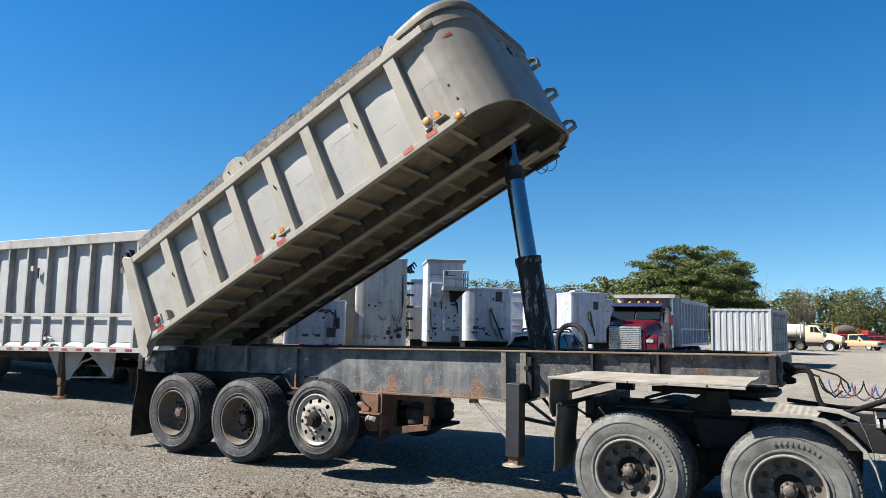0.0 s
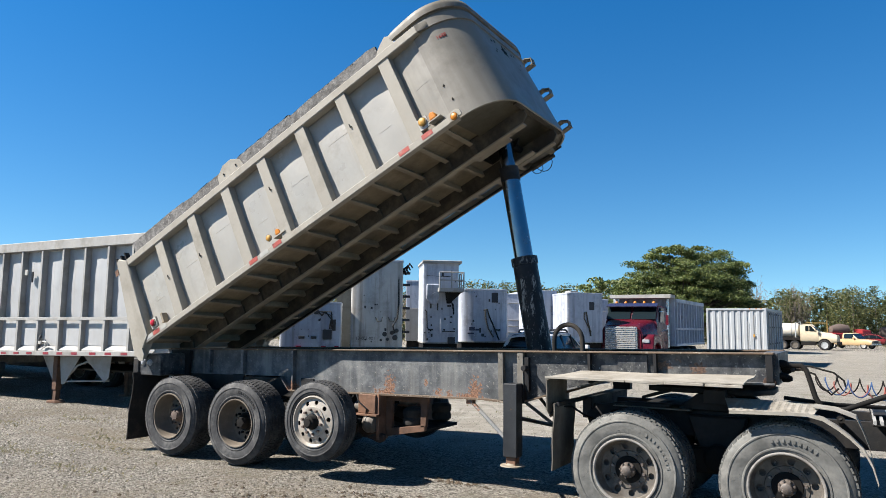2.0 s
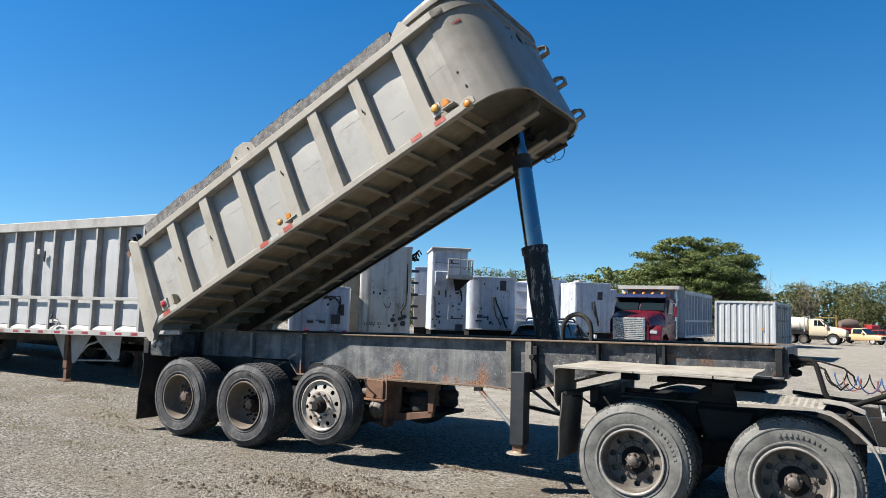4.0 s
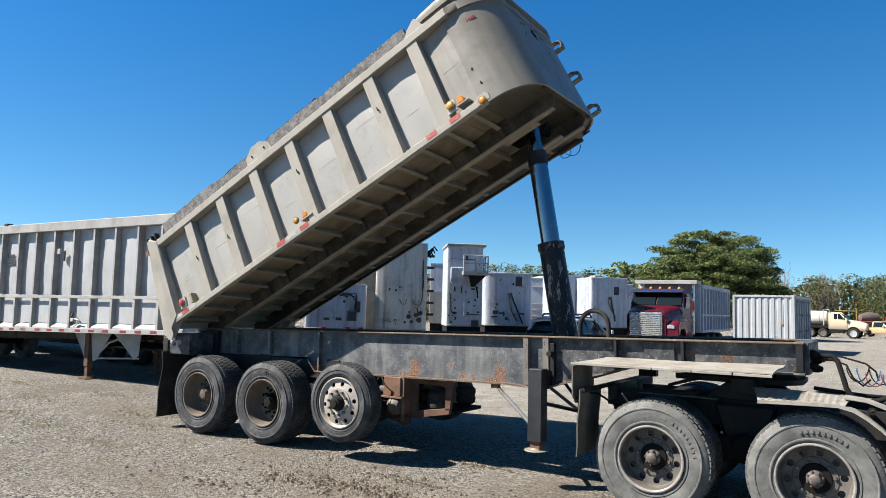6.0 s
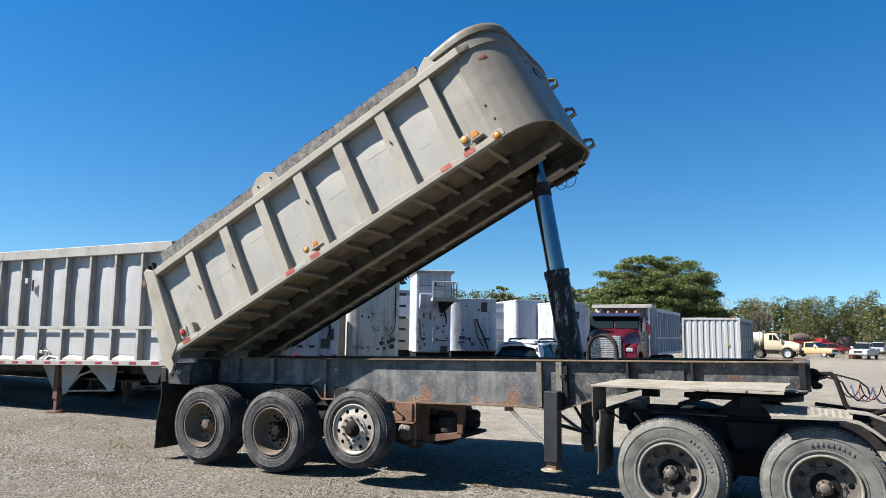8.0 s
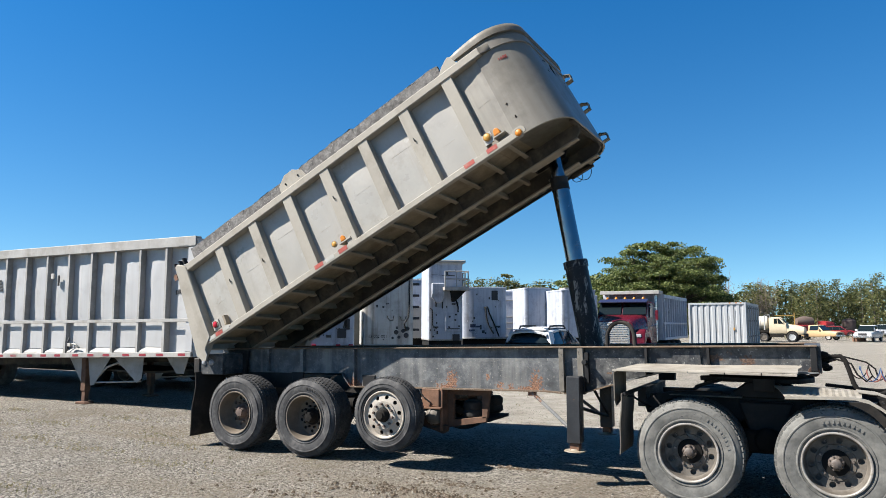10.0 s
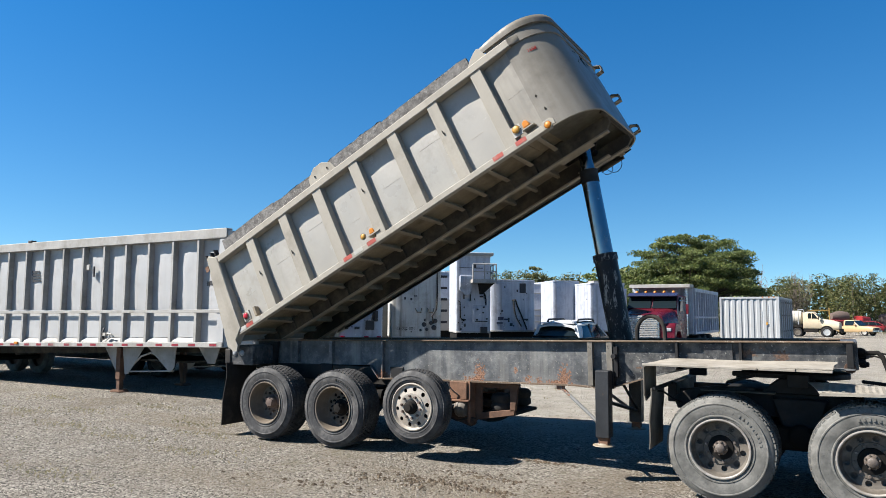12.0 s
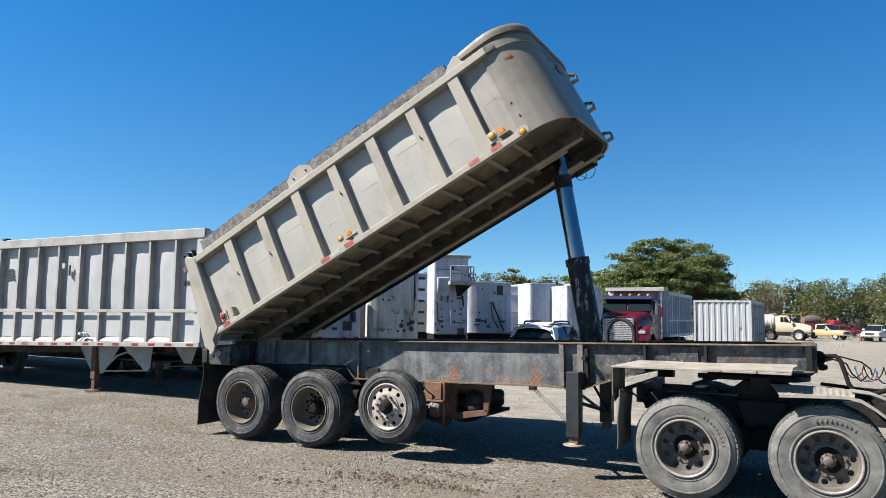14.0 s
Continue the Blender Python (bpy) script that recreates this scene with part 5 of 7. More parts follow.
for x, y in ((4.44, 0.42), (5.62, -0.62)):
    part("deck_bracket", Geo().box(x, x + 0.2, y, y + 0.1, 1.07, 1.2), M_BLACK, deck, "", None, 0.004)
g = Geo().prism([(-1.255, 1.262), (-0.70, 1.29), (-0.72, 1.0), (-0.90, 0.96), (-1.15, 0.90), (-1.245, 0.98)], "yz", 4.285, 4.297)
tr("flap_hanger", g, M_FLAP, "dusty sheet-metal flap hanger", 0)
rows = []
for k in range(8):
    z = 1.04 - 0.63 * k / 7
    rows.append([(4.36 - 0.03 * k / 7 + 0.006 * math.sin(k * 1.3), y, z) for y in (-1.25, -1.05, -0.85, -0.66)])
tr("mud_flap", Geo().sheet(rows, 0.012, (-1, 0, 0)), M_FLAP, "dusty grey rubber mud flap", 0)
tr("mud_flap", Geo().sheet([[(p[0], -p[1], p[2]) for p in r] for r in rows], 0.012, (-1, 0, 0)), M_RUBBER, "", 0)
tr("flap_bar", Geo().cyl((4.38, -1.2, 1.03), (4.38, 1.2, 1.03), 0.025, 0.025, 8), M_BLACK)
g = Geo().prism([(4.50, 0.78), (4.46, 0.90), (4.62, 1.0), (4.90, 1.04), (5.30, 1.04), (5.30, 1.01), (4.9, 0.99), (4.72, 0.93), (4.68, 0.78)], "xz", -0.60, -0.48)
tr("frame_tail", g, M_BLACK, "black frame end bracket", 0.006)
tr("tail_hose", Geo().tube([(4.30, -1.2, 0.92), (4.34, -1.1, 1.0), (4.4, -0.85, 0.98), (4.46, -0.7, 0.9), (4.55, -0.6, 0.84)], 0.012, 6), M_BLACK)
# pale colour stands in for the sunlit highlight on the frame top
tr("dusty_pan", Geo().prism([(4.75, 1.0), (5.5, 1.0), (5.5, 0.988), (4.75, 0.988)], "xz", -0.62, -0.40), M_POST, "", 0.003)
# quarter fender over the front drive wheel: flat tread plate, then a near rim and an inner strap bent down
NEAR = [(5.94, 1.08), (6.15, 1.088), (6.40, 1.095), (6.53, 1.098), (6.64, 1.07), (6.73, 1.015), (6.82, 0.945), (6.91, 0.855), (6.965, 0.74), (7.0, 0.60)]
rows = []
for i in range(8):
    q = i / 7
    rows.append([(5.94 - 0.12 * j * (1 - q) + (0.64 + 0.03 * j) * q, -1.255 + 0.58 * j, 1.084 + 0.015 * q + 0.065 * math.sin(j * 1.2) * (1 - 0.55 * q) + 0.004 * math.sin(7 * q + 5 * j)) for j in (0, 0.12, 0.25, 0.5, 0.75, 1)])
qf = tr("quarter_fender", Geo().sheet(rows, 0.008, (0, 0, 1)), M_TREAD, "dusty tread-plate quarter fender bent down at its end", 0, smooth=40)
g = Geo()
for k in range(11):
    for j in range(9):
        x, y = 5.97 + 0.055 * k, -1.22 + 0.055 * j
        jj = (y + 1.275) / 0.6
        z = 1.087 + 0.015 * k / 11 + 0.065 * math.sin(jj * 1.2) * (1 - 0.55 * k / 11)
        d = 0.013 if (j + k) % 2 else -0.013
        g.box(x - 0.014, x + 0.014, y + d * 0.3 - 0.004, y + d * 0.3 + 0.004, z, z + 0.005)
tagged(part("tread_pattern", g, M_TREAD, qf, "", None, 0, 0), kind="stuff")
curve = [NEAR[0]] + NEAR[2:]
part("fender_rim", Geo().sheet([[(p, y, q + 0.004) for y in (-1.258, -1.20, -1.14)] for p, q in curve[2:]], 0.008, (0, 0, 1)), M_TREAD, qf, "curved outer rim of the fender")
part("fender_edge", Geo().sheet([[(p, -1.262, q + 0.008), (p - 0.004, -1.262, q - 0.020)] for p, q in NEAR], 0.007, (0, -1, 0)), M_TREAD, qf, "rolled fender edge")
INNER = [(6.56, 1.135), (6.72, 1.12), (6.87, 1.065), (6.91, 0.97), (6.95, 0.84), (6.99, 0.62)]
part("fender_strap", Geo().sheet([[(p, y, q) for y in (-1.03, -0.86, -0.70)] for p, q in INNER], 0.008, (0, 0, 1)), M_TREAD, qf, "inner tread-plate strap bent downwards", None, 0, 20)
part("fender_post", Geo().cyl((6.3, -0.46, 1.0), (6.3, -1.0, 1.09), 0.022, 0.022, 8), M_BLACK, qf)
part("fender_post", Geo().cyl((6.75, -0.46, 0.95), (6.75, -1.0, 1.06), 0.022, 0.022, 8), M_BLACK, qf)
part("hook_eye", Geo().lathe([(0.03, -0.006), (0.03, 0.006), (0.016, 0.006), (0.016, -0.006)], 14, (6.76, -1.05, 1.05), "y", True), M_DARK, qf)
# deck and hoses ahead of the wheels
deck2 = tr("catwalk", Geo().box(6.98, 8.6, -0.82, 0.8, 0.985, 1.0), M_DARK, "slotted metal catwalk")
for k in range(31):
    x = 6.99 + 0.052 * k
    part("catwalk_bar", Geo().box(x, x + 0.022, -0.82, 0.8, 1.0, 1.03), M_ALU2, deck2)
tr("fuel_tank", Geo().lathe([(0.0, 7.45), (0.28, 7.45), (0.30, 7.47), (0.30, 9.2), (0.0, 9.2)], 32, (0, -0.78, 0.62), "x"), M_DARK, "dark grimy side tank")
tr("air_tank", Geo().lathe([(0.0, 7.2), (0.08, 7.22), (0.11, 7.26), (0.11, 7.7), (0.0, 7.74)], 20, (0, -0.62, 0.86), "x"), M_BLACK)
tr("valve", Geo().ball((7.32, -0.75, 0.93), 0.06, 12), M_DARK)
Z0 = 1.34
tr("gladhand", Geo().box(6.30, 6.38, -0.20, -0.14, Z0 + 0.03, Z0 + 0.08), M_HUB, "brown air line coupling", 0.01)
tr("gladhand", Geo().box(6.30, 6.42, 0.05, 0.15, Z0 + 0.03, Z0 + 0.10), M_RUST, "", 0.01)
tr("hose", Geo().tube([(6.28, -0.36, 1.425), (6.38, -0.38, 1.44), (6.45, -0.39, 1.445), (6.49, -0.40, 1.40), (6.52, -0.42, 1.30), (6.555, -0.44, 1.17), (6.60, -0.46, 1.09), (6.70, -0.46, 1.065), (6.80, -0.46, 1.08), (7.08, -0.46, 1.20), (7.4, -0.42, 1.32), (7.8, -0.3, 1.5)], 0.024, 10), M_DARK, "thick black hydraulic hose")
tr("hose", Geo().tube([(6.30, -0.15, 1.41), (6.42, -0.16, 1.40), (6.55, -0.2, 1.36), (6.60, -0.22, 1.25), (6.68, -0.22, 1.18), (6.74, -0.2, 1.24)], 0.010, 8), M_DARK, "thin black air hose")
tr("hose", Geo().tube([(6.30, 0.1, 1.42), (6.5, 0.05, 1.42), (6.7, 0.0, 1.37), (6.78, 0.0, 1.30), (6.8, 0.0, 1.22)], 0.010, 8), M_DARK)
tr("hose", Geo().tube([(6.3, -0.45, 1.15), (6.7, -0.3, 1.10), (7.0, -0.1, 1.08), (7.5, 0.1, 1.06)], 0.02, 8), M_DARK)


def coil(y, r, z, x0, x1, turns, ph):
    pts = []
    n = int(turns * 14)
    for i in range(n + 1):
        a = 2 * math.pi * turns * i / n + ph
        pts.append((x0 + (x1 - x0) * i / n + 0.03 * math.cos(a), y + 0.5 * r * math.cos(a), z - 0.06 * math.sin(math.pi * i / n) + r * math.sin(a)))
    return pts


tr("coiled_hose", Geo().tube(coil(-0.15, 0.075, 1.26, 6.60, 9.0, 13, 0.5), 0.0065, 6), M_BLUEHOSE, "blue coiled air hose")
tr("coiled_hose", Geo().tube(coil(-0.02, 0.06, 1.23, 6.70, 9.0, 17, 1.5), 0.0065, 6), M_REDHOSE, "red coiled air hose")
tr("coiled_hose", Geo().tube(coil(0.10, 0.075, 1.27, 6.56, 9.0, 13, 2.4), 0.007, 6), M_DARK, "black coiled cable")

# raised lettering on the tyre walls, as plain blocks
for x, y, z, a0, n in ((0.105, -1.232, 0.522, 82, 9), (6.345, -1.172, 0.464, 104, 9), (5.015, -1.172, 0.464, 60, 9)):
    g = Geo()
    for k in range(n):
        a = radians(a0 - 6.2 * k)
        r = 0.395
        g.add([Vector((x + (r + p) * math.cos(a + q), y + 0.0005 + w, z + (r + p) * math.sin(a + q))) for w in (0.0, 0.012) for p, q in ((-0.014, -0.028), (0.014, -0.028), (0.014, 0.024), (-0.014, 0.024))], [(0, 1, 2, 3), (4, 7, 6, 5), (0, 4, 5, 1), (1, 5, 6, 2), (2, 6, 7, 3), (3, 7, 4, 0)])
    tagged(part("sidewall_marking", g, M_TYRE_D if x < 1 else M_TYRE_G, trailer if x < 1 else tractor, "", None, 0, 0), kind="stuff")

# ---- aluminium trailer parked behind ----
hop = thing("aluminium_trailer", "long ribbed aluminium dump trailer parked on its landing legs", "trailer")
XR, XL, YN, YF = -4.66, -17.2, 1.26, 3.75


def floor_z(x):
    return 1.115 + (x - XR) * 0.0245


def ht(name, g, mat, label="", bevel=0.004, smooth=35, parent=None):
    return part(name, g, mat, parent or hop, label, None, bevel, smooth)


TOPZ = 3.525
for (ya, yb, s) in ((YN, YN + 0.16, 1), (YF, YF - 0.16, -1)):
    lo, hi = min(ya, yb), max(ya, yb)
    ht("top_rail", Geo().box(XL, XR, lo - 0.02, hi, TOPZ - 0.21, TOPZ), M_ALU2, "dull aluminium top rail", 0.012)
    ht("mid_band", Geo().prism([(XL, 1.78), (XR, 1.875), (XR, 1.81), (XL, 1.715)], "xz", ya - 0.017 * s, ya + 0.008 * s), M_ALU2, "aluminium belt strap across the ribs", 0.003)
    ht("bottom_rail", Geo().prism([(XL, floor_z(XL) + 0.10), (XR, floor_z(XR) + 0.10), (XR, floor_z(XR)), (XL, floor_z(XL))], "xz", lo - 0.03, hi), M_ALU2, "aluminium bottom rail", 0.006)
    yp = YN + 0.13 if s > 0 else YF - 0.13
    n = 15
    for k in range(n + 1):
        x = -5.46 - 0.775 * k
        zb = floor_z(x) + 0.1
        ht("side_rib", Geo().box(x - 0.05, x + 0.018, min(yp, ya - 0.005 * s), max(yp, ya - 0.005 * s), 1.85, TOPZ - 0.20), M_ALU2, "", 0.006)
        ht("side_rib", Geo().box(x - 0.06, x + 0.02, min(yp, ya - 0.01 * s), max(yp, ya - 0.01 * s), zb - 0.01, 1.82), M_ALU2, "", 0.006)
        b = x - 0.775
        rows = []
        for i in range(9):
            q = i / 8
            rows.append([(b + 0.775 * j / 8, yp - s * (0.022 * math.sin(math.pi * q) * math.sin(math.pi * j / 8) + 0.013 * noise.noise(Vector((b * 2 + j * 0.6, q * 4, 1.0))) + 0.008 * noise.noise(Vector((b * 5 + j * 1.7, q * 11, 4.0)))), 1.82 + 1.51 * q) for j in range(9)])
        ht("side_panel", Geo().sheet(rows, 0.006, (0, -s, 0)), M_ALU, "bulged, dented aluminium side panel", 0, 60)
        rows = [[(b + 0.775 * j / 4, yp - s * (0.045 + 0.006 * math.sin(math.pi * j / 4)), z) for j in range(5)] for z in (zb + 0.10, (zb + 1.85) / 2, 1.84)]
        ht("lower_panel", Geo().sheet(rows, 0.006, (0, -s, 0)), M_ALU, "", 0, 60)
        ht("lower_panel_lip", Geo().prism([(yp, zb + 0.13), (ya, zb + 0.005), (ya, zb - 0.01), (yp, zb - 0.01)], "yz", b + 0.06, x - 0.06), M_ALU2, "bright sloping lower edge", 0)
    ht("side_panel", Geo().box(-5.46, XR, min(yp, yp + s * 0.006), max(yp, yp + s * 0.006), floor_z(XR), 3.34), M_ALU, "", 0)
    ht("corner_post", Geo().box(-4.86, XR, lo - 0.004, hi, floor_z(XR) + 0.1, 3.315), M_ALU, "smooth aluminium corner post", 0.01)
ht("front_wall", Geo().box(XR - 0.02, XR + 0.02, YN + 0.02, YF - 0.02, floor_z(XR), 3.48), M_ALU, "aluminium end wall", 0.004)
ht("rear_wall", Geo().box(XL - 0.02, XL + 0.02, YN + 0.02, YF - 0.02, floor_z(XL), 3.48), M_ALU2)
ht("floor_plate", Geo().prism([(XL, floor_z(XL) + 0.06), (XR, floor_z(XR) + 0.06), (XR, floor_z(XR) + 0.02), (XL, floor_z(XL) + 0.02)], "xz", YN, YF), M_SILL, "", 0)
ht("rail_reinforcement", Geo().box(-5.1, XR + 0.02, YN - 0.024, YN - 0.02, 3.34, 3.51), M_GREY, "", 0)
ht("top_clip", Geo().box(-11.6, -11.45, YN - 0.03, YN + 0.1, TOPZ, TOPZ + 0.05), M_BARS, "dark clip on the rail")
x = XR - 0.15
k = 0
while x > XL:
    z = floor_z(x - 0.1)
    ht("reflector_tape", Geo().prism([(x - 0.20, floor_z(x - 0.2) + 0.025), (x, floor_z(x) + 0.025), (x, floor_z(x) + 0.075), (x - 0.2, floor_z(x - 0.2) + 0.075)], "xz", YN - 0.034, YN - 0.029), M_TAPE_D, "", 0)
    x -= 0.5 if k % 3 else 0.62
    k += 1
# nameplate and marks as plain bars
for k in range(4):
    ht("nameplate_bar", Geo().box(-11.50 - 0.02 * k, -11.17 - 0.02 * k, YN + 0.09, YN + 0.096, 2.54 + 0.075 * k, 2.592 + 0.075 * k), M_BARS, "", 0)
for k in range(5):
    ht("emblem_bar", Geo().box(-5.30 + 0.075 * k, -5.24 + 0.075 * k, YN + 0.118, YN + 0.126, 2.36 + 0.02 * (k % 2), 2.45 + 0.015 * (k % 3)), M_BARS, "", 0)
for k in range(3):
    ht("emblem_bar", Geo().box(-11.55, -11.17, YN + 0.118, YN + 0.124, 1.50 + 0.05 * k, 1.53 + 0.05 * k), M_BARS, "", 0)
ht("tie_bracket", Geo().box(-9.16, -9.06, YN - 0.03, YN + 0.01, 2.78, 2.90), M_TAPE_W, "small white tie bracket")
ht("tie_strap", Geo().box(-9.0, -8.96, YN + 0.03, YN + 0.06, 2.62, 2.86), M_BARS)
g = Geo().tube([(-8.05, YN - 0.02, 1.24), (-8.10, YN - 0.06, 1.31), (-8.22, YN - 0.06, 1.33), (-8.30, YN - 0.05, 1.28)], 0.022, 8)
g.box(-8.36, -8.26, YN - 0.09, YN - 0.02, 1.27, 1.34)
ht("tarp_hook", g, M_TAPE_W, "white bent hook")
ht("strap", Geo().tube([(-8.42, YN - 0.02, 1.2), (-8.47, YN - 0.02, 1.32), (-8.45, YN + 0.02, 1.46)], 0.02, 6), M_BARS, "dark strap")
ht("marker_lamp", Geo().box(-11.9, -11.75, YN - 0.06, YN - 0.03, 1.0, 1.06), M_AMBER, "orange side marker lamp", 0.006)
# legs and gussets
for s, yl in ((-1, YN + 0.36), (1, YF - 0.36)):
    leg = ht("landing_leg", Geo().box(-8.37, -8.22, yl - 0.07, yl + 0.07, 0.28, 1.0), M_RUST_L, "rusty brown landing leg", 0.006)
    part("inner_leg", Geo().box(-8.35, -8.24, yl - 0.05, yl + 0.05, 0.02, 0.30), M_RUST_L, leg, "", None, 0.004)
    part("foot", Geo().prism([(-8.47, 0.0), (-8.12, 0.0), (-8.18, 0.05), (-8.41, 0.05)], "xz", yl - 0.13, yl + 0.13), M_RUST, leg, "", None, 0.006)
    ht("gusset", Geo().prism([(-8.85, floor_z(-8.85)), (-8.37, floor_z(-8.37)), (-8.37, 0.42), (-8.45, 0.50)], "xz", yl - 0.03, yl - 0.02), M_ALU2, "pale triangular gusset plate", 0.002)
    ht("gusset", Geo().prism([(-8.21, floor_z(-8.2)), (-7.45, floor_z(-7.45)), (-7.98, 0.42), (-8.10, 0.40)], "xz", yl - 0.03, yl - 0.02), M_ALU2, "", 0.002)
    ht("gusset", Geo().prism([(-7.3, floor_z(-7.3)), (-6.35, floor_z(-6.35)), (-6.40, 0.62), (-6.55, 0.52), (-6.68, 0.62)], "xz", yl + 0.08 * s, yl + 0.08 * s + 0.01), M_ALU2, "", 0.002)
    ht("arch_brace", Geo().tube([(-7.95, yl, 0.55), (-7.6, yl, 0.82), (-7.25, yl, 0.92), (-6.95, yl, 0.82), (-6.6, yl, 0.62)], 0.025, 6), M_ALU2)
    ht("tie_bar", Geo().cyl((-8.0, yl, 0.47), (-6.5, yl, 0.55), 0.02, 0.02, 6), M_ALU2)
    ht("coupler_gusset", Geo().prism([(-5.75, floor_z(-5.75)), (-5.1, floor_z(-5.1)), (-5.25, 0.75), (-5.45, 0.75)], "xz", yl - 0.02, yl), M_ALU2, "", 0.002)
    ht("frame_beam", Geo().prism([(XL, floor_z(XL)), (XR - 0.1, floor_z(XR)), (XR - 0.1, floor_z(XR) - 0.12), (XL, floor_z(XL) - 0.25)], "xz", yl + 0.3 * (-s) - 0.04, yl + 0.3 * (-s) + 0.04), M_SILL, "", 0)
ht("shelf_plate", Geo().box(-8.6, -6.2, YN + 0.5, YF - 0.5, 0.72, 0.76), M_SILL)
for x in (-15.85, -14.6):
    ht("axle", Geo().cyl((x, YN + 0.3, 0.5), (x, YF - 0.3, 0.5), 0.065, 0.065, 12), M_DARK)
    for far in (False, True):
        wheel(hop, x, YF - 0.08 if far else YN + 0.08, 0.505, "drive", 0.50, 0.27, "dusty_far", M_TYRE_G, 3, 50, 0.006, far, 20, M_HUB, "dirty pale steel wheel")

# dark trailer added behind it, raised and lengthened to block light beneath
lo = thing("added_dark_trailer", "added dark trailer that blocks light beneath the aluminium trailer", "trailer", None)
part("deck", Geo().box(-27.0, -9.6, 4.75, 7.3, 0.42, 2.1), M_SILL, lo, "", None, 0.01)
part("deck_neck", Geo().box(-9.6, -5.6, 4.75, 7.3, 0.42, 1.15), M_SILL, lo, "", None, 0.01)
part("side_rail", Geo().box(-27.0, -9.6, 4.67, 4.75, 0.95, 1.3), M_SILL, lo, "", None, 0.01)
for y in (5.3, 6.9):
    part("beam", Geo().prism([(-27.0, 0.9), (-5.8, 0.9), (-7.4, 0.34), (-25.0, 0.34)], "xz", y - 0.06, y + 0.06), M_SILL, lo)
for x in (-24.6, -23.3, -11.9, -10.6):
    for far in (False, True):
        wheel(lo, x, 7.28 if far else 4.45, 0.505, "deep", 0.50, 0.27, "single_far", M_TYRE_D, 3, 50, 0.006, far, 20, M_RUST)
    part("axle", Geo().cyl((x, 5.1, 0.5), (x, 7.1, 0.5), 0.065, 0.065, 10), M_DARK, lo)

# ---- the yard beyond ----
# origin and heading of the camera late in its path
YARD = pose(6.24, -8.96, 0, 0, 0, 29.78)


def yard(x, d, z=0.0, turn=0.0):
    """A place in the yard, fitted to the camera's view: x to its right, d its depth."""
    return YARD @ pose(x, d, z, 0, 0, turn)


def equipment_trailer(name, label, x0, x1, d, z0, z1, length, nose, mat, turn=0.0, group="white equipment trailers"):
    """A tall closed trailer seen from its nose: rounded or flat front, wall seams, running gear."""
    ob = thing(name, label, "trailer", yard((x0 + x1) / 2, d, 0, turn), group)
    w = (x1 - x0) / 2
    n = 24
    plan = []
    for i in range(n + 1):
        a = math.pi * i / n
        plan.append((-w * math.cos(a), nose - nose * math.sin(a) ** 0.44 if 0 < i < n else nose))
    plan = plan + [(w, length), (-w, length)]
    part("body", Geo().prism(plan, "xy", z0, z1), mat, ob, "", None, 0.02, 30)
    part("roof_edge", Geo().prism([(p * 1.012, q * 1.0 - 0.012) for p, q in plan], "xy", z1 - 0.05, z1 + 0.02), M_GREY if mat is M_GREY else M_WHITE, ob, "", None, 0.01, 30)
    part("lower_edge", Geo().prism([(p * 1.008, q - 0.008) for p, q in plan], "xy", z0, z0 + 0.05), M_ALU2, ob, "", None, 0.006, 30)
    # dark boxes widened so that they also stand in for shade underneath
    part("underframe", Geo().box(-w * 0.94, w * 0.94, nose * 0.6 + 0.06, length, z0 - 0.34, z0), M_DARK, ob)
    part("running_gear", Geo().box(-w * 0.8, w * 0.8, nose + 0.4, length, 0.35, z0 - 0.34), M_SILL, ob)
    for dd in (length - 0.6,):
        for s in (-1, 1):
            part("wheel", Geo().lathe([(0.0, -0.1), (0.28, -0.1), (0.3, -0.13), (0.46, -0.13), (0.5, -0.09), (0.5, 0.13), (0.0, 0.13)], 20, (0, 0, 0), "x"), M_CARTYRE, ob, "", pose(s * (w - 0.15), dd, 0.5))
    for s in (-1, 1):
        part("landing_leg", Geo().box(s * w * 0.7 - 0.06, s * w * 0.7 + 0.06, 0.75, 0.87, 0.0, z0), M_DARK, ob)
    return ob


def front_box(ob, name, x0, x1, z0, z1, y, mat, dep=0.05, bevel=0.008, label=""):
    return part(name, Geo().box(x0, x1, y - dep, y + 0.02, z0, z1), mat, ob, label, None, bevel)


rng = random.Random(5)
# low white unit with black fittings
a = equipment_trailer("equipment_trailer", "white trailer front with black fittings and red lamps", -3.25, -1.66, 19.6, 1.12, 2.35, 1.5, 0.05, M_WHITE, 7)
for x, z, w, h in ((0.45, 1.50, 0.24, 0.26), (0.10, 1.42, 0.14, 0.07), (-0.22, 1.42, 0.16, 0.07), (0.15, 2.1, 0.12, 0.14), (0.62, 1.75, 0.10, 0.3), (-0.45, 1.9, 0.1, 0.1)):
    front_box(a, "fitting", x - w / 2, x + w / 2, z - h / 2, z + h / 2, 0.0, M_BARS)
for x in (-0.35, 0.30, 0.64):
    front_box(a, "red_lamp", x, x + 0.12, 1.16, 1.20, 0.0, M_REDLENS)
for k in range(14):
    front_box(a, "rivet", -0.6 + 0.09 * k, -0.585 + 0.09 * k, 1.62 + 0.4 * (k % 2), 1.635 + 0.4 * (k % 2), 0.0, M_BARS, 0.01, 0)
for k in range(3):
    part("hose", Geo().tube([(0.5 + 0.05 * k, -0.06, 1.65), (0.55, -0.16, 1.9 + 0.1 * k), (0.4 - 0.1 * k, -0.12, 2.1), (0.3, -0.03, 2.0)], 0.018, 6), M_RUBBER, a)
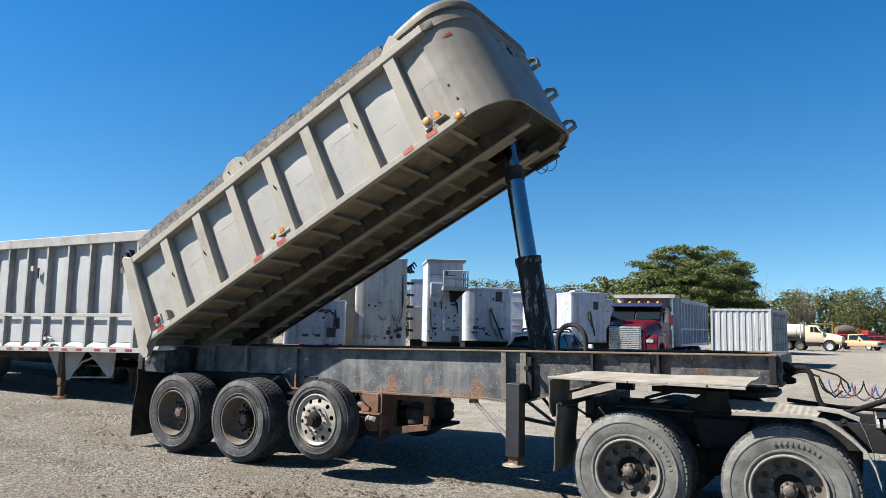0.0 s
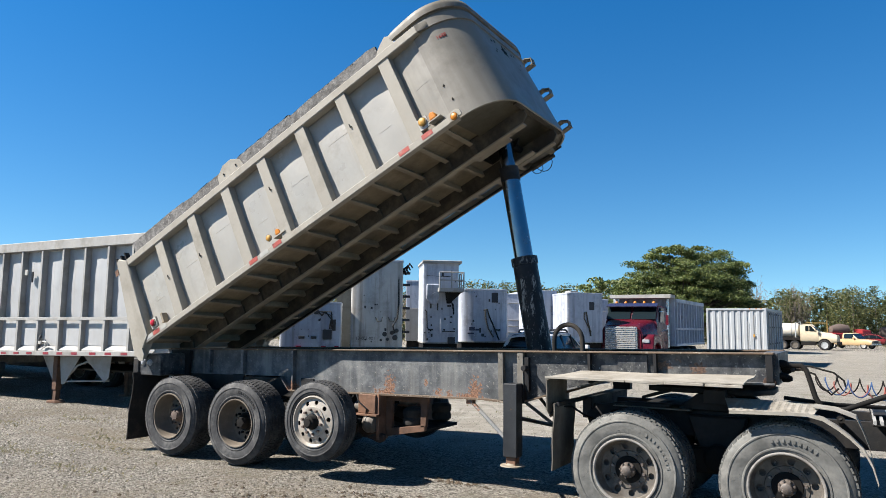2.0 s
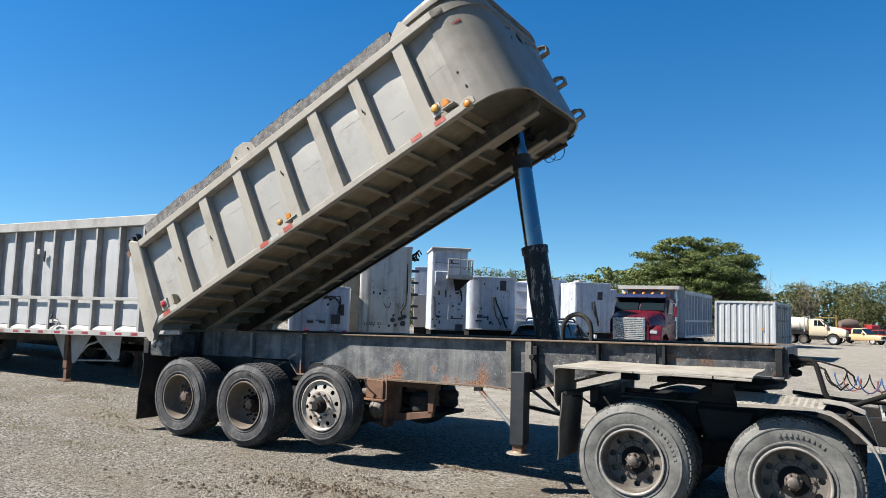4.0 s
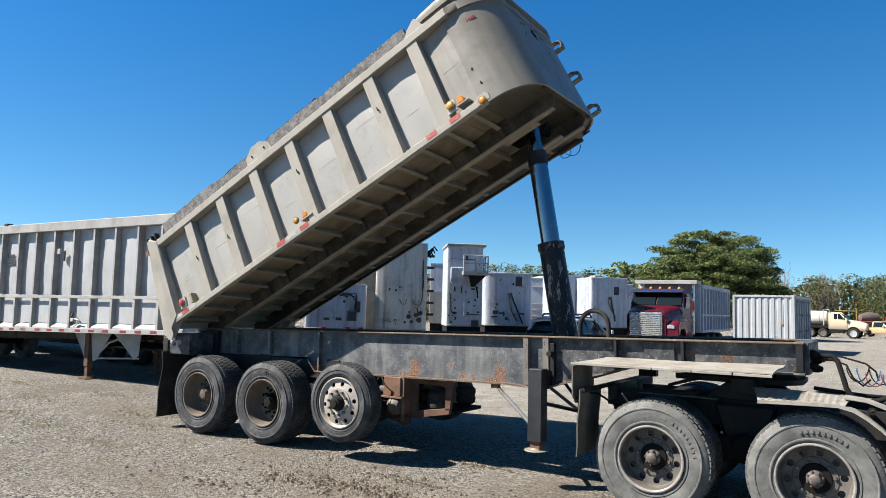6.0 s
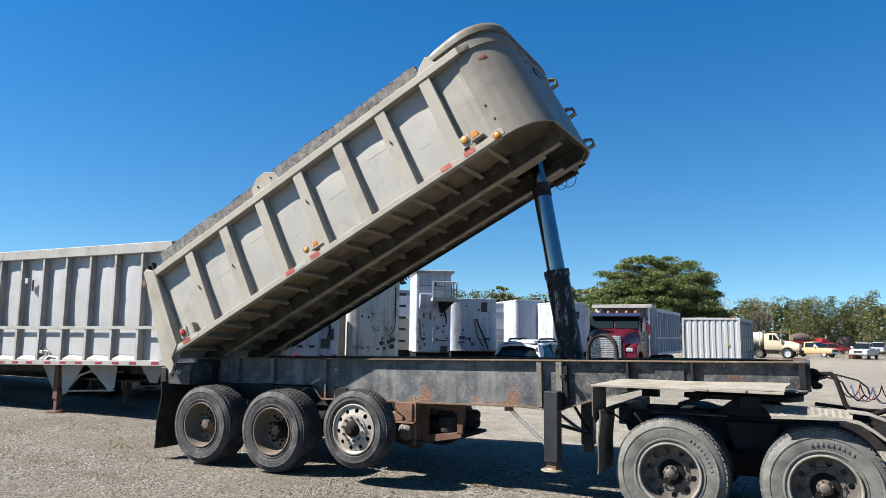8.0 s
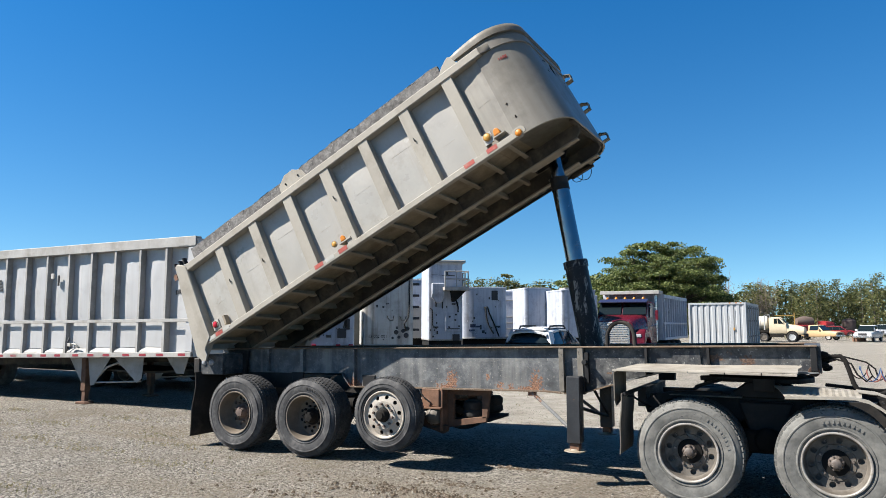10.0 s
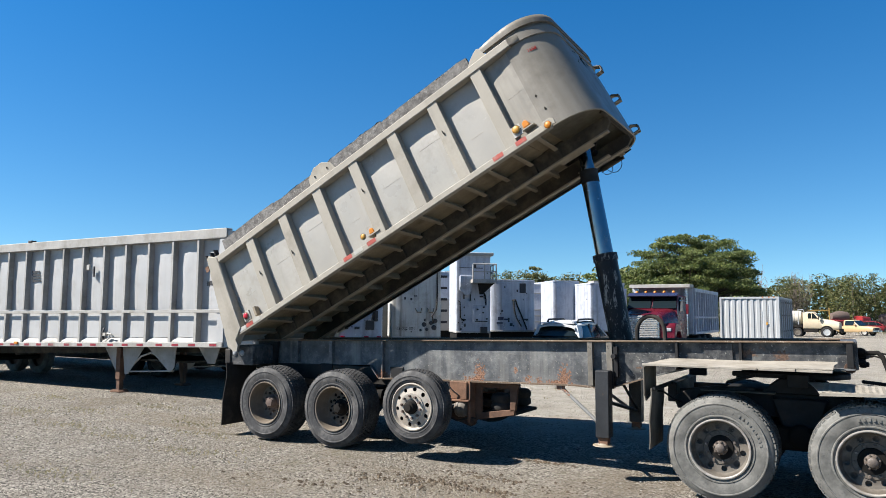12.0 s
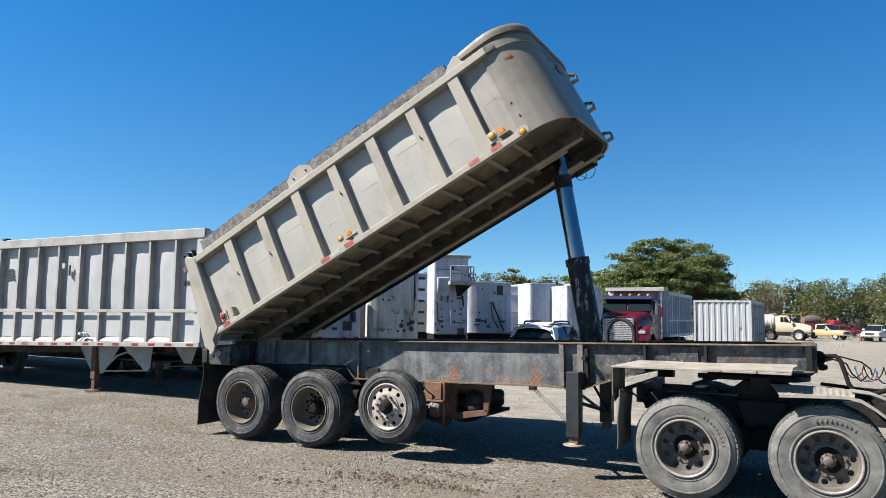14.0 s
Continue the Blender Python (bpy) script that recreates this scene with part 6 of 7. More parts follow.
# grey pillar between the units; the dark box beside it stands in for shade
cab_ = thing("shaded_gap_box", "dark box for a shaded gap, with a pale corner post", "cabinet", yard(-1.62, 22.6))
part("body", Geo().box(-0.62, 0.02, 0, 1.2, 0, 2.95), M_GAP_SHADE, cab_, "", None, 0.01)
part("corner_post", Geo().box(0.024, 0.15, -0.02, 0.2, 0, 2.95), M_GREY, cab_, "pale corner post", None, 0.01)
# round-nosed unit with numbers and ladder rungs
b = equipment_trailer("equipment_trailer", "white round-nosed trailer with dark valves and a marked front", -1.46, -0.04, 20.2, 1.13, 3.55, 2.3, 0.16, M_OLDWHITE, 7)
part("seam", Geo().box(-0.36, -0.345, 0.02, 0.06, 1.15, 3.5), M_GREY, b)
part("seam", Geo().box(0.18, 0.195, 0.02, 0.06, 2.15, 3.5), M_GREY, b)
for k in range(6):
    z = 1.55 + 0.33 * k
    part("door_hinge", Geo().box(0.66, 0.93, 0.40, 0.48, z, z + 0.07), M_BARS, b, "dark door hinge", None, 0.006)
front_box(b, "door_panel", 0.02, 0.62, 1.75, 2.55, 0.12, M_WHITE, 0.04)
for x, z, r in ((0.22, 1.52, 0.09), (0.42, 1.56, 0.07), (0.50, 1.43, 0.08), (0.30, 1.38, 0.06), (0.55, 1.62, 0.06), (0.12, 1.36, 0.05)):
    part("valve", Geo().lathe([(0.0, -0.10), (r * 0.6, -0.1), (r, -0.06), (r, 0.1)], 14, (x, 0.09, z)), M_BARS, b)
part("hose", Geo().tube([(0.50, 0.0, 1.55), (0.44, -0.1, 1.75), (0.56, -0.1, 1.95), (0.60, 0.02, 2.4), (0.58, 0.06, 3.2)], 0.022, 8), M_RUBBER, b, "black hose")
part("hose", Geo().tube([(-0.04, 0.0, 1.98), (0.02, -0.06, 1.86), (0.12, -0.06, 1.86), (0.15, 0.0, 1.98)], 0.012, 6), M_RUBBER, b)
part("hose", Geo().tube([(0.32, 0.0, 1.98), (0.36, -0.06, 1.86), (0.46, -0.06, 1.86), (0.5, 0.0, 1.98)], 0.012, 6), M_RUBBER, b)
for k in range(4):
    part("pipe", Geo().tube([(0.50 + 0.07 * k, 0.22, 3.05 + 0.06 * k), (0.58 + 0.07 * k, 0.12, 3.28), (0.74 + 0.05 * k, 0.16, 3.34 + 0.05 * k), (0.80 + 0.06 * k, 0.3, 3.18 + 0.07 * k)], 0.022, 7), M_DARK, b, "dark pipe")


lettering("13-002-001", 0.115, b, pose(-0.30, 0.005, 1.40, 90, 0, -3), M_BARS)
# plain box behind
c = equipment_trailer("equipment_trailer", "pale box trailer behind the white ones", -0.35, 0.9, 27.0, 1.2, 3.42, 3.0, 0.02, M_WHITE)
front_box(c, "lower_panel", -0.62, 0.62, 1.2, 2.4, 0.0, M_GREY, 0.02)
# tall unit with a service platform
t = equipment_trailer("equipment_trailer", "tall white trailer with a railed service platform and roof slab", 0.42, 1.54, 22.8, 1.22, 3.70, 1.7, 0.06, M_WHITE, 7)
part("roof_slab", Geo().box(-0.60, 0.64, -0.12, 1.7, 3.70, 3.80), M_ALU2, t, "grey roof slab", None, 0.02)
front_box(t, "hatch", -0.02, 0.50, 1.50, 2.10, 0.10, M_WHITE, 0.12, 0.01)
for x, z in ((0.10, 1.95), (0.28, 1.85), (0.40, 1.65), (0.08, 1.62), (0.3, 2.02)):
    front_box(t, "latch", x, x + 0.06, z, z + 0.05, 0.0, M_BARS, 0.05, 0.004)
front_box(t, "hatch_bar", 0.05, 0.45, 1.58, 1.61, 0.0, M_BARS, 0.06, 0.003)
front_box(t, "skirt_notch", 0.22, 0.45, 1.22, 1.42, 0.05, M_BARS, 0.1, 0.004)
part("side_hood", Geo().prism([(-0.46, 3.05), (-0.06, 3.05), (-0.06, 2.62), (-0.16, 2.42), (-0.30, 2.42), (-0.46, 2.6)], "xz", -0.16, 0.1), M_WHITE, t, "", None, 0.02)
part("platform", Geo().box(-0.12, 0.66, -0.55, 0.4, 2.80, 2.92), M_ALU2, t, "pale platform", None, 0.01)
part("platform_brace", Geo().prism([(0.10, 2.80), (0.62, 2.80), (0.25, 2.45), (0.15, 2.45)], "xz", -0.3, -0.24), M_DARK, t, "", None, 0.004)
for x, y in ((-0.10, -0.53), (0.27, -0.53), (0.64, -0.53), (0.64, 0.0), (0.64, 0.38)):
    part("rail_post", Geo().cyl((x, y, 2.9), (x, y, 3.40), 0.022, 0.022, 8), M_ALU2, t)
for z in (3.40, 3.16):
    part("hand_rail", Geo().tube([(-0.10, -0.53, z), (0.64, -0.53, z), (0.64, 0.38, z)], 0.02, 8), M_ALU2, t)
part("conduit", Geo().tube([(-0.5, 0.12, 3.3), (-0.45, 0.02, 3.32), (0.3, -0.0, 3.3)], 0.015, 6), M_BARS, t)
# round-nosed low tank
e = equipment_trailer("equipment_trailer", "white round-nosed tank trailer with a small black vent and hanging hoses", 1.66, 3.30, 25.0, 1.22, 3.02, 2.6, 0.28, M_WHITE, 9)
part("vent", Geo().box(0.23, 0.45, -0.03, 0.2, 2.58, 2.92), M_BARS, e, "black square vent", None, 0.01)
part("hose", Geo().tube([(-0.05, -0.02, 2.32), (0.0, -0.06, 2.3), (0.02, -0.05, 2.0), (0.1, -0.05, 1.7), (0.28, -0.05, 1.4)], 0.025, 8), M_RUBBER, e, "black hanging hose")
part("hose", Geo().tube([(-0.05, -0.02, 2.32), (0.06, -0.07, 2.34), (0.14, -0.05, 2.1), (0.3, -0.05, 1.75), (0.5, 0.02, 1.3)], 0.025, 8), M_RUBBER, e, "black hanging hose")
for x, z, w, h in ((-0.55, 1.62, 0.2, 0.12), (-0.34, 1.62, 0.14, 0.06), (-0.6, 1.5, 0.22, 0.05), (-0.2, 1.55, 0.06, 0.16), (-0.13, 1.42, 0.1, 0.1), (0.36, 1.62, 0.18, 0.06), (-0.02, 1.4, 0.05, 0.05)):
    part("marking_bar", Geo().box(x, x + w, 0.28 * (1 - (1 - min(abs(x), abs(x + w)) ** 2 / 0.69) ** 0.22) - 0.004, 0.4, z, z + h), M_NAVY if x < -0.3 else M_BARS, e)
part("skirt", Geo().box(-0.7, 0.7, 0.3, 1.5, 0.95, 1.22), M_DARK, e)
for k in range(9):
    part("hinge", Geo().box(0.78, 0.86, 0.34, 0.50, 1.36 + 0.19 * k, 1.41 + 0.19 * k), M_BARS, e)
for x, z, w, h in ((-0.34, 2.30, 0.05, 0.34), (-0.12, 2.24, 0.04, 0.22), (0.20, 2.36, 0.12, 0.05), (0.36, 2.30, 0.05, 0.16), (-0.40, 1.62, 0.16, 0.05), (-0.30, 1.42, 0.05, 0.10), (0.02, 3.30, 0.06, 0.12)):
    front_box(t, "fitting", x, x + w, z, z + h, 0.0, M_BARS, 0.03, 0.004)
part("conduit", Geo().tube([(-0.50, -0.02, 2.25), (-0.44, -0.04, 2.20), (-0.42, -0.04, 1.70), (-0.30, -0.03, 1.60)], 0.016, 6), M_DARK, t)
part("conduit", Geo().tube([(0.30, -0.03, 2.78), (0.32, -0.05, 2.55), (0.40, -0.04, 2.30), (0.40, -0.03, 2.12)], 0.02, 6), M_DARK, t)
rv = random.Random(31)
for ob_, w_, z_ in ((t, 0.5, 3.5), (e, 0.5, 2.9), (b, 0.45, 2.6), (a, 0.6, 2.4)):
    for k in range(9):
        x_, q_, r_ = rv.uniform(-w_, w_), rv.uniform(1.3, z_), rv.uniform(0.012, 0.03)
        dep = (0.28 if ob_ is e else 0.16) * (1 - (1 - (x_ / 0.83) ** 2) ** 0.22) if ob_ in (e, b) else 0.0
        part("fitting", Geo().box(x_ - r_, x_ + r_, dep - 0.006, dep + 0.1, q_ - r_, q_ + r_ * rv.uniform(0.6, 2.0)), M_BARS, ob_)
# three more noses further off
f = equipment_trailer("equipment_trailer", "white flat-fronted box trailer", 3.62, 4.55, 30.0, 1.2, 3.10, 3.0, 0.02, M_WHITE)
for z in (1.5, 1.75, 2.0, 2.7):
    front_box(f, "louvre", -0.38, 0.1, z, z + 0.05, 0.0, M_GREY, 0.03, 0.004)
gq = equipment_trailer("equipment_trailer", "white round-nosed trailer with a rusty top edge", 4.42, 5.56, 28.6, 1.2, 3.18, 3.0, 0.14, M_WHITE, 11)
front_box(gq, "sign_patch", 0.30, 0.48, 2.35, 2.60, 0.06, M_GREY, 0.06)
front_box(gq, "marking_bar", 0.32, 0.50, 2.24, 2.28, 0.06, M_BARS, 0.06)
hq = equipment_trailer("equipment_trailer", "white round-nosed trailer with a dark window and looped cable", 5.62, 7.05, 27.2, 1.2, 3.04, 3.4, 0.12, M_WHITE, 11)
front_box(hq, "vent", 0.16, 0.36, 2.42, 2.72, 0.02, M_BARS, 0.03)
part("hose", Geo().tube([(-0.70, 0.40, 2.4), (-0.68, 0.34, 2.6), (-0.62, 0.26, 2.55), (-0.60, 0.26, 2.0), (-0.54, 0.2, 1.7)], 0.025, 8), M_RUBBER, hq)
part("hose", Geo().tube([(-0.05, -0.02, 2.3), (0.02, -0.05, 2.35), (0.08, -0.04, 2.0), (0.14, -0.04, 1.75), (0.2, -0.03, 1.45)], 0.028, 8), M_RUBBER, hq)
part("hose", Geo().tube([(-0.05, -0.02, 2.3), (-0.08, -0.08, 2.1), (0.05, -0.08, 1.85), (0.2, -0.06, 1.6)], 0.022, 8), M_RUBBER, hq)
part("roof_unit", Geo().box(-0.5, -0.2, 0.2, 0.8, 3.04, 3.14), M_GREY, hq, "", None, 0.01)
iq = equipment_trailer("equipment_trailer", "white box trailer with an angled cooling unit", 7.1, 8.3, 32.0, 1.2, 3.0, 4.0, 0.05, M_WHITE)
part("cooling_unit", Geo().prism([(-0.5, 3.0), (0.1, 3.0), (0.1, 3.25), (-0.3, 3.22)], "xz", -0.3, 0.6), M_GREY, iq, "", None, 0.02)


# ---- vehicles ----
def road_wheel(parent, x, y, r, w, rim_mat, far=False):
    m = pose(x, y, r, 0, 0, 180 if far else 0)
    wh = part("wheel", Geo().lathe([(0.0, 0.035), (r * 0.25, 0.03), (r * 0.3, 0.05), (r * 0.58, 0.035), (r * 0.62, 0.0), (r * 0.66, 0.0), (r * 0.66, w), (0.0, w)], 24), rim_mat, parent, "", m)
    part("tyre", Geo().lathe([(r * 0.62, 0.01), (r * 0.7, -0.008), (r * 0.9, -0.004), (r, 0.04), (r, w - 0.03), (r * 0.9, w), (r * 0.62, w)], 28), M_CARTYRE, wh)


def loft(sections):
    """A body through cross-sections along x: each is (x, half width low, half width high, z low, z belt, z high)."""
    rings = []
    for x, wl, wh, z0, zb, z1 in sections:
        half = [(0, z0), (wl * 0.9, z0), (wl, z0 + 0.12), (wl, zb), (wh + (wl - wh) * 0.3, zb + (z1 - zb) * 0.72), (wh, z1 - 0.07), (wh * 0.9, z1 - 0.022), (wh * 0.72, z1 - 0.003), (0, z1)]
        ring = [(x, -p, q) for p, q in half] + [(x, p, q) for p, q in half[::-1][1:-1]]
        rings.append(ring)
    g = Geo()
    n = len(rings[0])
    g.add([p for r in rings for p in r], [(i * n + k, i * n + (k + 1) % n, (i + 1) * n + (k + 1) % n, (i + 1) * n + k) for i in range(len(rings) - 1) for k in range(n)] + [tuple(range(n))[::-1], tuple(range((len(rings) - 1) * n, len(rings) * n))])
    return g


def car(name, label, category, m, mat, kind, rim_mat=None):
    """x forward. kind: wagon or pickup."""
    rim_mat = rim_mat or M_ALU2
    ob = thing(name, label, category, m)
    if kind == "wagon":
        L = 2.25
        low = [(-L, 0.80, 0.80, 0.45, 0.8, 0.95), (-L + 0.12, 0.88, 0.86, 0.32, 0.85, 1.0), (-1.2, 0.91, 0.88, 0.25, 0.9, 1.0), (1.0, 0.91, 0.87, 0.25, 0.9, 0.99), (1.7, 0.89, 0.82, 0.28, 0.8, 0.93), (L, 0.72, 0.68, 0.4, 0.65, 0.72)]
        top = [(-L + 0.10, 0.76, 0.68, 0.96, 1.0, 1.12), (-1.88, 0.84, 0.60, 0.96, 1.0, 1.50), (-1.5, 0.86, 0.60, 0.96, 1.0, 1.57), (-0.8, 0.86, 0.62, 0.96, 1.0, 1.61), (-0.2, 0.86, 0.62, 0.96, 1.0, 1.60), (0.2, 0.85, 0.61, 0.96, 1.0, 1.56), (1.05, 0.82, 0.72, 0.95, 0.98, 1.05)]
        R, xs = 0.35, (-1.35, 1.38)
    else:
        L = 2.75
        low = [(-L, 0.90, 0.90, 0.5, 0.9, 1.08), (-2.0, 0.95, 0.93, 0.42, 0.95, 1.10), (-0.6, 0.95, 0.93, 0.38, 0.95, 1.10), (1.0, 0.95, 0.92, 0.38, 0.95, 1.12), (2.2, 0.94, 0.86, 0.42, 0.9, 1.06), (L, 0.88, 0.80, 0.48, 0.8, 0.95)]
        top = [(-0.65, 0.84, 0.74, 1.05, 1.1, 1.75), (-0.45, 0.86, 0.74, 1.05, 1.1, 1.80), (0.4, 0.86, 0.72, 1.05, 1.1, 1.80), (1.15, 0.86, 0.80, 1.05, 1.1, 1.16)]
        R, xs = 0.39, (-1.75, 1.80)
    part("body", loft(low), mat, ob, "", None, 0.03, 50, 2)
    if kind == "wagon":
        part("greenhouse", loft(top), M_GLASS, ob, "dark window band", None, 0.03, 50, 2)
        spine = [(-2.10, 0.60, 1.475), (-1.90, 0.625, 1.525), (-1.5, 0.635, 1.585), (-0.8, 0.645, 1.625), (-0.2, 0.645, 1.615), (0.2, 0.635, 1.575), (0.42, 0.62, 1.50)]
        rows = [[(x, w * q, z - 0.085 * abs(q) ** 3.5) for q in (-1.06, -0.97, -0.8, -0.4, 0, 0.4, 0.8, 0.97, 1.06)] for x, w, z in spine]
        part("roof", Geo().sheet(rows, 0.05, (0, 0, 1)), mat, ob, "", None, 0, 60)
        for s in (-1, 1):
            for (xa, xb, y0, z0), (xc, xd, y1, z1) in (((-2.14, -1.72, 0.845, 0.97), (-1.98, -1.52, 0.665, 1.47)), ((-0.98, -0.86, 0.868, 0.97), (-0.92, -0.82, 0.70, 1.50)), ((0.02, 0.09, 0.868, 0.97), (-0.05, 0.02, 0.70, 1.50)), ((0.86, 1.02, 0.835, 0.97), (0.20, 0.32, 0.66, 1.45))):
                g = Geo().hexa([(xa, s * y0, z0), (xb, s * y0, z0), (xb, s * (y0 - 0.09), z0), (xa + (0.03 if xa < -2 else 0), s * (y0 - 0.13), z0)], [(xc, s * y1, z1), (xd, s * y1, z1), (xd, s * (y1 - 0.06), z1), (xc, s * (y1 - 0.12), z1)])
                part("pillar", g, M_BARS if -1.2 < xa < 0.5 else mat, ob, "", None, 0.01)
    else:
        part("cabin", loft(top), mat, ob, "", None, 0.03, 50, 2)
    for s in (-1, 1):
        zb, zt = 1.16, 1.70
        wins = ((-0.5, 0.55),)
        for a0, a1 in wins if kind == "pickup" else ():
            yl, yh = 0.872, 0.76
            g = Geo().hexa([(a0, s * yl, zb), (a1 + 0.18, s * yl, zb), (a1, s * yh, zt), (a0 + 0.06, s * yh, zt)], [(a0, s * (yl - 0.05), zb), (a1 + 0.18, s * (yl - 0.05), zb), (a1, s * (yh - 0.05), zt), (a0 + 0.06, s * (yh - 0.05), zt)])
            part("side_window", g, M_GLASS, ob)
        for x in xs:
            road_wheel(ob, x, s * 0.93 * (1 if s < 0 else 1), R, 0.22, rim_mat, s > 0)
        part("mirror", Geo().box(0.72, 0.86, min(s * 0.9, s * 1.06), max(s * 0.9, s * 1.06), 1.02, 1.16) if kind == "wagon" else Geo().box(0.7, 0.85, min(s * 0.9, s * 1.12), max(s * 0.9, s * 1.12), 1.15, 1.36), mat, ob, "", None, 0.02)
        part("headlamp", Geo().box(L - 0.16, L - 0.02, s * 0.62 - 0.16, s * 0.62 + 0.16, 0.66 if kind == "wagon" else 0.74, 0.78 if kind == "wagon" else 0.92), M_CLEAR, ob, "", None, 0.02)
        part("tail_lamp", Geo().box(-L - 0.01, -L + 0.12, s * 0.78 - 0.1, s * 0.78 + 0.1, 0.8, 1.0), M_REDLENS, ob, "", None, 0.02)
        for x in xs if kind == "wagon" else ():
            part("wheel_arch", Geo().lathe([(R + 0.03, -0.02), (R + 0.10, -0.02), (R + 0.10, 0.05), (R + 0.03, 0.05)], 24, (x, s * 0.92 - 0.015, R), "y", True), M_CARTYRE, ob)
    if kind == "wagon":
        for s in (-1, 1):
            part("roof_rail", Geo().tube([(-1.5, s * 0.52, 1.56), (-1.4, s * 0.52, 1.635), (-0.7, s * 0.52, 1.65), (0.0, s * 0.52, 1.645), (0.15, s * 0.52, 1.57)], 0.03, 8), M_BARS, ob, "dark roof rail")
        part("spoiler", Geo().box(-2.02, -1.75, -0.6, 0.6, 1.50, 1.54), mat, ob, "", None, 0.01)
    else:
        g = Geo().hexa([(1.24, -0.76, 1.18), (1.24, 0.76, 1.18), (0.53, 0.68, 1.74), (0.53, -0.68, 1.74)], [(1.1, -0.76, 1.16), (1.1, 0.76, 1.16), (0.4, 0.68, 1.72), (0.4, -0.68, 1.72)])
        part("windscreen", g, M_GLASS, ob)
        part("grille", Geo().box(L - 0.05, L + 0.02, -0.42, 0.42, 0.68, 0.92), M_BARS, ob, "", None, 0.01)
        part("bumper", Geo().box(L - 0.05, L + 0.10, -0.92, 0.92, 0.45, 0.63), M_GRILLE, ob, "", None, 0.02)
        part("cargo_bed", Geo().box(-2.66, -0.72, -0.78, 0.78, 1.085, 1.115), M_DARK, ob)
    return ob


car("parked_car", "silver-white crossover car with dark rear window and roof rails", "car", yard(4.72, 24.9, 0.0, 59.8) @ Matrix.Diagonal((1.0, 1.0, 1.02, 1.0)), M_WCAR, "wagon")

# red dump truck
rt = thing("dump_truck", "dark red conventional truck with a ribbed white dump box", "truck", yard(7.64, 27.18, -0.05, -120) @ Matrix.Scale(1.05, 4))
part("hood", loft([(-1.35, 0.98, 0.86, 0.75, 1.6, 2.06), (-0.6, 0.88, 0.70, 0.75, 1.55, 1.95), (-0.05, 0.74, 0.60, 0.80, 1.5, 1.82)]), M_RED, rt, "dark red hood", None, 0.04, 50, 2)
part("grille", Geo().box(-0.06, 0.02, -0.58, 0.58, 0.62, 1.78), M_GRILLE, rt, "pale slatted grille", None, 0.03)
for k in range(17):
    part("grille_slat", Geo().box(0.02, 0.035, -0.52, 0.52, 0.68 + 0.065 * k, 0.71 + 0.065 * k), M_GREY, rt)
part("cab", loft([(-2.9, 0.98, 0.92, 0.7, 1.7, 2.58), (-1.75, 0.98, 0.90, 0.7, 1.7, 2.60), (-1.30, 0.96, 0.92, 0.7, 1.8, 2.04)]), M_RED, rt, "", None, 0.03, 50, 2)
part("visor", Geo().prism([(-1.36, 2.54), (-1.72, 2.66), (-1.72, 2.60), (-1.38, 2.50)], "xz", -0.93, 0.93), M_NAVY, rt, "dark blue sun visor", None, 0.006)
for s in (-1, 1):
    g = Geo().hexa([(-1.26, s * 0.03, 2.06), (-1.26, s * 0.92, 2.06), (-1.62, s * 0.88, 2.52), (-1.62, s * 0.05, 2.52)], [(-1.44, s * 0.04, 2.04), (-1.44, s * 0.90, 2.04), (-1.78, s * 0.86, 2.44), (-1.78, s * 0.06, 2.44)])
    part("windscreen", g, M_GLASS, rt)
    part("side_window", Geo().prism([(-1.65, 1.95), (-2.4, 1.95), (-2.4, 2.48), (-1.85, 2.48)], "xz", s * 0.985, s * 0.9), M_GLASS, rt)
    part("fender", Geo().prism([(-0.08, 0.95), (-0.10, 1.38), (-0.30, 1.52), (-0.95, 1.50), (-1.3, 1.2), (-1.3, 0.85), (-1.12, 1.08), (-0.92, 1.20), (-0.45, 1.20), (-0.25, 1.0)], "xz", s * 0.62, s * 1.12), M_RED, rt, "", None, 0.03)
    part("headlamp", Geo().box(-0.20, -0.06, s * 0.86 - 0.13, s * 0.86 + 0.13, 1.22, 1.34), M_CLEAR, rt, "", None, 0.02)
    part("mirror", Geo().box(-1.53, -1.48, s * 1.28 - 0.05, s * 1.28 + 0.05, 1.85, 2.22), M_RED, rt, "", None, 0.01)
    part("mirror_arm", Geo().tube([(-1.5, s * 1.0, 2.35), (-1.5, s * 1.28, 2.32), (-1.5, s * 1.28, 1.7), (-1.5, s * 1.0, 1.6)], 0.015, 6), M_GRILLE, rt)
    part("exhaust_stack", Geo().cyl((-3.0, s * 0.95, 1.0), (-3.0, s * 0.95, 2.9), 0.06, 0.06, 12), M_GRILLE, rt)
    road_wheel(rt, -0.70, s * 1.12, 0.50, 0.28, M_GRILLE, s > 0)
    for x in (-5.9, -7.2, -4.7):
        road_wheel(rt, x, s * 1.15, 0.50, 0.5, M_RIM, s > 0)
    part("bumper_end", Geo().box(-0.05, 0.12, s * 0.9 - 0.25, s * 0.9 + 0.25, 0.45, 0.72), M_GRILLE, rt, "", None, 0.02)
part("bumper", Geo().box(0.0, 0.12, -0.7, 0.7, 0.45, 0.72), M_GRILLE, rt, "", None, 0.02)
part("frame", Geo().box(-8.4, -0.2, -0.43, 0.43, 0.65, 0.95), M_DARK, rt)
for k in range(5):
    part("roof_lamp", Geo().ball((-1.95, -0.7 + 0.35 * k, 2.68), 0.07, 8), M_AMBER, rt)
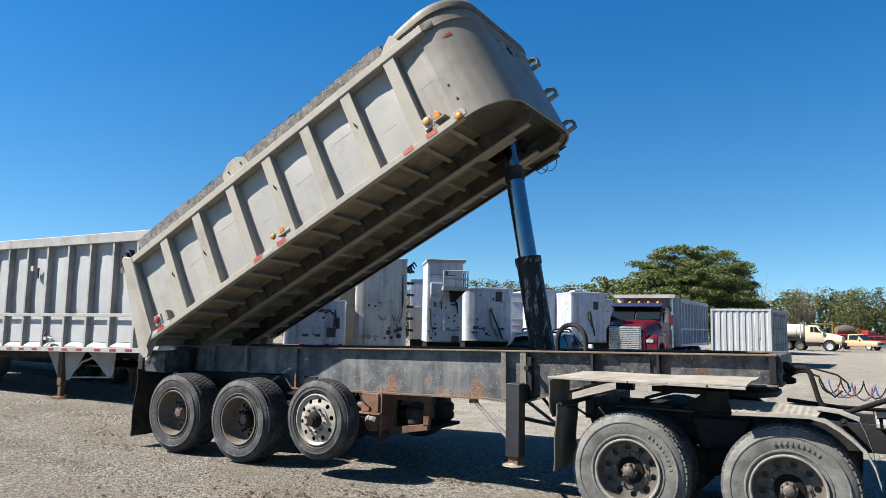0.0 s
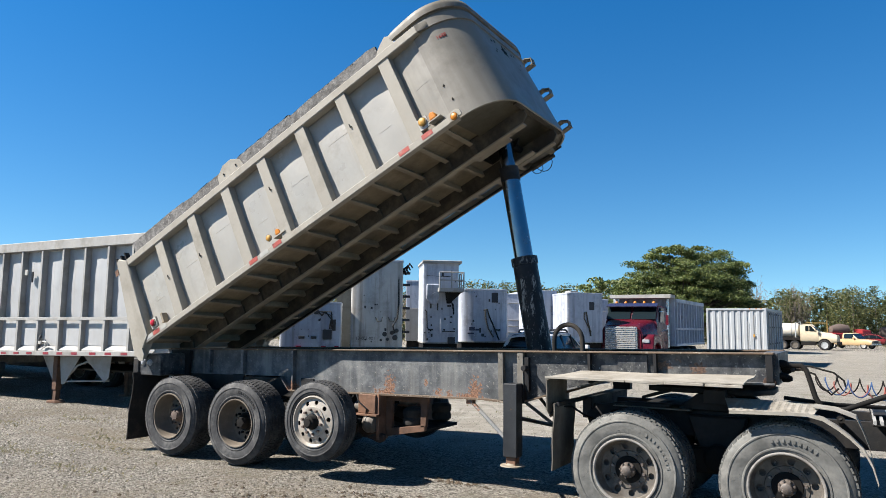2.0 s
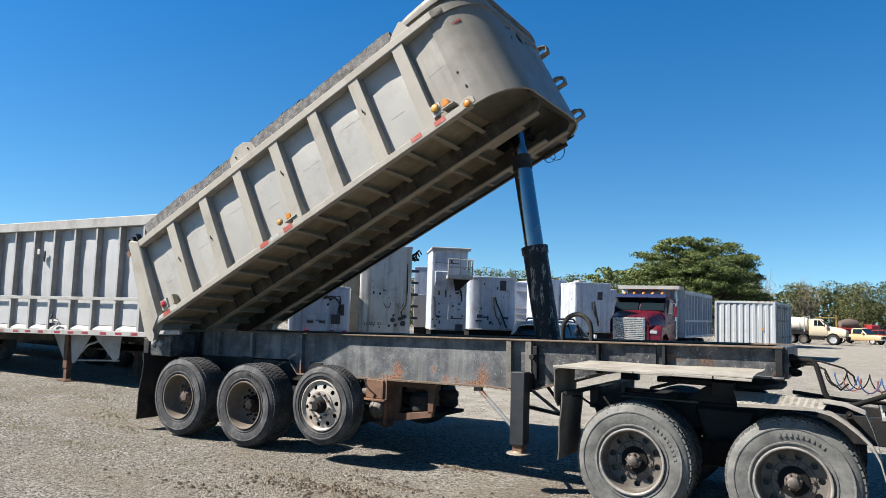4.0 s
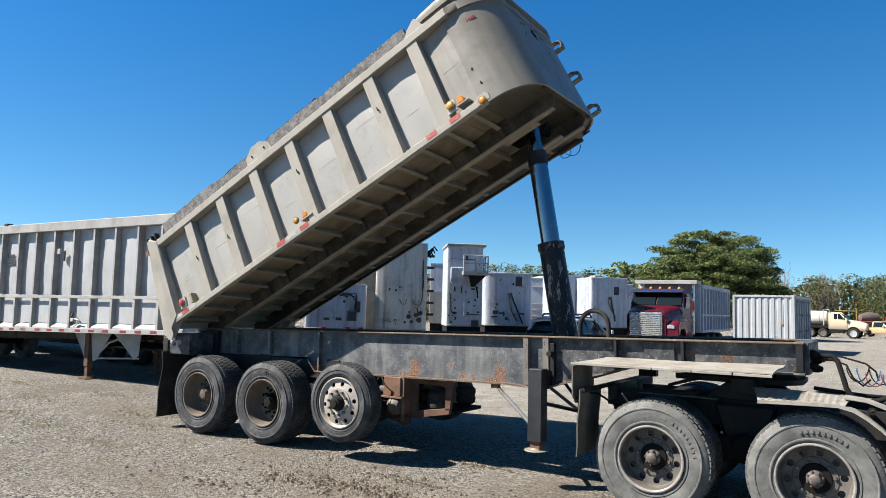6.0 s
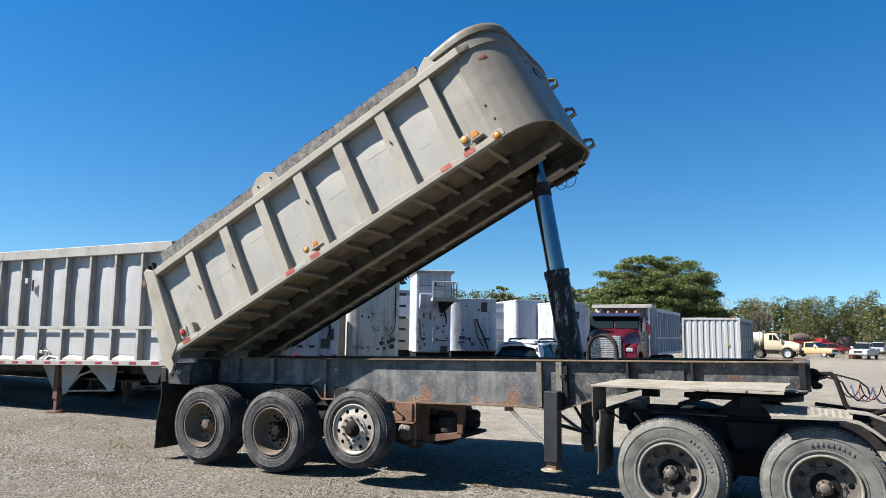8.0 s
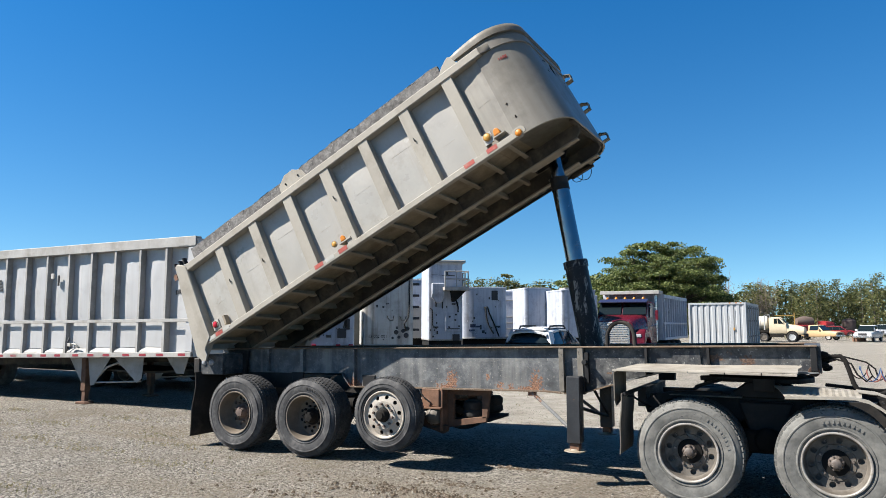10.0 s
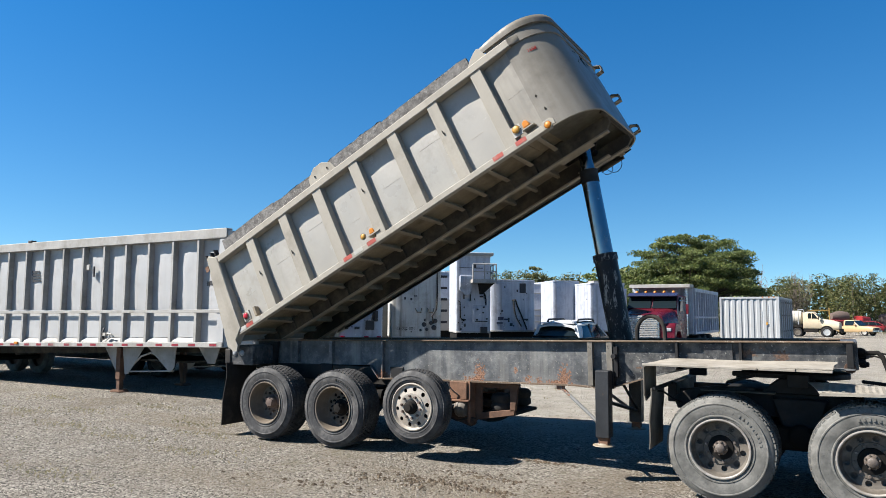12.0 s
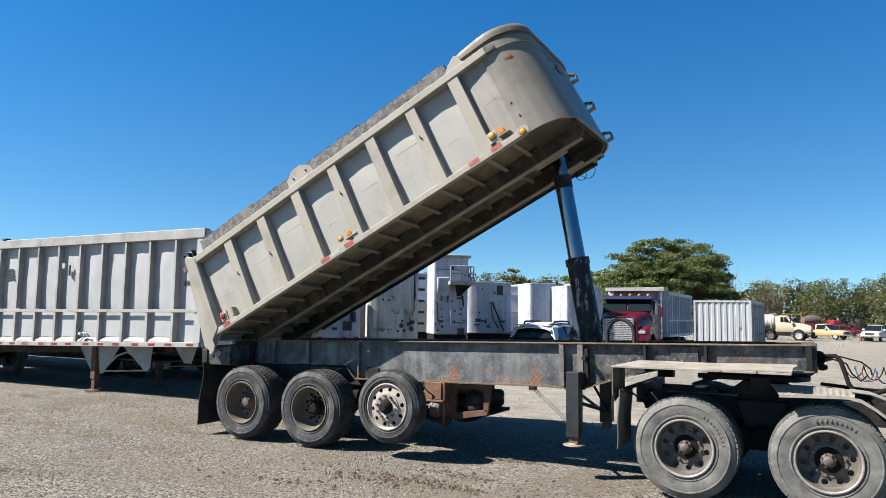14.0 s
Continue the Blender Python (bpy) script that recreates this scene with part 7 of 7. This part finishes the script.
box_ = part("dump_box", Geo().box(-8.9, -3.3, -1.15, 1.15, 1.05, 2.86), M_WHITE, rt, "white ribbed dump box", None, 0.01)
part("box_front_lip", Geo().box(-3.36, -2.6, -1.18, 1.18, 2.88, 3.02), M_ALU2, rt, "pale cab guard of the box", None, 0.01)
part("box_headboard", Geo().box(-3.34, -3.25, -1.16, 1.16, 1.1, 2.9), M_WHITE, rt, "", None, 0.006)
for s in (-1, 1):
    part("box_rail", Geo().box(-8.9, -3.3, min(s * 1.15, s * 1.24), max(s * 1.15, s * 1.24), 2.74, 2.88), M_WHITE, box_, "", None, 0.01)
    part("box_rail", Geo().box(-8.9, -3.3, min(s * 1.15, s * 1.24), max(s * 1.15, s * 1.24), 1.05, 1.15), M_WHITE, box_, "", None, 0.01)
    part("box_rail", Geo().box(-8.9, -3.3, min(s * 1.15, s * 1.22), max(s * 1.15, s * 1.22), 1.68, 1.76), M_WHITE, box_, "", None, 0.01)
    for k in range(11):
        x = -3.4 - 0.54 * k
        part("box_rib", Geo().box(x - 0.08, x, min(s * 1.15, s * 1.23), max(s * 1.15, s * 1.23), 1.1, 2.85), M_WHITE, box_, "", None, 0.008)

# shipping container: corrugated end and long side
ct = thing("shipping_container", "pale grey corrugated steel shipping container", "container", yard(16.56, 34.95, -0.06, 148.3))


def corrugated(a, b, z0, z1, n, put):
    """A wall of trapezoid waves between two ends."""
    pts = []
    for i in range(n):
        for q, d in ((0.0, 0.0), (0.25, 0.0), (0.4, 0.035), (0.65, 0.035), (0.8, 0.0)):
            pts.append((a + (b - a) * (i + q) / n, d))
    pts.append((b, 0.0))
    return Geo().sheet([[put(p, d, z) for p, d in pts] for z in (z0, z1)])


CW, CL, CH_ = 2.78, 6.06, 2.86
part("end_wall", corrugated(0.08, CW - 0.08, 0.12, CH_ - 0.08, 9, lambda p, d, z: (p, -0.03 - d, z)), M_CONT, ct, "", None, 0, 20)
part("side_wall", corrugated(0.08, CL - 0.08, 0.12, CH_ - 0.08, 22, lambda p, d, z: (0.03 + d, -p, z)), M_CONT, ct, "", None, 0, 20)
part("side_wall", corrugated(0.08, CL - 0.08, 0.12, CH_ - 0.08, 22, lambda p, d, z: (CW - 0.03 - d, -p, z)), M_CONT, ct, "", None, 0, 20)
part("rear_wall", Geo().box(0.05, CW - 0.05, -CL + 0.03, -CL + 0.06, 0.1, CH_ - 0.05), M_CONT, ct)
part("roof", Geo().box(0.03, CW - 0.03, -CL + 0.03, -0.03, CH_ - 0.06, CH_ - 0.02), M_CONT, ct)
for x in (0, CW - 0.1):
    for y in (0, -CL + 0.1):
        part("corner_post", Geo().box(x, x + 0.1, y - 0.1, y, 0.0, CH_), M_CONT, ct, "", None, 0.006)
for z in (0.0, CH_ - 0.1):
    part("frame_beam", Geo().box(0.1, CW - 0.1, -0.08, 0.0, z, z + 0.1), M_CONT, ct, "", None, 0.004)
    part("frame_beam", Geo().box(0.0, 0.08, -CL + 0.1, -0.1, z, z + 0.1), M_CONT, ct, "", None, 0.004)
    part("frame_beam", Geo().box(CW - 0.08, CW, -CL + 0.1, -0.1, z, z + 0.1), M_CONT, ct, "", None, 0.004)
for k in range(9):
    part("marking_bar", Geo().box(0.83, 0.87, -0.012, -0.004, 0.75 + 0.17 * k, 0.84 + 0.17 * k), M_GREY, ct)
    part("marking_bar", Geo().box(0.56, 0.59, -0.012, -0.004, 1.65 + 0.10 * k, 1.71 + 0.10 * k), M_GREY, ct)
part("marking_patch", Geo().box(0.54, 0.62, -0.012, -0.004, 1.46, 1.60), M_YELLOW, ct, "small yellow label")
for y in (0.55, 1.35, 2.2, 3.1, 4.0, 4.9):
    part("lock_bar", Geo().cyl((-0.03, -y, 0.15), (-0.03, -y, CH_ - 0.15), 0.025, 0.025, 8), M_GREY, ct, "grey vertical lock bar")
    for z in (0.45, 1.1, 1.9, 2.55):
        part("hinge", Geo().box(-0.05, 0.0, -y - 0.30, -y - 0.22, z, z + 0.08), M_BARS, ct)
for x in (0.2, 0.42, 0.72):
    part("rust_patch", Geo().box(x, x + 0.06, -0.05, 0.003, CH_ - 0.05, CH_ + 0.004), M_ORANGE, ct)

# cream truck with a round tank
wt = thing("tank_truck", "cream medium truck with a white water tank and yellow rack", "truck", yard(40.5, 76.4, -0.30, -36))
part("hood", loft([(0.25, 1.0, 0.86, 0.75, 1.4, 1.92), (1.2, 0.98, 0.8, 0.75, 1.35, 1.80), (2.0, 0.9, 0.68, 0.8, 1.2, 1.55)]), M_CREAM, wt, "", None, 0.05, 50, 2)
part("cab", loft([(-1.45, 1.05, 0.95, 0.85, 1.8, 2.66), (-0.5, 1.05, 0.94, 0.85, 1.8, 2.70), (0.30, 1.02, 0.94, 0.85, 1.75, 1.98)]), M_CREAM, wt, "", None, 0.03, 50, 2)
for s in (-1, 1):
    part("side_window", Geo().prism([(0.02, 1.95), (-0.95, 1.95), (-0.95, 2.52), (-0.42, 2.52)], "xz", s * 1.045, s * 0.93), M_GLASS, wt)
    part("window_post", Geo().box(-0.62, -0.57, min(s * 1.05, s * 0.95), max(s * 1.05, s * 0.95), 1.95, 2.52), M_CREAM, wt)
    road_wheel(wt, 0.81, s * 1.08, 0.52, 0.28, M_CONT, s > 0)
    for x in (-2.0, -3.2):
        road_wheel(wt, x, s * 1.05, 0.48, 0.4, M_RIM, s > 0)
    part("wheel_arch", Geo().lathe([(0.0, -0.02), (0.62, -0.02), (0.62, 0.1), (0.0, 0.1)], 24, (0.81, s * 0.93 - 0.05, 0.60), "y"), M_DARK, wt)
    part("mirror", Geo().box(0.05, 0.12, s * 1.22 - 0.08, s * 1.22 + 0.08, 1.85, 2.3), M_DARK, wt, "", None, 0.01)
    part("headlamp", Geo().box(1.93, 2.02, s * 0.68 - 0.14, s * 0.68 + 0.14, 1.12, 1.30), M_CLEAR, wt, "", None, 0.01)
part("windscreen", Geo().hexa([(0.33, -0.88, 1.98), (0.33, 0.88, 1.98), (-0.40, 0.84, 2.60), (-0.40, -0.84, 2.60)], [(0.23, -0.88, 1.96), (0.23, 0.88, 1.96), (-0.5, 0.84, 2.58), (-0.5, -0.84, 2.58)]), M_GLASS, wt)
part("bumper", Geo().box(1.95, 2.15, -1.05, 1.05, 0.55, 0.9), M_DARK, wt, "", None, 0.02)
part("step_box", Geo().box(-1.4, 0.0, -1.05, -0.7, 0.5, 0.85), M_DARK, wt, "", None, 0.02)
part("frame", Geo().box(-4.4, 1.9, -0.4, 0.4, 0.75, 1.0), M_DARK, wt)
part("tank_deck", Geo().box(-4.3, -1.5, -1.0, 1.0, 1.0, 1.28), M_DARK, wt, "", None, 0.01)
part("tank", Geo().lathe([(0.0, -4.1), (0.5, -4.06), (0.70, -3.9), (0.76, -3.7), (0.76, -1.9), (0.70, -1.7), (0.5, -1.56), (0.0, -1.52)], 28, (0, 0, 2.03), "x"), M_POLY, wt, "white plastic tank")
for x in (-3.5, -2.35):
    part("tank_strap", Geo().lathe([(0.765, x - 0.05), (0.775, x - 0.04), (0.775, x + 0.04), (0.765, x + 0.05)], 28, (0, 0, 2.03), "x"), M_GREY, wt)
part("roll_bar", Geo().tube([(-1.9, -0.95, 1.28), (-1.9, -0.95, 2.9), (-1.4, -0.95, 2.92), (-1.35, -0.95, 2.6)], 0.05, 8), M_CONT, wt)
part("ladder_rack", Geo().box(-0.9, 0.9, -0.90, -0.82, 2.80, 2.88), M_RACK, wt, "dull yellow rack beam", None, 0.01)
part("ladder_rack", Geo().box(-0.9, 0.9, 0.82, 0.90, 2.80, 2.88), M_RACK, wt, "", None, 0.01)
part("rack_post", Geo().box(0.80, 0.9, 0.84, 0.92, 1.75, 3.15), M_RACK, wt, "", None, 0.01)

car("pickup_truck", "tan pickup truck parked on gravel", "pickup", yard(48.6, 84.2, -0.3, -60), M_TAN, "pickup")
car("pickup_truck", "white pickup truck seen from its front", "pickup", yard(50.6, 77.6, -0.3, -135), M_WCAR, "pickup")
car("pickup_truck", "silver pickup truck behind a white one", "pickup", yard(66.2, 98.2, -0.3, -130), M_SILVER, "pickup")
car("parked_car", "red car parked before the trees", "car", yard(62.0, 102.0, -0.3, -20), M_REDCAR, "wagon")
mx = thing("mixer_truck", "red truck with a grey drum behind the pickup", "truck", yard(59.2, 103.0, -0.3, 3))
part("body", loft([(-3.2, 1.1, 1.1, 0.6, 1.3, 1.75), (1.0, 1.1, 1.1, 0.6, 1.3, 1.75)]), M_REDCAR, mx, "", None, 0.03)
part("cab", loft([(1.05, 1.05, 0.95, 0.6, 1.4, 2.3), (2.2, 1.05, 0.95, 0.6, 1.4, 2.2), (2.9, 1.0, 0.9, 0.6, 1.2, 1.4)]), M_REDCAR, mx, "", None, 0.03)
part("windscreen", Geo().prism([(2.25, 1.45), (2.75, 1.45), (2.30, 2.1)], "xz", -0.98, 0.98), M_GLASS, mx)
part("drum", Geo().lathe([(0.0, -3.1), (0.5, -3.0), (0.85, -1.8), (0.7, -0.6), (0.0, -0.3)], 20, (0, 0, 2.2), "x"), M_HUB, mx)
for s in (-1, 1):
    for x in (-2.2, 1.9):
        road_wheel(mx, x, s * 1.05, 0.5, 0.3, M_RIM, s > 0)
tk = thing("storage_tank", "rusty grey round tank among parked cars", "tank", yard(65.3, 104.6, -0.3, 0))
part("shell", Geo().lathe([(0.0, 0.0), (0.9, 0.0), (0.95, 0.1), (0.95, 2.3), (0.7, 2.6), (0.0, 2.7)], 24, (0, 0, 0), "z"), M_HUB, tk)
gs = Geo()
for k in range(16):
    a = rng.uniform(0, 6.28)
    gs.box(rng.uniform(-0.8, 0.6), rng.uniform(0.2, 0.9), rng.uniform(-0.5, 0), rng.uniform(0.1, 0.5), 0, rng.uniform(0.1, 0.8))
solo("scrap_pile", gs, M_SOIL, "low pile of rusty brown scrap on gravel", "scrap", yard(48.9, 76.8, -0.3, 20), bevel=0.02)


# ---- trees ----
def leaf_cloud(g, rng, c, rad, count, size):
    """Small leaf faces strewn through an ellipsoid."""
    vs, fs = [], []
    for _ in range(count):
        d = Vector((rng.gauss(0, 1), rng.gauss(0, 1), rng.gauss(0, 1))).normalized() * rng.random() ** 0.45
        p = Vector((c[0] + d.x * rad[0], c[1] + d.y * rad[1], c[2] + d.z * rad[2]))
        s = size * rng.uniform(0.5, 1.3)
        a = Vector((rng.gauss(0, 1), rng.gauss(0, 1), rng.gauss(0, 0.6))).normalized()
        b = a.orthogonal().normalized()
        b = (b * math.cos(k := rng.uniform(0, 6.28)) + a.cross(b) * math.sin(k)).normalized()
        i = len(vs)
        vs += [p - a * s, p + b * s * 0.5, p + a * s, p - b * s * 0.5]
        fs.append((i, i + 1, i + 2, i + 3))
    g.add(vs, fs)


def tree(label, m, height, spread, seed, clumps, leaves, flat, base, leaf=0.22, mat=None, clump=0.17, dome=3.6, low=0.25, skew=0.0):
    rng = random.Random(seed)
    ob = thing("tree", label, "tree", m)
    g = Geo()
    crown = Geo()
    fork = Vector((0.1, 0, base * 0.55))
    g.tube([(0, 0, -0.3), (0.04, 0.02, base * 0.3), tuple(fork)], spread * 0.045, 10, spread * 0.035)
    for i in range(clumps):
        a = rng.uniform(0, 2 * math.pi)
        r = spread * math.sqrt(rng.random())
        lift = 1 - (r / spread) ** dome
        z = base + (height - base) * lift * rng.uniform(low, 1.0)
        c = Vector((r * math.cos(a) + skew * spread * (z - base) / (height - base), r * math.sin(a), z))
        if i % 3 == 0:
            mid = fork.lerp(c, 0.55) + Vector((0, 0, rng.uniform(0.2, 0.9)))
            g.tube([tuple(fork), tuple(mid), tuple(c)], spread * 0.016, 5, 0.015)
        s = rng.uniform(0.6, 1.15) * spread * clump
        leaf_cloud(crown, rng, c, (s * 1.3, s * 1.3, s * flat), leaves, leaf)
    part("trunk", g, M_BARK, ob)
    me = bpy.data.meshes.new("crown")
    me.from_pydata(crown.v, [], crown.f)
    me.materials.append(mat or M_LEAF)
    part("crown", me, None, ob)
    return ob


tree("broad spreading green tree with layered feathery foliage", yard(21.5, 63.0, -0.3), 9.05, 6.35, 3, 500, 260, 0.42, 2.6, 0.10, None, 0.115, 5.0, 0.30, 0.12)
tree("green tree behind the large one", yard(18.6, 78.0, -0.3), 8.0, 4.4, 8, 90, 90, 0.4, 3.0, 0.2)
tree("small pale green tree behind white trailers", yard(12.2, 92.0, -0.3), 8.3, 3.2, 11, 60, 70, 0.5, 3.4, 0.2, M_LEAF2)

rng = random.Random(21)
thick = Geo()
twig = Geo()
x = -40.0
while x < 130:
    d = 108 + rng.uniform(-6, 10)
    h = rng.uniform(7.4, 9.8) * (0.95 + 0.06 * math.sin(x * 0.21))
    bare = rng.random() < (0.55 if 44 < x < 58 else 0.14)
    w = rng.uniform(1.6, 3.2)
    if bare:
        for k in range(26):
            p = Vector((x + rng.uniform(-0.4, 0.4), d + rng.uniform(-0.5, 0.5), 0.0))
            q = p + Vector((rng.gauss(0, 1.2), rng.gauss(0, 1.0), h * rng.uniform(0.6, 1.1)))
            m2 = p.lerp(q, 0.5) + Vector((rng.gauss(0, 0.25), 0, 0))
            twig.tube([p, m2, q], 0.06, 3, 0.015)
            for _ in range(5):
                o = m2.lerp(q, rng.random())
                twig.tube([o, o + Vector((rng.gauss(0, 0.6), rng.gauss(0, 0.4), rng.uniform(0.3, 1.1)))], 0.022, 3, 0.01)
        leaf_cloud(thick, rng, (x, d, 1.6), (w, 1.2, 1.9), 300, 0.2)
        leaf_cloud(thick, rng, (x, d, h * 0.6), (w * 0.8, 1.2, h * 0.35), 220, 0.16)
    else:
        for k in range(9):
            z = h * (k + 0.5) / 9
            ww = w * (1.15 - 0.6 * (k / 9) ** 2)
            leaf_cloud(thick, rng, (x + rng.uniform(-0.7, 0.7), d + rng.uniform(-0.7, 0.7), z), (ww, 1.2, h / 11), 170, 0.17)
        twig.tube([(x, d, 0), (x + rng.uniform(-0.4, 0.4), d, h * 0.85)], 0.12, 5, 0.03)
    x += rng.uniform(0.85, 1.5)
x = -42.0
while x < 135:
    h = 7.2 + 1.0 * math.sin(x * 0.33) + rng.uniform(-0.6, 0.6)
    for k in range(6):
        leaf_cloud(thick, rng, (x + rng.uniform(-1, 1), 122 + rng.uniform(-2, 2), h * (k + 0.5) / 6), (2.2, 1.5, h / 8), 46, 0.5)
    x += 1.7
me = bpy.data.meshes.new("thicket")
me.from_pydata(thick.v, [], thick.f)
me.materials.append(M_LEAF2)
ob = new("thicket", me)
ob.matrix_basis = yard(0, 0, -0.35)
tagged(ob, "long dense belt of green and yellowing trees", "trees", kind="stuff")
me = bpy.data.meshes.new("thicket_branches")
me.from_pydata(twig.v, [], twig.f)
me.materials.append(M_TWIG)
ob = new("thicket_branches", me)
ob.matrix_basis = yard(0, 0, -0.35)
tagged(ob, "grey bare branches among the trees", "trees", kind="stuff")

# weeds before the trees and in patches of the yard
rng = random.Random(4)
weeds = Geo()
TUFTS = ((-6.1, -0.65), (-3.1, -2.1), (-1.2, -2.4), (-1.7, -4.05), (-7.0, -1.25), (-3.1, -0.75), (-4.6, -1.9), (-5.3, 0.3), (-2.2, -1.3), (-8.4, 0.2))
for k in range(3700):
    if k >= 2300:
        cx, cy = TUFTS[k % len(TUFTS)]
        p = Vector((rng.gauss(cx, 0.42), rng.gauss(cy, 0.13), 0))
        s = rng.uniform(0.012, 0.045)
    elif k < 1900:
        p = (YARD @ Vector((rng.uniform(-30, 110), rng.uniform(86, 104), 0)))
        s = rng.uniform(0.15, 0.45)
    else:
        p = Vector((rng.gauss(-4.5, 2.5), rng.gauss(-0.5, 1.6), 0)) if k % 2 else Vector((rng.uniform(-9, 3), rng.gauss(6.2, 1.5), 0))
        s = rng.uniform(0.02, 0.06)
    z = ground_z(p.x, p.y)
    for _ in range(3):
        a = rng.uniform(0, 6.28)
        dx, dy = s * math.cos(a), s * math.sin(a)
        i = len(weeds.v)
        weeds.v += [(p.x, p.y, z), (p.x + dx * 0.25 - dy * 0.12, p.y + dy * 0.25 + dx * 0.12, z + s * 0.7), (p.x + dx * 0.6, p.y + dy * 0.6, z + s * rng.uniform(0.7, 1.2))]
        weeds.f.append((i, i + 1, i + 2))
me = bpy.data.meshes.new("weeds")
me.from_pydata(weeds.v, [], weeds.f)
me.materials.append(M_GRASS)
ob = new("weeds", me)
tagged(ob, "sparse dry weeds in the gravel", "weeds", kind="stuff")

# dark clods of earth torn up by wheels, and larger stones
rng = random.Random(17)
cl_v, cl_f, big_v, big_f = [], [], [], []
OCT = [(1, 0, 0), (0, 1, 0), (-1, 0, 0), (0, -1, 0), (0, 0, 1), (0, 0, -0.5)]
OCF = [(0, 1, 4), (1, 2, 4), (2, 3, 4), (3, 0, 4), (1, 0, 5), (2, 1, 5), (3, 2, 5), (0, 3, 5)]


def lump(vs, fs, x, y, s):
    a, i = rng.uniform(0, 3.1), len(vs)
    ca, sa = math.cos(a) * s, math.sin(a) * s
    q = [rng.uniform(0.6, 1.15) for _ in range(6)]
    vs += [(x + (px * ca - py * sa) * w, y + (px * sa + py * ca) * w, ground_z(x, y) + 0.15 * s + pz * s * 0.6 * w) for (px, py, pz), w in zip(OCT, q)]
    fs += [tuple(j + i for j in t3) for t3 in OCF]


for cx, cy, lx, ly, n in ((2.6, -1.5, 0.30, 0.06, 90), (2.28, -2.04, 0.30, 0.07, 110), (2.92, -2.03, 0.12, 0.06, 80), (2.75, -0.28, 0.22, 0.06, 80), (1.84, -2.29, 0.30, 0.08, 60), (1.2, -2.85, 0.4, 0.12, 60), (2.4, -1.9, 0.9, 0.4, 160), (3.6, -1.4, 0.5, 0.2, 50)):
    for _ in range(n):
        lump(cl_v, cl_f, rng.gauss(cx, lx), rng.gauss(cy, ly), 0.010 + 0.03 * rng.random() ** 2)
for _ in range(5200):
    lump(big_v, big_f, rng.uniform(-9, 8), rng.uniform(-5.4, 2.5), 0.013 + 0.014 * rng.random() ** 3)
for nm, vs, fs, mt, lb, ct_ in (("earth_clods", cl_v, cl_f, M_CLOD, "dark brown clods of torn-up earth", "earth"), ("larger_stones", big_v, big_f, M_STONE2, "larger pale and dark stones in the gravel", "gravel")):
    me = bpy.data.meshes.new(nm)
    me.from_pydata(vs, [], fs)
    me.materials.append(mt)
    tagged(new(nm, me), lb, ct_, kind="stuff")

# loose stones on the near gravel
rng = random.Random(9)
st_v, st_f = [], []
OCT = [(1, 0, 0), (0, 1, 0), (-1, 0, 0), (0, -1, 0), (0, 0, 1), (0, 0, -0.5)]
OCF = [(0, 1, 4), (1, 2, 4), (2, 3, 4), (3, 0, 4), (1, 0, 5), (2, 1, 5), (3, 2, 5), (0, 3, 5)]
for k in range(42000):
    x, y = rng.uniform(-9, 9), rng.uniform(-5.2, 5.5)
    if rng.random() < 0.3:
        x, y = rng.uniform(-4, 8), rng.uniform(-4.6, -1.2)
    s = 0.005 + 0.014 * rng.random() ** 3
    z = ground_z(x, y)
    a = rng.uniform(0, 3.1)
    ca, sa = math.cos(a) * s, math.sin(a) * s
    q = rng.uniform(0.6, 1.0)
    i = len(st_v)
    st_v += [(x + px * ca - py * sa * q, y + px * sa + py * ca * q, z + 0.25 * s + pz * s * 0.7) for px, py, pz in OCT]
    st_f += [tuple(j + i for j in t3) for t3 in OCF]
me = bpy.data.meshes.new("loose_gravel")
me.from_pydata(st_v, [], st_f)
me.materials.append(M_STONE)
ob = new("loose_gravel", me)
tagged(ob, "loose pale limestone gravel", "gravel", kind="stuff")
